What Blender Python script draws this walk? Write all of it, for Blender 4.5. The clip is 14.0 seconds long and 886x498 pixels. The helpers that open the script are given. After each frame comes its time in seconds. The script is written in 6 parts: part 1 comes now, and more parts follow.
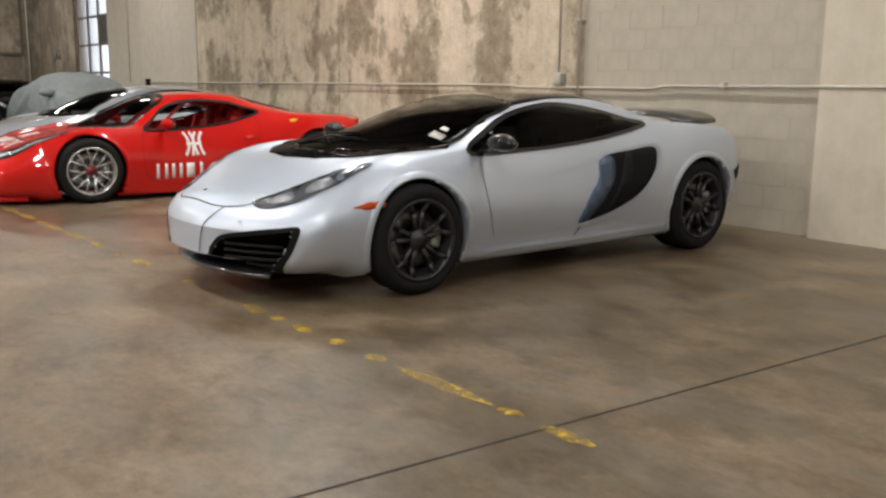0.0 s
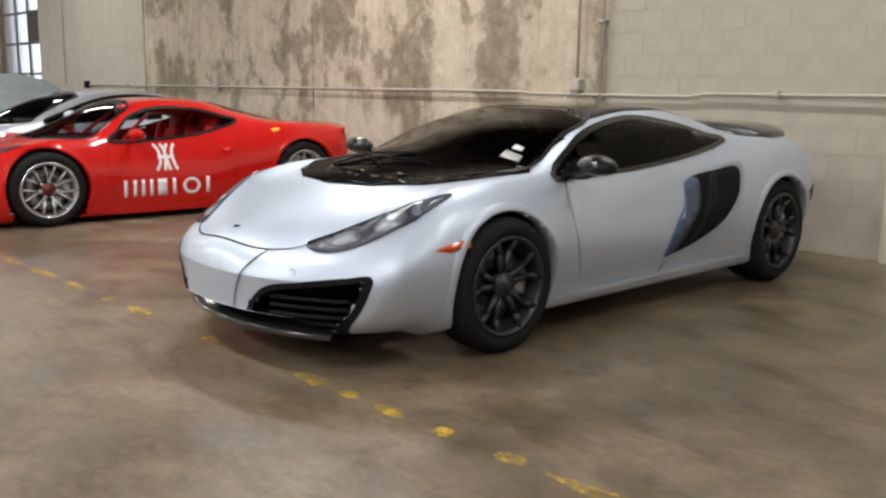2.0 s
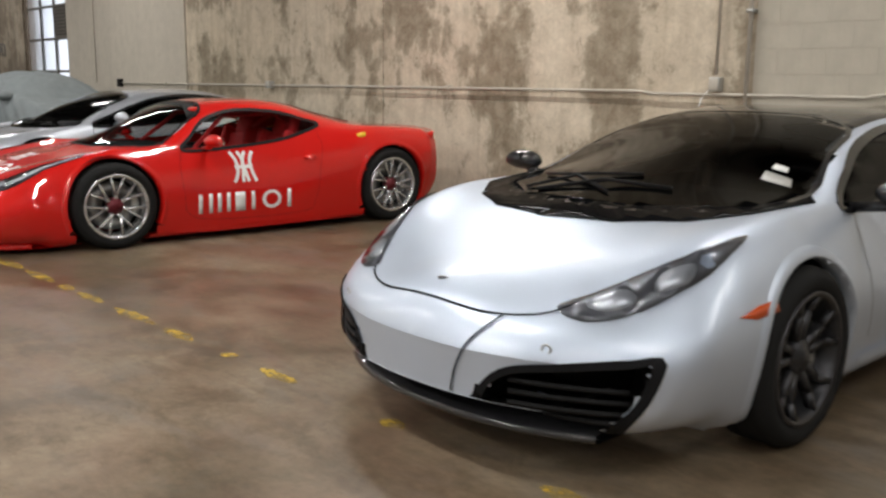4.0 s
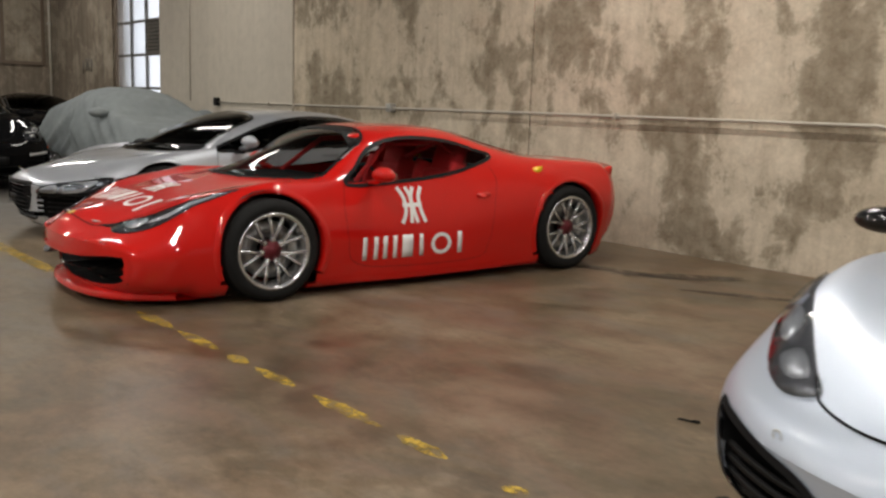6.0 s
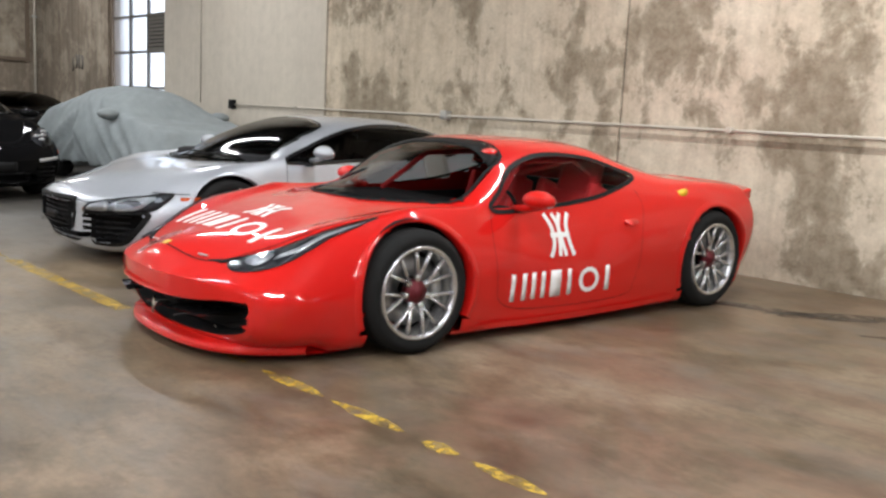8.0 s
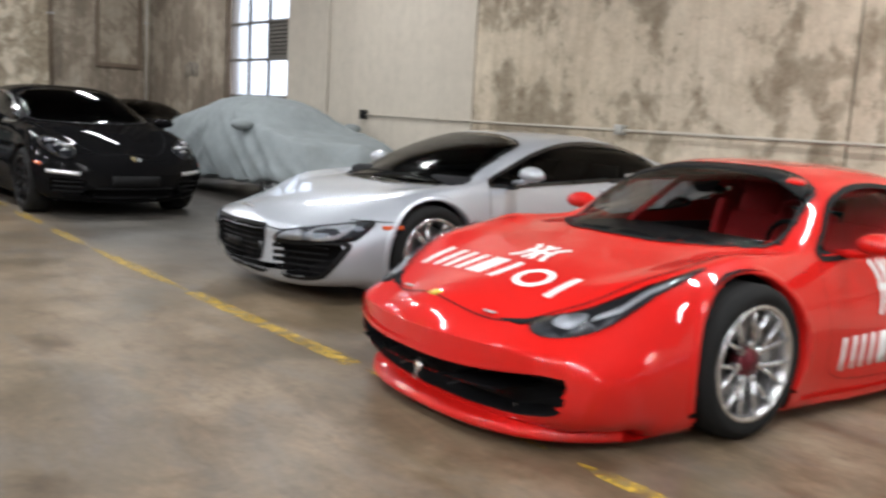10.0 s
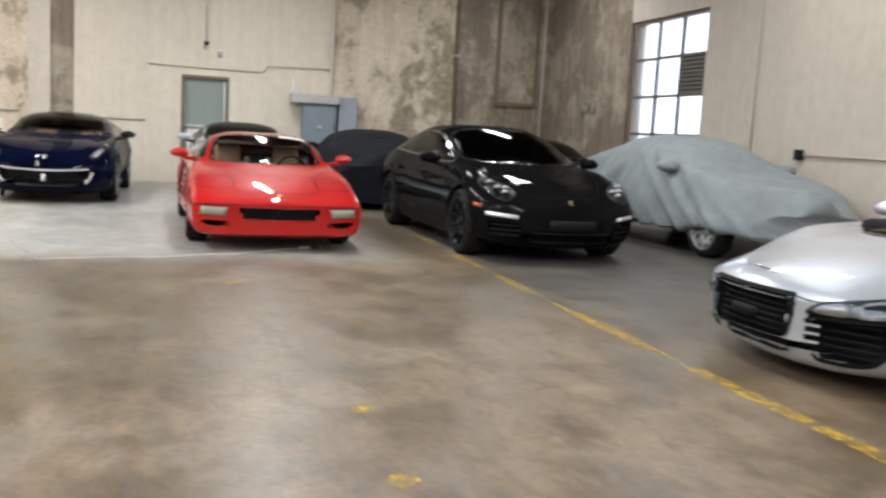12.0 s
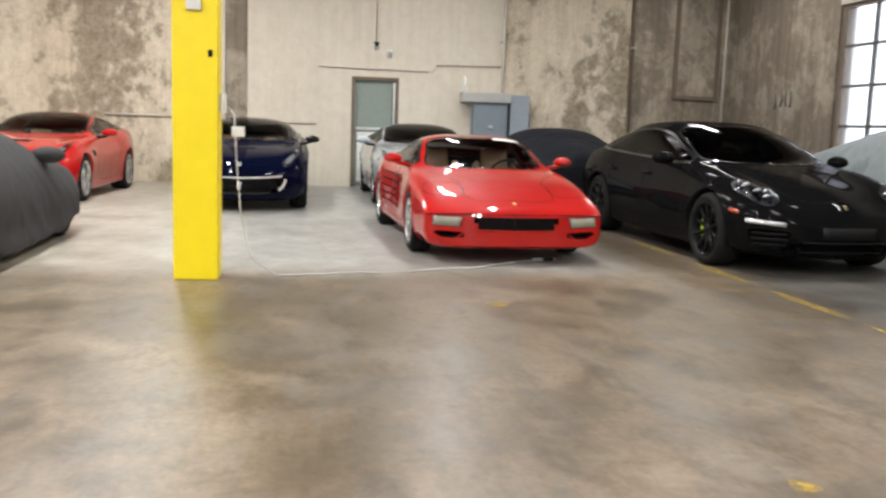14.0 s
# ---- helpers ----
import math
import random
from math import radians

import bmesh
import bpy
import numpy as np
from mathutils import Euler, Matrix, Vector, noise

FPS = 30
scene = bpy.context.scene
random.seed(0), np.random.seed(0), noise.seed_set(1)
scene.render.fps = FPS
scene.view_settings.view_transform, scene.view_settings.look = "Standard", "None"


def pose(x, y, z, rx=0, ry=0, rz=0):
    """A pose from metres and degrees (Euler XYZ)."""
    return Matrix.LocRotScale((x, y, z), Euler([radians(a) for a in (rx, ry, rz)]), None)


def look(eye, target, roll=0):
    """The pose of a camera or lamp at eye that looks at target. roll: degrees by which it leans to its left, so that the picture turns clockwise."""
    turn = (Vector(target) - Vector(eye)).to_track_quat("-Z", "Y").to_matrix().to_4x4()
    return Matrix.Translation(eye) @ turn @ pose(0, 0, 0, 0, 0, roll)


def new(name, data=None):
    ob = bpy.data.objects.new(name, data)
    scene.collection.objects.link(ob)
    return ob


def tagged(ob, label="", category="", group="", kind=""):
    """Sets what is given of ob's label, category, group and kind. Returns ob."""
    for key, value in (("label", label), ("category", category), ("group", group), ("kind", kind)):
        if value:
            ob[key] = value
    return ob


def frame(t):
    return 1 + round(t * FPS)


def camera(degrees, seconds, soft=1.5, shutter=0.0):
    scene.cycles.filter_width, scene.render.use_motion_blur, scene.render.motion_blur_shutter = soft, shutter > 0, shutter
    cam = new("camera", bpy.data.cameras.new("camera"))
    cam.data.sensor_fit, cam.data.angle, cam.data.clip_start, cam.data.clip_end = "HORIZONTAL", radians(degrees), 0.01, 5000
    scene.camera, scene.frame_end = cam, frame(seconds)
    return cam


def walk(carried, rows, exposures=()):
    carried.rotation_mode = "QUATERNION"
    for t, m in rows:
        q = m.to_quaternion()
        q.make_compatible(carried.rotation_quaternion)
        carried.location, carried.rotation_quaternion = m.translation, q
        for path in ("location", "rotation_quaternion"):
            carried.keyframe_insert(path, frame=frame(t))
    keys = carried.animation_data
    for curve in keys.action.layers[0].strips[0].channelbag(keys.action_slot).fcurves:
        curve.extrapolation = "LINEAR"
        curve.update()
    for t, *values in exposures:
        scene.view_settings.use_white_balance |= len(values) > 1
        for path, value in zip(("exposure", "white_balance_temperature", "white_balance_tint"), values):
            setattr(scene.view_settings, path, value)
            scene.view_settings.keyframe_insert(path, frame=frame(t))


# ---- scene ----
cam = camera(52.8, 14.0, 2.5, 0.4)
PATH = [
    (0, (0.258, 0.748, 1.235), (-1.287, 1.967, 0.876), 0.5),
    (0.5, (-0.089, 0.810, 1.231), (-1.617, 2.053, 0.881), 0.8),
    (1, (-0.448, 0.826, 1.231), (-1.948, 2.105, 0.888), 0.9),
    (1.5, (-0.769, 0.799, 1.256), (-2.235, 2.115, 0.909), 0.9),
    (2, (-1.050, 0.769, 1.273), (-2.490, 2.113, 0.919), 0.7),
    (4.5, (-2.945, 0.836, 1.289), (-4.393, 2.167, 0.928), 0.7),
    (5, (-3.334, 0.829, 1.301), (-4.818, 2.125, 0.957), 1.1),
    (5.5, (-3.770, 0.822, 1.295), (-5.279, 2.094, 0.967), 1.4),
    (6, (-4.215, 0.822, 1.279), (-5.734, 2.086, 0.968), 1.9),
    (6.5, (-4.626, 0.775, 1.263), (-6.135, 2.052, 0.964), 2.1),
    (7, (-5.014, 0.685, 1.270), (-6.499, 1.992, 0.971), 2.2),
    (9.5, (-6.894, 0.426, 1.273), (-8.343, 1.772, 0.978), 3.3),
    (10, (-7.231, 0.319, 1.277), (-8.786, 1.544, 0.988), 3.3),
    (10.5, (-7.538, 0.229, 1.263), (-9.229, 1.261, 0.988), 3.3),
    (11, (-7.878, 0.133, 1.258), (-9.630, 1.062, 0.994), 3.3),
    (11.5, (-8.270, -0.016, 1.252), (-10.080, 0.793, 0.998), 3.5),
    (12, (-8.550, -0.167, 1.263), (-10.453, 0.393, 1.011), 3.2),
    (12.5, (-8.943, -0.354, 1.252), (-10.872, 0.110, 1.001), 2.9),
    (13, (-9.306, -0.578, 1.220), (-11.249, -0.174, 0.967), 2.5),
    (13.5, (-9.487, -0.871, 1.264), (-11.436, -0.508, 0.996), 2.1),
    (14, (-9.596, -1.169, 1.243), (-11.554, -0.860, 0.974), 1.9),
]
walk(cam, [(t, look(eye, target, roll)) for t, eye, target, roll in PATH], [(0.0, -0.1, 6500, 10), (1.2, -0.03, 6350, 10), (2.2, -0.06, 6150, 10), (4.5, -0.44, 6400, 10), (5.2, -0.7, 6650, 10), (6.2, -0.38, 6500, 10), (7.2, 0.17, 6150, 10), (9.5, 0.3, 5900, 10), (11.5, 0.3, 5950, 10), (14.0, 0.36, 6150, 10)])

# ---- world and lamps ----
from mathutils.bvhtree import BVHTree

world = bpy.data.worlds.new("world")
scene.world = world
world.use_nodes = True
sky = world.node_tree.nodes.new("ShaderNodeTexSky")
sky.sky_type, sky.sun_disc, sky.sun_elevation, sky.sun_rotation = "NISHITA", False, radians(45), radians(160)
world.node_tree.links.new(sky.outputs[0], world.node_tree.nodes["Background"].inputs["Color"])
world.node_tree.nodes["Background"].inputs["Strength"].default_value = 0.1

WALL_N, WALL_W, WALL_S, WALL_E, CEIL = 7.83, -27.88, -13.0, 8.0, 5.6
LAMP_POWER = 150.0
LAMP_PLACES = [(x, y, f * k) for y, k in ((-8.5, 1.2), (-3.6, 1.4), (1.2, 0.92)) for x, f in ((-24.0, 1.0), (-18.2, 1.0), (-12.4, 1.0), (-6.6, 1.2), (-0.8, 0.95), (4.6, 0.6))]
LAMP_PLACES += [(x, 5.9, f) for x, f in ((-24.6, 0.55), (-17.7, 0.6), (-9.0, 1.1), (-4.2, 0.6), (0.6, 0.65))]
for lx, ly, strength in LAMP_PLACES:
    d = bpy.data.lights.new("strip_light", "AREA")
    d.shape, d.size, d.size_y, d.energy, d.color = "RECTANGLE", 2.4, 0.15, LAMP_POWER * strength, (1.0, 0.955, 0.885)
    new("strip_light", d).matrix_world = pose(lx, ly, CEIL - 0.62)


# ---- materials ----
def material(name):
    m = bpy.data.materials.new(name)
    m.use_nodes = True
    nt = m.node_tree
    return m, nt, nt.nodes["Principled BSDF"]


def setv(bsdf, **kw):
    for key, value in kw.items():
        bsdf.inputs[key.replace("_", " ")].default_value = (*value, 1) if isinstance(value, tuple) else value


def coords(nt, scale=(1, 1, 1), space="Object"):
    tc, mp = nt.nodes.new("ShaderNodeTexCoord"), nt.nodes.new("ShaderNodeMapping")
    mp.inputs["Scale"].default_value = scale
    nt.links.new(tc.outputs[space], mp.inputs["Vector"])
    return mp.outputs["Vector"]


def noise_tex(nt, vec, scale, detail=6.0, rough=0.6, dist=0.0):
    n = nt.nodes.new("ShaderNodeTexNoise")
    n.inputs["Scale"].default_value, n.inputs["Detail"].default_value = scale, detail
    n.inputs["Roughness"].default_value, n.inputs["Distortion"].default_value = rough, dist
    nt.links.new(vec, n.inputs["Vector"])
    return n.outputs["Fac"]


def ramp(nt, fac, stops):
    r = nt.nodes.new("ShaderNodeValToRGB")
    e = r.color_ramp.elements
    while len(e) < len(stops):
        e.new(0.5)
    for k, (p, c) in zip(e, stops):
        k.position, k.color = p, (*c, 1) if isinstance(c, tuple) else (c, c, c, 1)
    nt.links.new(fac, r.inputs["Fac"])
    return r.outputs["Color"]


def mix(nt, fac, a, b, mode="MIX"):
    m = nt.nodes.new("ShaderNodeMix")
    m.data_type, m.blend_type = "RGBA", mode
    for sock, v in ((0, fac), (6, a), (7, b)):
        if isinstance(v, bpy.types.NodeSocket):
            nt.links.new(v, m.inputs[sock])
        else:
            m.inputs[sock].default_value = v if sock == 0 else (*v, 1)
    return m.outputs[2]


def bump(nt, bsdf, fac, strength, dist=0.01):
    b = nt.nodes.new("ShaderNodeBump")
    b.inputs["Strength"].default_value, b.inputs["Distance"].default_value = strength, dist
    nt.links.new(fac, b.inputs["Height"])
    nt.links.new(b.outputs["Normal"], bsdf.inputs["Normal"])


def plain(name, colour, rough=0.5, metal=0.0, coat=0.0, vary=0.12, scale=14.0, relief=0.03):
    m, nt, b = material(name)
    v = coords(nt)
    n = noise_tex(nt, v, scale)
    dark = tuple(c * (1 - vary) for c in colour)
    nt.links.new(ramp(nt, n, [(0.3, dark), (0.7, colour)]), b.inputs["Base Color"])
    setv(b, Roughness=rough, Metallic=metal, Coat_Weight=coat, Coat_Roughness=0.04, Specular_IOR_Level=0.12 if max(colour) < 0.03 else 0.5)
    if relief:
        bump(nt, b, noise_tex(nt, v, scale * 8), relief, 0.004)
    return m


def paint(name, colour, metal=0.0, rough=0.4, coat=1.0, coat_rough=0.03, flake=0.0):
    m, nt, b = material(name)
    v = coords(nt)
    n = noise_tex(nt, v, 3.0, 4)
    col = ramp(nt, n, [(0.3, tuple(c * 0.93 for c in colour)), (0.7, colour)])
    if flake:
        fl = noise_tex(nt, v, 900.0, 1)
        col = mix(nt, flake, col, ramp(nt, fl, [(0.35, 0.2), (0.65, 1.0)]), "OVERLAY")
    nt.links.new(col, b.inputs["Base Color"])
    dust = noise_tex(nt, v, 6.0, 8)
    nt.links.new(ramp(nt, dust, [(0.3, rough * 0.85), (0.75, rough * 1.2)]), b.inputs["Roughness"])
    setv(b, Metallic=metal, Coat_Weight=coat, Coat_Roughness=coat_rough, Specular_IOR_Level=0.08 if metal < 0.1 else 0.4)
    return m


def tinted(name, tint, rough=0.06, ior=1.2):
    """Thin glass: clear to a tint, with a Fresnel gloss."""
    m, nt, b = material(name)
    out = nt.nodes["Material Output"]
    tr, gl, fr, mx = (nt.nodes.new("ShaderNode" + k) for k in ("BsdfTransparent", "BsdfGlossy", "Fresnel", "MixShader"))
    tr.inputs["Color"].default_value = (*tint, 1)
    gl.inputs["Roughness"].default_value = rough
    fr.inputs["IOR"].default_value = ior
    for a, c in ((fr.outputs[0], mx.inputs[0]), (tr.outputs[0], mx.inputs[1]), (gl.outputs[0], mx.inputs[2]), (mx.outputs[0], out.inputs["Surface"])):
        nt.links.new(a, c)
    return m


def concrete(name, light, mid, dark, amount=0.5, streak=0.35, rough=0.85, boards=0.0):
    """Aged concrete: cloudy tone, dark peeling patches, vertical streaks, fine pits."""
    m, nt, b = material(name)
    v = coords(nt)
    big = noise_tex(nt, v, 0.55, 10, 0.62, 0.6)
    fine = noise_tex(nt, v, 5.0, 10, 0.7, 0.3)
    base = ramp(nt, fine, [(0.25, mid), (0.6, light)])
    patch_mask = ramp(nt, mix(nt, 0.45, big, fine), [(0.56 - 0.16 * amount, 0.0), (0.60 - 0.12 * amount, 1.0)])
    if amount > 0:
        lo = noise_tex(nt, v, 1.6, 12, 0.72, 0.4)
        patch_mask = ramp(nt, mix(nt, 0.5, big, lo), [(0.47, 1.0), (0.505, 0.55), (0.54, 0.0)])
        base = mix(nt, patch_mask, base, mix(nt, 0.6, dark, ramp(nt, fine, [(0.3, dark), (0.7, mid)])))
    streaks = noise_tex(nt, coords(nt, (5, 5, 0.25)), 1.4, 8, 0.65)
    base = mix(nt, streak, base, ramp(nt, streaks, [(0.35, 0.35), (0.65, 1.0)]), "MULTIPLY")
    nt.links.new(base, b.inputs["Base Color"])
    setv(b, Roughness=rough)
    bump(nt, b, mix(nt, 0.5, fine, noise_tex(nt, v, 60, 6)), 0.35, 0.012)
    return m


def stained(name, light, mid, dark, ends=()):
    """Old cast wall: pale skim coat, peeled dark blotches with broken edges, drips and dirt at the bay's ends."""
    m, nt, b = material(name)
    v = coords(nt)
    tone = noise_tex(nt, coords(nt, (1, 1, 0.6)), 0.5, 4, 0.5)
    fine = noise_tex(nt, v, 7.0, 10, 0.7, 0.2)
    grain = noise_tex(nt, v, 38.0, 6, 0.65)
    base = ramp(nt, fine, [(0.3, mid), (0.62, light)])
    base = mix(nt, 0.7, base, ramp(nt, tone, [(0.36, (0.86, 0.83, 0.78)), (0.6, 1.0)]), "MULTIPLY")
    blot = mix(nt, 0.42, noise_tex(nt, coords(nt, (1, 1, 0.72)), 0.85, 3, 0.5, 0.25), noise_tex(nt, coords(nt, (1, 1, 0.8)), 3.3, 11, 0.68, 0.25))
    sep = nt.nodes.new("ShaderNodeSeparateXYZ")
    nt.links.new(v, sep.inputs[0])
    for clean, dirty in ends:
        r = nt.nodes.new("ShaderNodeMapRange")
        nt.links.new(sep.outputs[0], r.inputs["Value"])
        for key, val in (("From Min", clean), ("From Max", dirty), ("To Min", 0.0), ("To Max", 0.05)):
            r.inputs[key].default_value = val
        q = nt.nodes.new("ShaderNodeMath")
        q.operation = "SUBTRACT"
        nt.links.new(blot, q.inputs[0])
        nt.links.new(r.outputs[0], q.inputs[1])
        blot = q.outputs[0]
    soil = ramp(nt, fine, [(0.32, dark), (0.7, tuple(0.45 * a + 0.55 * c for a, c in zip(dark, mid)))])
    base = mix(nt, ramp(nt, blot, [(0.405, 1.0), (0.435, 0.75), (0.458, 0.3), (0.53, 0.0)]), base, soil)
    drip = noise_tex(nt, coords(nt, (6, 6, 0.22)), 1.3, 7, 0.6)
    base = mix(nt, 0.22, base, ramp(nt, drip, [(0.38, (0.5, 0.45, 0.38)), (0.56, 1.0)]), "MULTIPLY")
    spots = noise_tex(nt, v, 5.2, 3, 0.6, 0.5)
    base = mix(nt, ramp(nt, spots, [(0.66, 0.0), (0.72, 0.5)]), base, dark)
    base = mix(nt, 0.2, base, ramp(nt, grain, [(0.35, 0.45), (0.6, 1.0)]), "MULTIPLY")
    nt.links.new(base, b.inputs["Base Color"])
    setv(b, Roughness=0.88)
    bump(nt, b, mix(nt, 0.4, blot, grain), 0.3, 0.014)
    return m


def floor_material():
    m, nt, b = material("polished_concrete")
    v = coords(nt)
    big = noise_tex(nt, v, 0.35, 10, 0.6, 0.8)
    mid = noise_tex(nt, v, 1.9, 10, 0.68, 0.5)
    fine = noise_tex(nt, v, 22, 8, 0.7)
    brown = ramp(nt, mix(nt, 0.5, big, mid), [(0.30, (0.085, 0.060, 0.037)), (0.46, (0.135, 0.104, 0.066)), (0.54, (0.205, 0.155, 0.102)), (0.64, (0.285, 0.228, 0.16))])
    brown = mix(nt, 0.32, brown, ramp(nt, fine, [(0.36, 0.4), (0.6, 1.0)]), "MULTIPLY")
    grit = noise_tex(nt, coords(nt, (1, 1.7, 1)), 6.5, 10, 0.75, 0.8)
    brown = mix(nt, 0.55, brown, ramp(nt, grit, [(0.36, (0.6, 0.56, 0.5)), (0.5, (0.92, 0.91, 0.9)), (0.62, 1.0)]), "MULTIPLY")
    smear = noise_tex(nt, coords(nt, (0.9, 3.2, 1)), 1.7, 10, 0.72, 1.5)
    brown = mix(nt, 0.42, brown, ramp(nt, smear, [(0.36, (0.62, 0.55, 0.47)), (0.5, (0.9, 0.88, 0.85)), (0.6, 1.0)]), "MULTIPLY")
    scuff = ramp(nt, noise_tex(nt, v, 3.1, 12, 0.8, 0.9), [(0.60, 0.0), (0.70, 0.16)])
    brown = mix(nt, scuff, brown, (0.33, 0.3, 0.25))
    haze = ramp(nt, noise_tex(nt, coords(nt, (0.6, 1.5, 1)), 1.1, 8, 0.66, 1.8), [(0.5, 0.0), (0.64, 0.3)])
    brown = mix(nt, haze, brown, (0.15, 0.147, 0.143))
    worn = noise_tex(nt, coords(nt, (1, 1.4, 1)), 2.7, 13, 0.72, 0.3)
    brown = mix(nt, 0.7, brown, ramp(nt, worn, [(0.38, (0.55, 0.5, 0.44)), (0.46, (0.85, 0.82, 0.78)), (0.51, 1.0), (0.66, (1.0, 1.0, 1.0))]), "MULTIPLY")
    grey = ramp(nt, mix(nt, 0.5, mid, worn), [(0.34, (0.17, 0.165, 0.15)), (0.5, (0.29, 0.285, 0.265)), (0.64, (0.40, 0.40, 0.385))])
    beige = ramp(nt, mix(nt, 0.5, mid, worn), [(0.34, (0.22, 0.19, 0.15)), (0.5, (0.36, 0.325, 0.27)), (0.64, (0.48, 0.45, 0.39))])
    slate = ramp(nt, mix(nt, 0.5, mid, worn), [(0.36, (0.055, 0.05, 0.045)), (0.62, (0.15, 0.14, 0.125))])
    red = ramp(nt, mix(nt, 0.5, mid, worn), [(0.38, (0.10, 0.05, 0.033)), (0.6, (0.22, 0.135, 0.09))])
    sep = nt.nodes.new("ShaderNodeSeparateXYZ")
    nt.links.new(v, sep.inputs[0])

    def edge(axis, at, width, sign=1):
        # a coat's worn edge along a line of the floor
        a = nt.nodes.new("ShaderNodeMath")
        a.operation = "MULTIPLY_ADD"
        nt.links.new(mid, a.inputs[0])
        a.inputs[1].default_value = 0.5
        nt.links.new(sep.outputs[axis], a.inputs[2])
        r = nt.nodes.new("ShaderNodeMapRange")
        nt.links.new(a.outputs[0], r.inputs["Value"])
        r.inputs["From Min"].default_value = at + 0.25 - width * sign
        r.inputs["From Max"].default_value = at + 0.25 + width * sign
        return r.outputs[0]

    def times(a, c):
        k = nt.nodes.new("ShaderNodeMath")
        k.operation = "MULTIPLY"
        nt.links.new(a, k.inputs[0])
        nt.links.new(c, k.inputs[1])
        return k.outputs[0]

    grey = mix(nt, edge(1, -2.3, 0.7, -1), grey, beige)
    col = mix(nt, times(edge(0, -17.15, 0.4, -1), edge(1, 1.75, 0.5, -1)), brown, grey)
    col = mix(nt, times(edge(0, -14.2, 1.6, -1), edge(1, 2.75, 0.3, 1)), col, slate)
    stain = ramp(nt, noise_tex(nt, v, 0.9, 9, 0.7, 1.2), [(0.45, 0.0), (0.6, 0.6)])
    sx = times(edge(0, -9.0, 0.9, 1), edge(0, -4.6, 1.2, -1))
    col = mix(nt, times(times(sx, edge(1, 2.0, 0.9, 1)), stain), col, red)
    nt.links.new(col, b.inputs["Base Color"])
    nt.links.new(ramp(nt, mix(nt, 0.5, big, mid), [(0.36, 0.29), (0.64, 0.48)]), b.inputs["Roughness"])
    setv(b, Specular_IOR_Level=0.4)
    bump(nt, b, mix(nt, 0.3, mid, fine), 0.06, 0.01)
    return m


FLOOR = floor_material()
OLD = stained("stained_concrete", (0.73, 0.645, 0.515), (0.60, 0.52, 0.40), (0.21, 0.167, 0.112), ((-15.5, -16.3), (-7.4, -6.5), (-12.2, -11.3)))
SMOOTH = concrete("smooth_concrete", (0.56, 0.51, 0.43), (0.47, 0.43, 0.36), (0.3, 0.27, 0.22), 0.0, 0.12)
BOARD = concrete("board_marked_concrete", (0.43, 0.37, 0.29), (0.31, 0.26, 0.195), (0.2, 0.16, 0.12), 0.25, 0.55)
BLOCK = concrete("block_paint", (0.50, 0.46, 0.38), (0.42, 0.385, 0.315), (0.3, 0.27, 0.2), 0.0, 0.15)
PALE = concrete("pale_concrete", (0.66, 0.60, 0.50), (0.58, 0.52, 0.42), (0.4, 0.35, 0.27), 0.0, 0.12)
# unseen ceiling, coloured dark to cut fill and reflections in the cars
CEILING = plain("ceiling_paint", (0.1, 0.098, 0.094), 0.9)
METAL_GREY = plain("galvanised", (0.5, 0.5, 0.48), 0.45, 0.6)
CONDUIT = plain("conduit_paint", (0.55, 0.51, 0.44), 0.5, 0.2)
BOXGREY = plain("panel_grey", (0.21, 0.25, 0.29), 0.5)
DOORGREEN = plain("door_paint", (0.23, 0.27, 0.24), 0.5)
STEELFRAME = plain("dark_frame", (0.13, 0.12, 0.105), 0.6)
RUST = plain("rusty_frame", (0.16, 0.12, 0.085), 0.7)
YELLOW = plain("safety_yellow", (0.92, 0.72, 0.0), 0.45, vary=0.06, scale=5)
WHITE = plain("white_plastic", (0.78, 0.78, 0.75), 0.45)
BLACK = plain("black_plastic", (0.011, 0.011, 0.0115), 0.55)
GAP = plain("dark_gap", (0.01, 0.01, 0.011), 0.8, relief=0)
RUBBER = plain("tyre_rubber", (0.015, 0.015, 0.015), 0.8)
LINE, _lnt, _lb = material("worn_yellow_line")
_v = coords(_lnt)
_lnt.links.new(ramp(_lnt, noise_tex(_lnt, _v, 9, 8), [(0.3, (0.30, 0.19, 0.03)), (0.62, (0.66, 0.44, 0.04))]), _lb.inputs["Base Color"])
_lnt.links.new(ramp(_lnt, noise_tex(_lnt, _v, 13, 12, 0.75), [(0.43, 0.0), (0.57, 0.85)]), _lb.inputs["Alpha"])
setv(_lb, Roughness=0.55)
SATIN = plain("satin_chrome", (0.8, 0.8, 0.8), 0.4, 0.55, vary=0.03, relief=0)
CHROME = plain("chrome", (0.85, 0.85, 0.86), 0.12, 1.0, vary=0.02, relief=0)
SILVERWHEEL = plain("wheel_silver", (0.6, 0.6, 0.61), 0.25, 0.9, vary=0.05, relief=0)
DARKWHEEL = plain("wheel_graphite", (0.05, 0.05, 0.054), 0.38, 0.7, vary=0.05, relief=0)
BLACKWHEEL = plain("wheel_black", (0.012, 0.012, 0.013), 0.3, 0.3, relief=0)
DISC = plain("brake_disc", (0.4, 0.4, 0.4), 0.35, 0.9)
LIME = plain("lime_caliper", (0.45, 0.8, 0.03), 0.4)
LENS = tinted("lamp_lens", (0.75, 0.77, 0.8), 0.06, 1.36)
LAMPDARK = plain("lamp_housing", (0.045, 0.045, 0.05), 0.3, 0.5, relief=0)
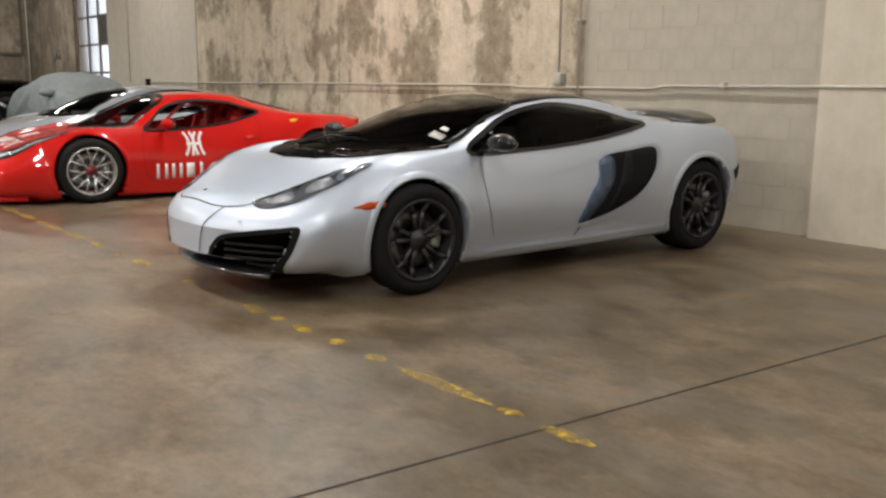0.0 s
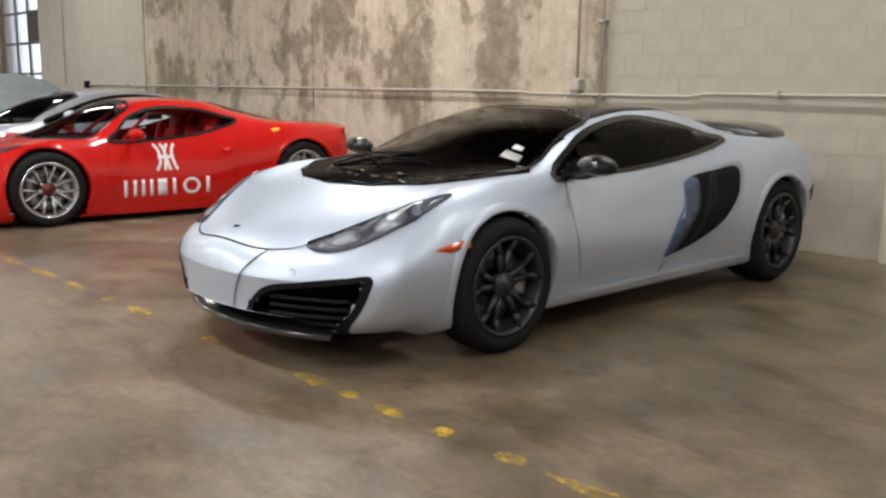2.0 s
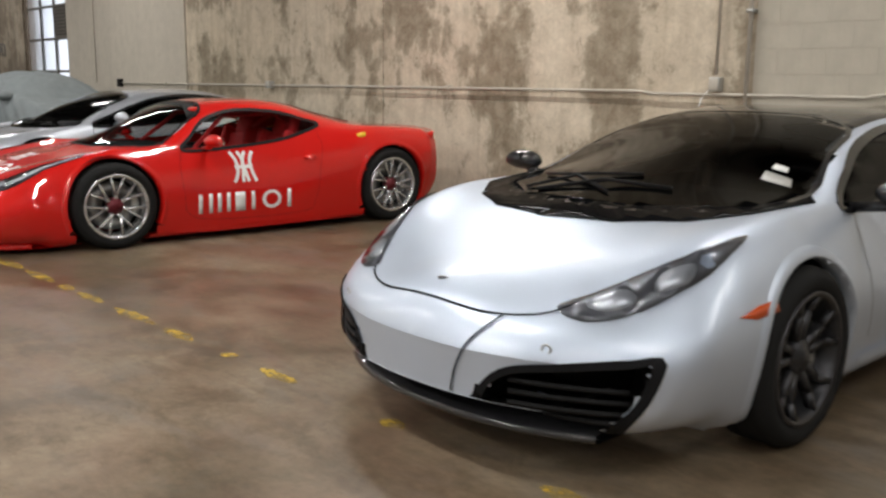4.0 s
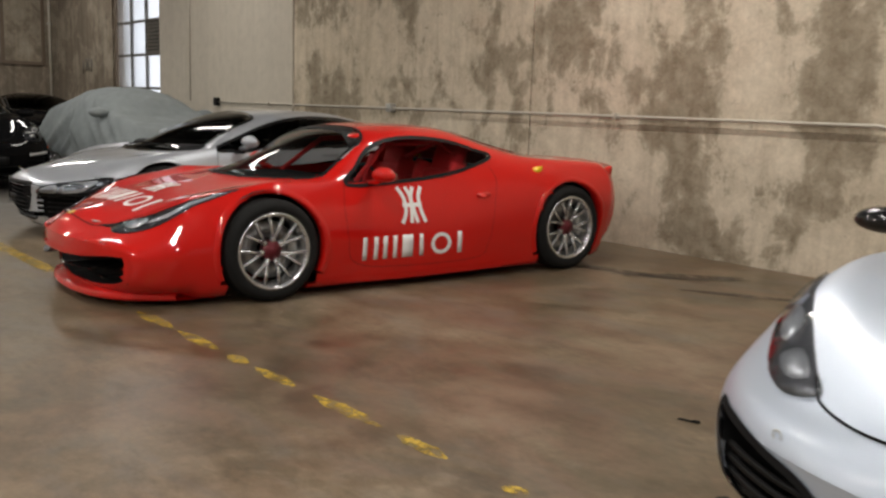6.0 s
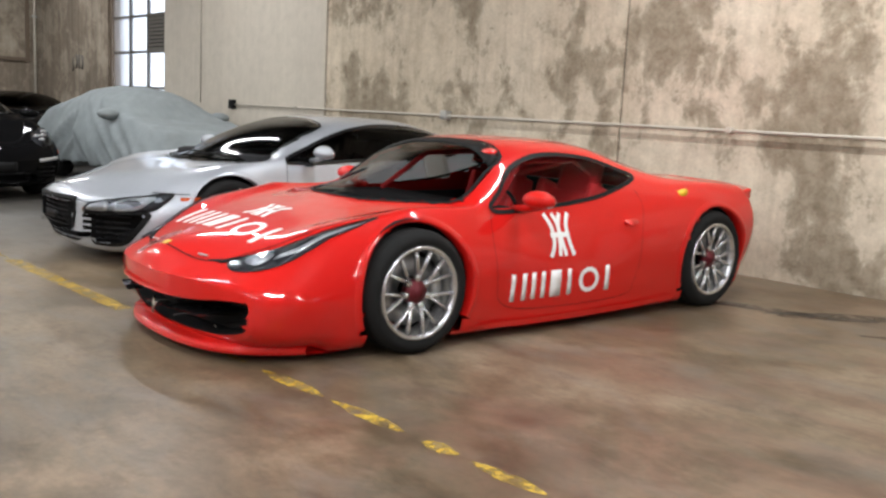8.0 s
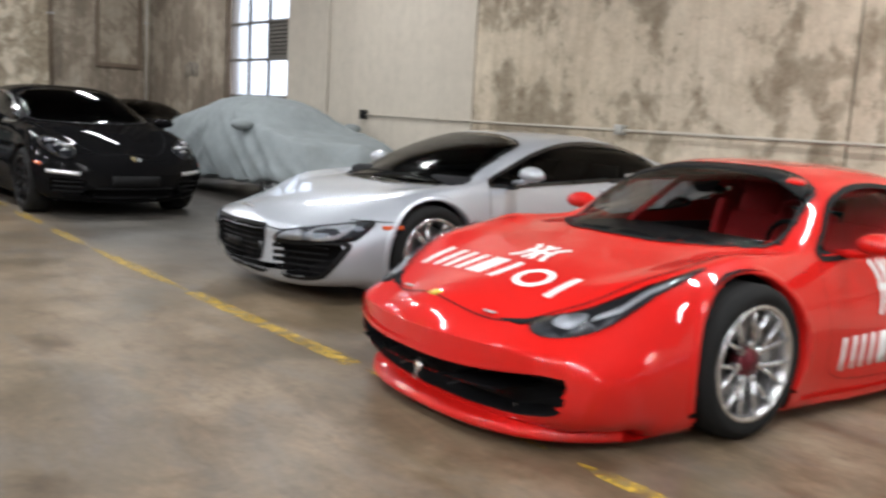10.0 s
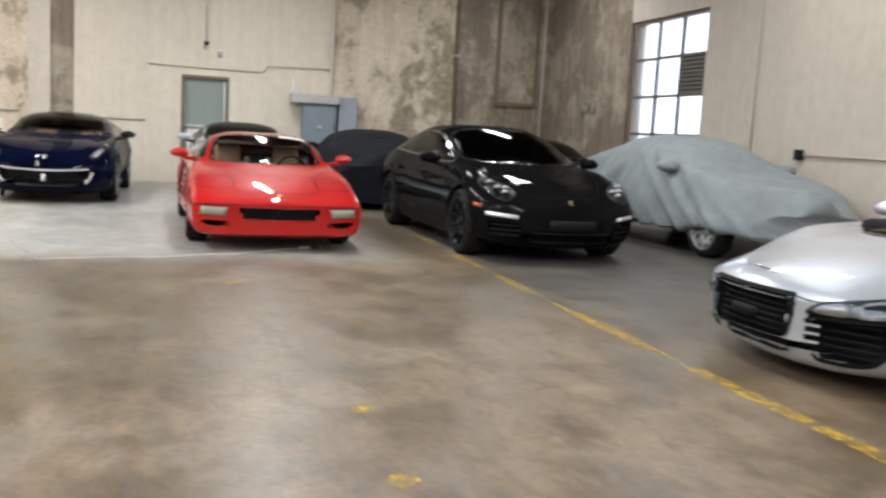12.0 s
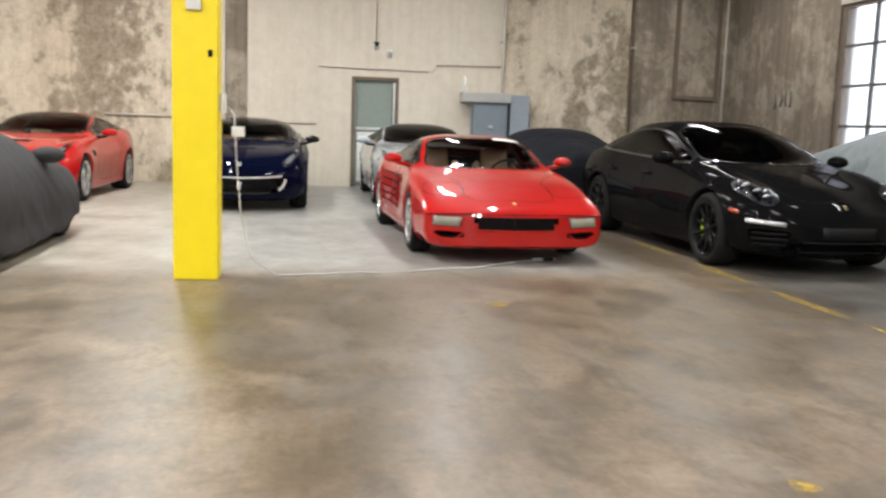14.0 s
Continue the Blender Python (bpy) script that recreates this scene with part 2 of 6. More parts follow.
LAMPGREY = plain("pale_lamp_housing", (0.2, 0.2, 0.21), 0.3, 0.5, relief=0)
LAMPLIGHT = plain("lamp_reflector", (0.8, 0.81, 0.83), 0.35, 0.6, relief=0)
AMBER = plain("amber_marker", (0.5, 0.07, 0.01), 0.2, 0, 0.6)
GLASS_DARK = tinted("tinted_glass", (0.055, 0.058, 0.055))
GLASS_SMOKE = tinted("lightly_tinted_glass", (0.33, 0.34, 0.34))
GLASS_CLEAR = tinted("clear_glass", (0.72, 0.75, 0.73), 0.06, 1.38)
GLASS_OPEN = tinted("thin_clear_plastic", (0.86, 0.86, 0.86), 0.06, 1.15)
BLACKGLOSS = paint("gloss_black_trim", (0.008, 0.008, 0.009), 0, 0.3)
CARBON = paint("carbon_fibre", (0.018, 0.018, 0.02), 0.2, 0.4)
TUB = plain("cabin_trim", (0.018, 0.018, 0.02), 0.75)
SEATRED = plain("red_seat_cloth", (0.62, 0.02, 0.025), 0.8)
SEATTAN = plain("tan_leather", (0.32, 0.2, 0.12), 0.6)
DECAL = plain("white_decal", (0.82, 0.81, 0.8), 0.35, vary=0.03)
# pearl paint with the intake's shade put into its colour
BLADE = paint("shaded_pearl_blade", (0.06, 0.095, 0.16), 0.4, 0.4, 0.6, 0.14, 0.12)
CUT = plain("saw_cut_filler", (0.035, 0.03, 0.025), 0.8, vary=0.3, scale=4)
PEARL = paint("pearl_silver_blue", (0.54, 0.605, 0.715), 0.62, 0.46, 0.45, 0.17, 0.12)
RED = paint("racing_red", (0.58, 0.009, 0.006), 0.0, 0.42, 1.0, 0.02)
RED2 = paint("classic_red", (0.43, 0.008, 0.006), 0.0, 0.4, 1.0, 0.03)
SILVER = paint("metallic_silver", (0.47, 0.50, 0.55), 0.5, 0.38, 1.0, 0.03, 0.2)
BLACKPAINT = paint("black_paint", (0.006, 0.006, 0.0065), 0.0, 0.3, 0.3, 0.012)
setv(BLACKPAINT.node_tree.nodes["Principled BSDF"], Specular_IOR_Level=0.0, Coat_IOR=1.3)
NAVY = paint("navy_paint", (0.002, 0.0032, 0.014), 0.0, 0.3, 0.4, 0.02)
setv(NAVY.node_tree.nodes["Principled BSDF"], Specular_IOR_Level=0.0, Coat_IOR=1.36)
PALESILVER = paint("pale_silver", (0.5, 0.56, 0.62), 0.6, 0.3, 1.0, 0.04)
GREYCLOTH = plain("grey_cover_cloth", (0.26, 0.29, 0.30), 0.85, vary=0.2, scale=5, relief=0.2)
DARKCLOTH = plain("charcoal_cover_cloth", (0.03, 0.03, 0.034), 0.85, vary=0.2, scale=5, relief=0.2)
BLACKCLOTH = plain("black_cover_cloth", (0.008, 0.009, 0.013), 0.8, vary=0.2, scale=5, relief=0.2)
SKYGLOW, _g, _gb = material("daylight_backdrop")
setv(_gb, Base_Color=(0.0, 0.0, 0.0), Emission_Color=(0.93, 0.95, 1.0), Emission_Strength=2.2)
TUBE, _g2, _gb2 = material("fluorescent_tube")
setv(_gb2, Emission_Color=(1.0, 0.95, 0.86), Emission_Strength=4.0)


# ---- mesh helpers ----
def link(name, bm, mat, parent=None, smooth=True, label=""):
    me = bpy.data.meshes.new(name)
    bm.normal_update()
    bm.to_mesh(me)
    bm.free()
    for p in me.polygons:
        p.use_smooth = smooth
    me.materials.append(mat)
    ob = new(name, me)
    if parent:
        ob.parent = parent
    if label:
        ob["label"] = label
    return ob


def part(name, bm, mat, parent, label="", smooth=True):
    return link(name, bm, mat, parent, smooth, label)


def add_box(bm, lo, hi, bevel=0.0, m=None):
    r = bmesh.ops.create_cube(bm, size=1.0)
    vs = r["verts"]
    for v in vs:
        v.co = Vector([lo[i] + (v.co[i] + 0.5) * (hi[i] - lo[i]) for i in range(3)])
    if bevel:
        es = list({e for v in vs for e in v.link_edges})
        r2 = bmesh.ops.bevel(bm, geom=es, offset=bevel, segments=2, affect="EDGES", profile=0.6)
        vs = list({v for f in r2["faces"] for v in f.verts} | {v for v in vs if v.is_valid})
    if m:
        bmesh.ops.transform(bm, matrix=m, verts=[v for v in vs if v.is_valid])
    return vs


def box(lo, hi, bevel=0.0, m=None):
    bm = bmesh.new()
    add_box(bm, lo, hi, bevel, m)
    return bm


def tube(bm, pts, r, seg=8):
    """A round rod along points."""
    rings = []
    for i, p in enumerate(pts):
        p = Vector(p)
        d = (Vector(pts[min(i + 1, len(pts) - 1)]) - Vector(pts[max(i - 1, 0)])).normalized()
        a = d.cross(Vector((0, 0, 1)) if abs(d.z) < 0.9 else Vector((1, 0, 0))).normalized()
        b = d.cross(a)
        rings.append([bm.verts.new(p + r * (math.cos(k * 2 * math.pi / seg) * a + math.sin(k * 2 * math.pi / seg) * b)) for k in range(seg)])
    for r1, r2 in zip(rings, rings[1:]):
        for k in range(seg):
            bm.faces.new((r1[k], r1[(k + 1) % seg], r2[(k + 1) % seg], r2[k]))
    for r1 in (rings[0], rings[-1]):
        bm.faces.new(r1)
    bmesh.ops.recalc_face_normals(bm, faces=bm.faces)
    return bm


def lathe(profile, seg=40, closed=True, bm=None):
    """Turn a profile of (radius, y) about the y axis."""
    bm = bm or bmesh.new()
    rings = [[bm.verts.new((r * math.cos(a), y, r * math.sin(a))) for r, y in profile] for a in np.linspace(0, 2 * math.pi, seg, endpoint=False)]
    n = len(profile)
    fs = []
    for i in range(seg):
        a, b = rings[i], rings[(i + 1) % seg]
        for k in range(n if closed else n - 1):
            fs.append(bm.faces.new((a[k], a[(k + 1) % n], b[(k + 1) % n], b[k])))
    bmesh.ops.recalc_face_normals(bm, faces=fs)
    return bm


def curve(knots):
    """A smooth curve with no overshoot through (x, value) knots."""
    k = sorted(knots)
    x, y = np.array([a for a, _ in k], float), np.array([b for _, b in k], float)
    h, d = np.diff(x), np.diff(y) / np.diff(x)
    s = np.zeros_like(y)
    s[0], s[-1] = d[0], d[-1]
    for i in range(1, len(x) - 1):
        if d[i - 1] * d[i] > 0:
            w1, w2 = 2 * h[i] + h[i - 1], h[i] + 2 * h[i - 1]
            s[i] = (w1 + w2) / (w1 / d[i - 1] + w2 / d[i])

    def f(q):
        q = np.clip(q, x[0], x[-1])
        i = np.clip(np.searchsorted(x, q) - 1, 0, len(x) - 2)
        t = (q - x[i]) / h[i]
        return (1 + 2 * t) * (1 - t) ** 2 * y[i] + t * (1 - t) ** 2 * h[i] * s[i] + t * t * (3 - 2 * t) * y[i + 1] + t * t * (t - 1) * h[i] * s[i + 1]

    return f


def smooth_path(pts, n=5, closed=True):
    p = [Vector((*a, 0)) for a in pts]
    out = []
    m = len(p)
    for i in range(m if closed else m - 1):
        a, b, c, d = (p[(i + k) % m] if closed else p[max(0, min(m - 1, i + k))] for k in (-1, 0, 1, 2))
        for j in range(n):
            t = j / n
            out.append(0.5 * ((2 * b) + (c - a) * t + (2 * a - 5 * b + 4 * c - d) * t * t + (3 * b - a - 3 * c + d) * t ** 3))
    if not closed:
        out.append(p[-1])
    return [(v.x, v.y) for v in out]


SUBS = (2, 4, 6, 6, 9, 9)


def body_mesh(top, low, sill, lower, waist, shoulder, rail, sweep=(0.4, 0.2), axles=(1.3, -1.3), nu=96, drop=0.0):
    """A car's skin, lofted along x through half sections of seven points."""
    zt, zb, wb = curve(top), curve(low), curve(sill)
    wl, zl = curve([(a, b) for a, b, _ in lower]), curve([(a, c) for a, _, c in lower])
    wm, zm = curve([(a, b) for a, b, _ in waist]), curve([(a, c) for a, _, c in waist])
    ws, zs = curve([(a, b) for a, b, _ in shoulder]), curve([(a, c) for a, _, c in shoulder])
    wr, zr = curve([(a, b) for a, b, _ in rail]), curve([(a, c) for a, _, c in rail])
    x0, x1 = top[-1][0], top[0][0]
    u = np.linspace(0, 1, nu)
    us = 0.5 - 0.5 * np.cos(np.pi * u)
    xs = x0 + (x1 - x0) * (0.6 * u + 0.4 * us)
    bm = bmesh.new()
    rings = []
    for x in xs:
        lo, hi = float(zb(x)), float(zt(x))
        c = [(0, lo), (float(wb(x)), lo), (float(wl(x)), float(zl(x))), (float(wm(x)), float(zm(x))), (float(ws(x)), float(zs(x))), (float(wr(x)), float(zr(x))), (0, hi)]
        e = (hi - lo) * 0.01
        c = [(y, min(max(z, lo + i * e), hi - (6 - i) * e * 0.6)) for i, (y, z) in enumerate(c)]
        ext = [(-c[1][0], c[1][1])] + c + [(-c[5][0], c[5][1])]
        p = np.array(ext)
        t = np.r_[0, np.cumsum(np.maximum(np.hypot(*np.diff(p, axis=0).T), 1e-4) ** 0.6)]
        tan = (p[2:] - p[:-2]) / (t[2:] - t[:-2])[:, None]
        half = []
        for i in range(6):
            a, b, h = p[i + 1], p[i + 2], t[i + 2] - t[i + 1]
            for j in range(SUBS[i]):
                s = j / SUBS[i]
                half.append((1 + 2 * s) * (1 - s) ** 2 * a + s * (1 - s) ** 2 * h * tan[i] + s * s * (3 - 2 * s) * b + s * s * (s - 1) * h * tan[i + 1])
        half.append(p[7])
        ring = [(max(y, 0), z) for y, z in half]
        ring += [(-y, z) for y, z in ring[-2:0:-1]]
        fwd = max(0.0, (x - axles[0] - 0.28) / (x1 - axles[0] - 0.28)) ** 2
        aft = max(0.0, (axles[1] - 0.3 - x) / (axles[1] - 0.3 - x0)) ** 2
        rings.append([bm.verts.new((x - sweep[0] * fwd * (abs(y) / 0.93) ** 2.4 + sweep[1] * aft * (abs(y) / 0.93) ** 2.4, y, z - drop)) for y, z in ring])
    n = len(rings[0])
    for a, b in zip(rings, rings[1:]):
        for k in range(n):
            bm.faces.new((a[k], b[k], b[(k + 1) % n], a[(k + 1) % n]))
    # end caps as swept grids
    nv, cols = sum(SUBS) + 1, 28
    for end, ring in ((-1, rings[0]), (1, rings[-1])):
        rows = []
        for i in range(SUBS[0], nv):
            a, b = ring[i], ring[(n - i) % n]
            row = [a]
            for k in range(1, cols):
                y = a.co.y * (1 - 2 * k / cols)
                e = (abs(y) / 0.93) ** 2.4
                row.append(bm.verts.new(((x1 - sweep[0] * e) if end > 0 else (x0 + sweep[1] * e), y, a.co.z)) if a is not b else a)
            rows.append(row + [b])
        for p, q in zip(rows, rows[1:]):
            for k in range(cols):
                vs = list(dict.fromkeys((p[k], p[k + 1], q[k + 1], q[k])))
                if len(vs) > 2:
                    bm.faces.new(vs)
    bmesh.ops.recalc_face_normals(bm, faces=bm.faces)
    heart = Vector(((x0 + x1) / 2, 0, 0.55))
    if sum(f.normal.dot(f.calc_center_median() - heart) * f.calc_area() for f in bm.faces) < 0:
        bmesh.ops.reverse_faces(bm, faces=bm.faces[:])
    ends = [v for v in bm.verts if v.co.x > x1 - 0.4 - 0.3 * abs(v.co.y) or v.co.x < x0 + 0.3]
    for _ in range(8):
        bmesh.ops.smooth_vert(bm, verts=ends, factor=0.5, use_axis_x=True, use_axis_y=True, use_axis_z=True)
    # the ends keep their full length
    front, back = x1 - max(v.co.x for v in bm.verts), min(v.co.x for v in bm.verts) - x0
    for v in bm.verts:
        v.co.x += 0.4 * front * min(max((v.co.x - x1 + 0.7) / 0.5, 0), 1) - back * min(max((x0 + 0.6 - v.co.x) / 0.5, 0), 1)
    bm.normal_update()
    return bm


def ray(view, u, v, side=1):
    if view == "S":
        return Vector((u, 3 * side, v)), Vector((0, -side, 0))
    if view == "T":
        return Vector((u, v, 3)), Vector((0, 0, -1))
    if view == "F":
        return Vector((4.5, u, v)), Vector((-1, 0, 0))
    return Vector((-4.5, u, v)), Vector((1, 0, 0))


def inside(poly, u, v):
    c = False
    for (a, b), (d, e) in zip(poly, poly[-1:] + poly[:-1]):
        if (b > v) != (e > v) and u < (d - a) * (v - b) / (e - b) + a:
            c = not c
    return c


def project(bm, bvh, view, side, off):
    miss, depth = [], []
    for v in bm.verts:
        o, d = ray(view, v.co.x, v.co.y, side)
        loc, nor, _, dist = bvh.ray_cast(o, d)
        if loc is None:
            miss.append((v, o, d))
            continue
        if nor.dot(d) > 0:
            nor = -nor
        depth.append(dist)
        v.co = loc + nor * off
    mean = sum(depth) / max(len(depth), 1)
    for v, o, d in miss:
        loc, nor, _, _ = bvh.find_nearest(o + d * mean)
        v.co = loc + nor * off


def patch(bvh, poly, view, side=1, off=0.005, step=0.06, rim=0.014):
    """A panel, cut to an outline, that follows the skin."""
    bm = bmesh.new()
    bm.faces.new([bm.verts.new((u, v, 0)) for u, v in poly])
    us, vs = [p[0] for p in poly], [p[1] for p in poly]
    for axis, lo, hi in ((0, min(us), max(us)), (1, min(vs), max(vs))):
        n = max(1, int((hi - lo) / step))
        for k in range(1, n):
            co, no = [0, 0, 0], [0, 0, 0]
            co[axis], no[axis] = lo + (hi - lo) * k / n, 1
            bmesh.ops.bisect_plane(bm, geom=bm.verts[:] + bm.edges[:] + bm.faces[:], plane_co=co, plane_no=no)
    bmesh.ops.triangulate(bm, faces=[f for f in bm.faces if len(f.verts) > 4])
    project(bm, bvh, view, side, off)
    bm.normal_update()
    probe = ray(view, 0, 0, side)[1]
    if sum(f.normal.dot(probe) * f.calc_area() for f in bm.faces) > 0:
        bmesh.ops.reverse_faces(bm, faces=bm.faces[:])
        bm.normal_update()
    if rim:
        edges = [e for e in bm.edges if e.is_boundary]
        normals = {v: v.normal.copy() for e in edges for v in e.verts}
        r = bmesh.ops.extrude_edge_only(bm, edges=edges)
        for v in (g for g in r["geom"] if isinstance(g, bmesh.types.BMVert)):
            src = next((e.other_vert(v) for e in v.link_edges if e.other_vert(v) in normals), None)
            if src:
                v.co = src.co - normals[src] * rim
    return bm


def ribbon(bvh, pts, view, width, side=1, off=0.003, n=6):
    """A thin line on the skin along a smooth path."""
    p = smooth_path(pts, n, False)
    bm = bmesh.new()
    last = None
    for i, (u, v) in enumerate(p):
        a, b = p[max(i - 1, 0)], p[min(i + 1, len(p) - 1)]
        d = Vector((b[0] - a[0], b[1] - a[1])).normalized() * width / 2
        pair = [bm.verts.new((u - d.y, v + d.x, 0)), bm.verts.new((u + d.y, v - d.x, 0))]
        if last:
            bm.faces.new((last[0], last[1], pair[1], pair[0]))
        last = pair
    project(bm, bvh, view, side, off)
    return bm


def mirror_half(pts):
    """A whole outline in (x, y) or (y, z) from the half with positive y."""
    return pts + [(a, -b) for a, b in reversed(pts) if abs(b) > 1e-6]


def mirror_front(pts):
    return pts + [(-a, b) for a, b in reversed(pts) if abs(a) > 1e-6]


# ---- the building ----
def setting(name, bm, mat, label, category="", smooth=False):
    return tagged(link(name, bm, mat, None, smooth), label, category or name.split("_")[0], "", "structure")


setting("floor", box((WALL_W - 0.3, WALL_S - 0.3, -0.2), (WALL_E + 0.3, WALL_N + 0.3, 0.0)), FLOOR, "worn polished brown concrete floor with stains", "floor")
setting("ceiling", box((WALL_W - 0.3, WALL_S - 0.3, CEIL), (WALL_E + 0.3, WALL_N + 0.3, CEIL + 0.2)), CEILING, "plain dark grey ceiling slab, out of view", "ceiling")
# unseen walls closing the room, in darker concrete for less fill and reflection
setting("wall_south", box((WALL_W - 0.3, WALL_S - 0.3, 0), (WALL_E + 0.3, WALL_S, CEIL)), BOARD, "plain brownish concrete wall, out of view", "wall")
setting("wall_east", box((WALL_E, WALL_S, 0), (WALL_E + 0.3, WALL_N, CEIL)), BOARD, "plain brownish concrete wall", "wall")
N0, N1 = WALL_N, WALL_N + 0.3
WIN = (-23.97, -21.38, 0.85, 3.53)
setting("wall_north_pilaster", box((-3.68, N0 - 0.06, 0), (WALL_E, N1, CEIL)), PALE, "pale smooth concrete pier and wall", "wall")
setting("wall_north_stained_east", box((-11.215, N0, 0), (-6.35, N1, CEIL)), OLD, "old concrete wall with dark peeling stains", "wall")
setting("wall_north_stained_west", box((-16.3, N0 - 0.004, 0), (-11.235, N1, CEIL)), OLD, "old concrete wall with dark peeling stains", "wall")
setting("wall_north_joint", box((-11.235, N0 + 0.02, 0), (-11.215, N1, CEIL)), GAP, "dark vertical joint in the concrete wall", "joint")
setting("wall_north_smooth", box((WIN[1], N0 - 0.03, 0), (-16.3, N1, CEIL)), SMOOTH, "smooth beige concrete wall beside the window", "wall")
setting("wall_north_parapet", box((WIN[0], N0 - 0.03, 0), (WIN[1], N1, WIN[2])), SMOOTH, "smooth beige concrete wall under the window", "wall")
setting("wall_north_lintel", box((WIN[0], N0 - 0.03, WIN[3]), (WIN[1], N1, CEIL)), SMOOTH, "smooth beige concrete wall over the window", "wall")
setting("wall_north_corner", box((WALL_W, N0 - 0.02, 0), (WIN[0], N1, CEIL)), BOARD, "board-marked brownish concrete wall with black scrawl", "wall")

# window: steel sash with twelve panes
w = tagged(new("window_1"), "steel sash window with white frosted panes, one pane dark louvred", "window", "", "structure")
w.location = (WIN[0], N0, WIN[2])
WW, WH = WIN[1] - WIN[0], WIN[3] - WIN[2]
bm = bmesh.new()
for a, c in (((0, 0.02, 0), (0.09, 0.14, WH)), ((WW - 0.09, 0.02, 0), (WW, 0.14, WH)), ((0.09, 0.02, 0), (WW - 0.09, 0.14, 0.05)), ((0.09, 0.02, WH - 0.06), (WW - 0.09, 0.14, WH))):
    add_box(bm, a, c)
part("window_frame", bm, RUST, w, smooth=False)
cols, rows = 3, 4
px0, pw = 0.09, (WW - 0.18) / cols
zs_ = [0.05, 0.64, 1.31, 1.98, WH - 0.06]
for i in range(1, cols):
    part("glazing_bar", box((px0 + i * pw - 0.02, 0.04, 0.05), (px0 + i * pw + 0.02, 0.11, WH - 0.06)), STEELFRAME, w, smooth=False)
for z in zs_[1:-1]:
    part("glazing_bar", box((px0, 0.045, z - 0.025), (WW - 0.09, 0.105, z + 0.025)), STEELFRAME, w, smooth=False)
FROST, _fn, _fb = material("frosted_pane")
setv(_fb, Base_Color=(0.8, 0.82, 0.85), Roughness=0.5, Transmission_Weight=1.0, IOR=1.1)
for i in range(cols):
    for j in range(rows):
        lo, hi = (px0 + i * pw + 0.02, 0.07, zs_[j] + 0.025), (px0 + (i + 1) * pw - 0.02, 0.078, zs_[j + 1] - 0.025)
        if i == 2 and j == 2:
            for k in range(9):
                z = lo[2] + (hi[2] - lo[2]) * k / 9
                part("louvre_slat", box((lo[0], 0.05, z), (hi[0], 0.09, z + 0.05), 0, None), STEELFRAME, w, "dark louvre slat", smooth=False)
            part("louvre_back", box((lo[0], 0.095, lo[2]), (hi[0], 0.1, hi[2])), BLACK, w, smooth=False)
        else:
            part("pane", box(lo, hi), FROST, w, smooth=False).visible_shadow = False
setting("backdrop", box((WIN[0] - 1, N1 + 0.5, 0.2), (WIN[1] + 1, N1 + 0.52, 4.8)), SKYGLOW, "bright daylight beyond the window", "backdrop")

# west wall in bays
W0, W1 = WALL_W, WALL_W - 0.3
DY0, DY1, DZ = -0.25, 0.70, 2.21
setting("wall_west_door_south", box((W1, -2.3, 0), (W0, DY0, CEIL)), PALE, "pale concrete wall beside the steel door", "wall")
setting("wall_west_door_north", box((W1, DY1, 0), (W0, 2.85, CEIL)), PALE, "pale concrete wall behind the electrical cabinets", "wall")
setting("wall_west_lintel", box((W1, DY0, DZ), (W0, DY1, CEIL)), PALE, "pale concrete wall above the steel door", "wall")
setting("wall_west_stained", box((W1, 2.85, 0), (W0 - 0.004, 5.55, CEIL)), OLD, "stained concrete wall with dark patches", "wall")
setting("wall_west_corner", box((W1, 5.55, 0), (W0 + 0.05, WALL_N, CEIL)), BOARD, "brownish board-marked concrete corner wall", "wall")
setting("wall_west_pier", box((W1, -2.72, 0), (W0 + 0.02, -2.3, CEIL)), BOARD, "brown concrete pier", "wall")
setting("wall_west_pier_light", box((W1, -3.12, 0), (W0 + 0.09, -2.72, CEIL)), SMOOTH, "light concrete pier", "wall")
setting("wall_west_south", box((W1, WALL_S, 0), (W0, -3.12, CEIL)), OLD, "stained old concrete wall with pale patches", "wall")

d = tagged(new("door_1"), "grey-green steel door in a pale metal frame", "door", "", "structure")
d.location = (W0, DY0, 0)
part("door_leaf", box((-0.12, 0.06, 0.01), (-0.075, DY1 - DY0 - 0.06, DZ - 0.06), 0.004), DOORGREEN, d, smooth=False)
part("kick_panel", box((-0.075, 0.12, 0.1), (-0.068, DY1 - DY0 - 0.12, 1.12)), WHITE, d, "pale lower panel", smooth=False)
bm = bmesh.new()
for a, c in (((-0.14, 0, 0), (0.015, 0.06, DZ)), ((-0.14, DY1 - DY0 - 0.06, 0), (0.015, DY1 - DY0, DZ)), ((-0.14, 0.06, DZ - 0.06), (0.015, DY1 - DY0 - 0.06, DZ))):
    add_box(bm, a, c)
part("door_frame", bm, RUST, d, smooth=False)
part("push_bar", box((-0.07, 0.1, 1.14), (-0.03, DY1 - DY0 - 0.1, 1.2), 0.01), METAL_GREY, d)
part("closer", tube(bmesh.new(), [(0.01, 0.86, DZ - 0.1), (0.01, 0.86, 1.2)], 0.02), WHITE, d, "white vertical strip")

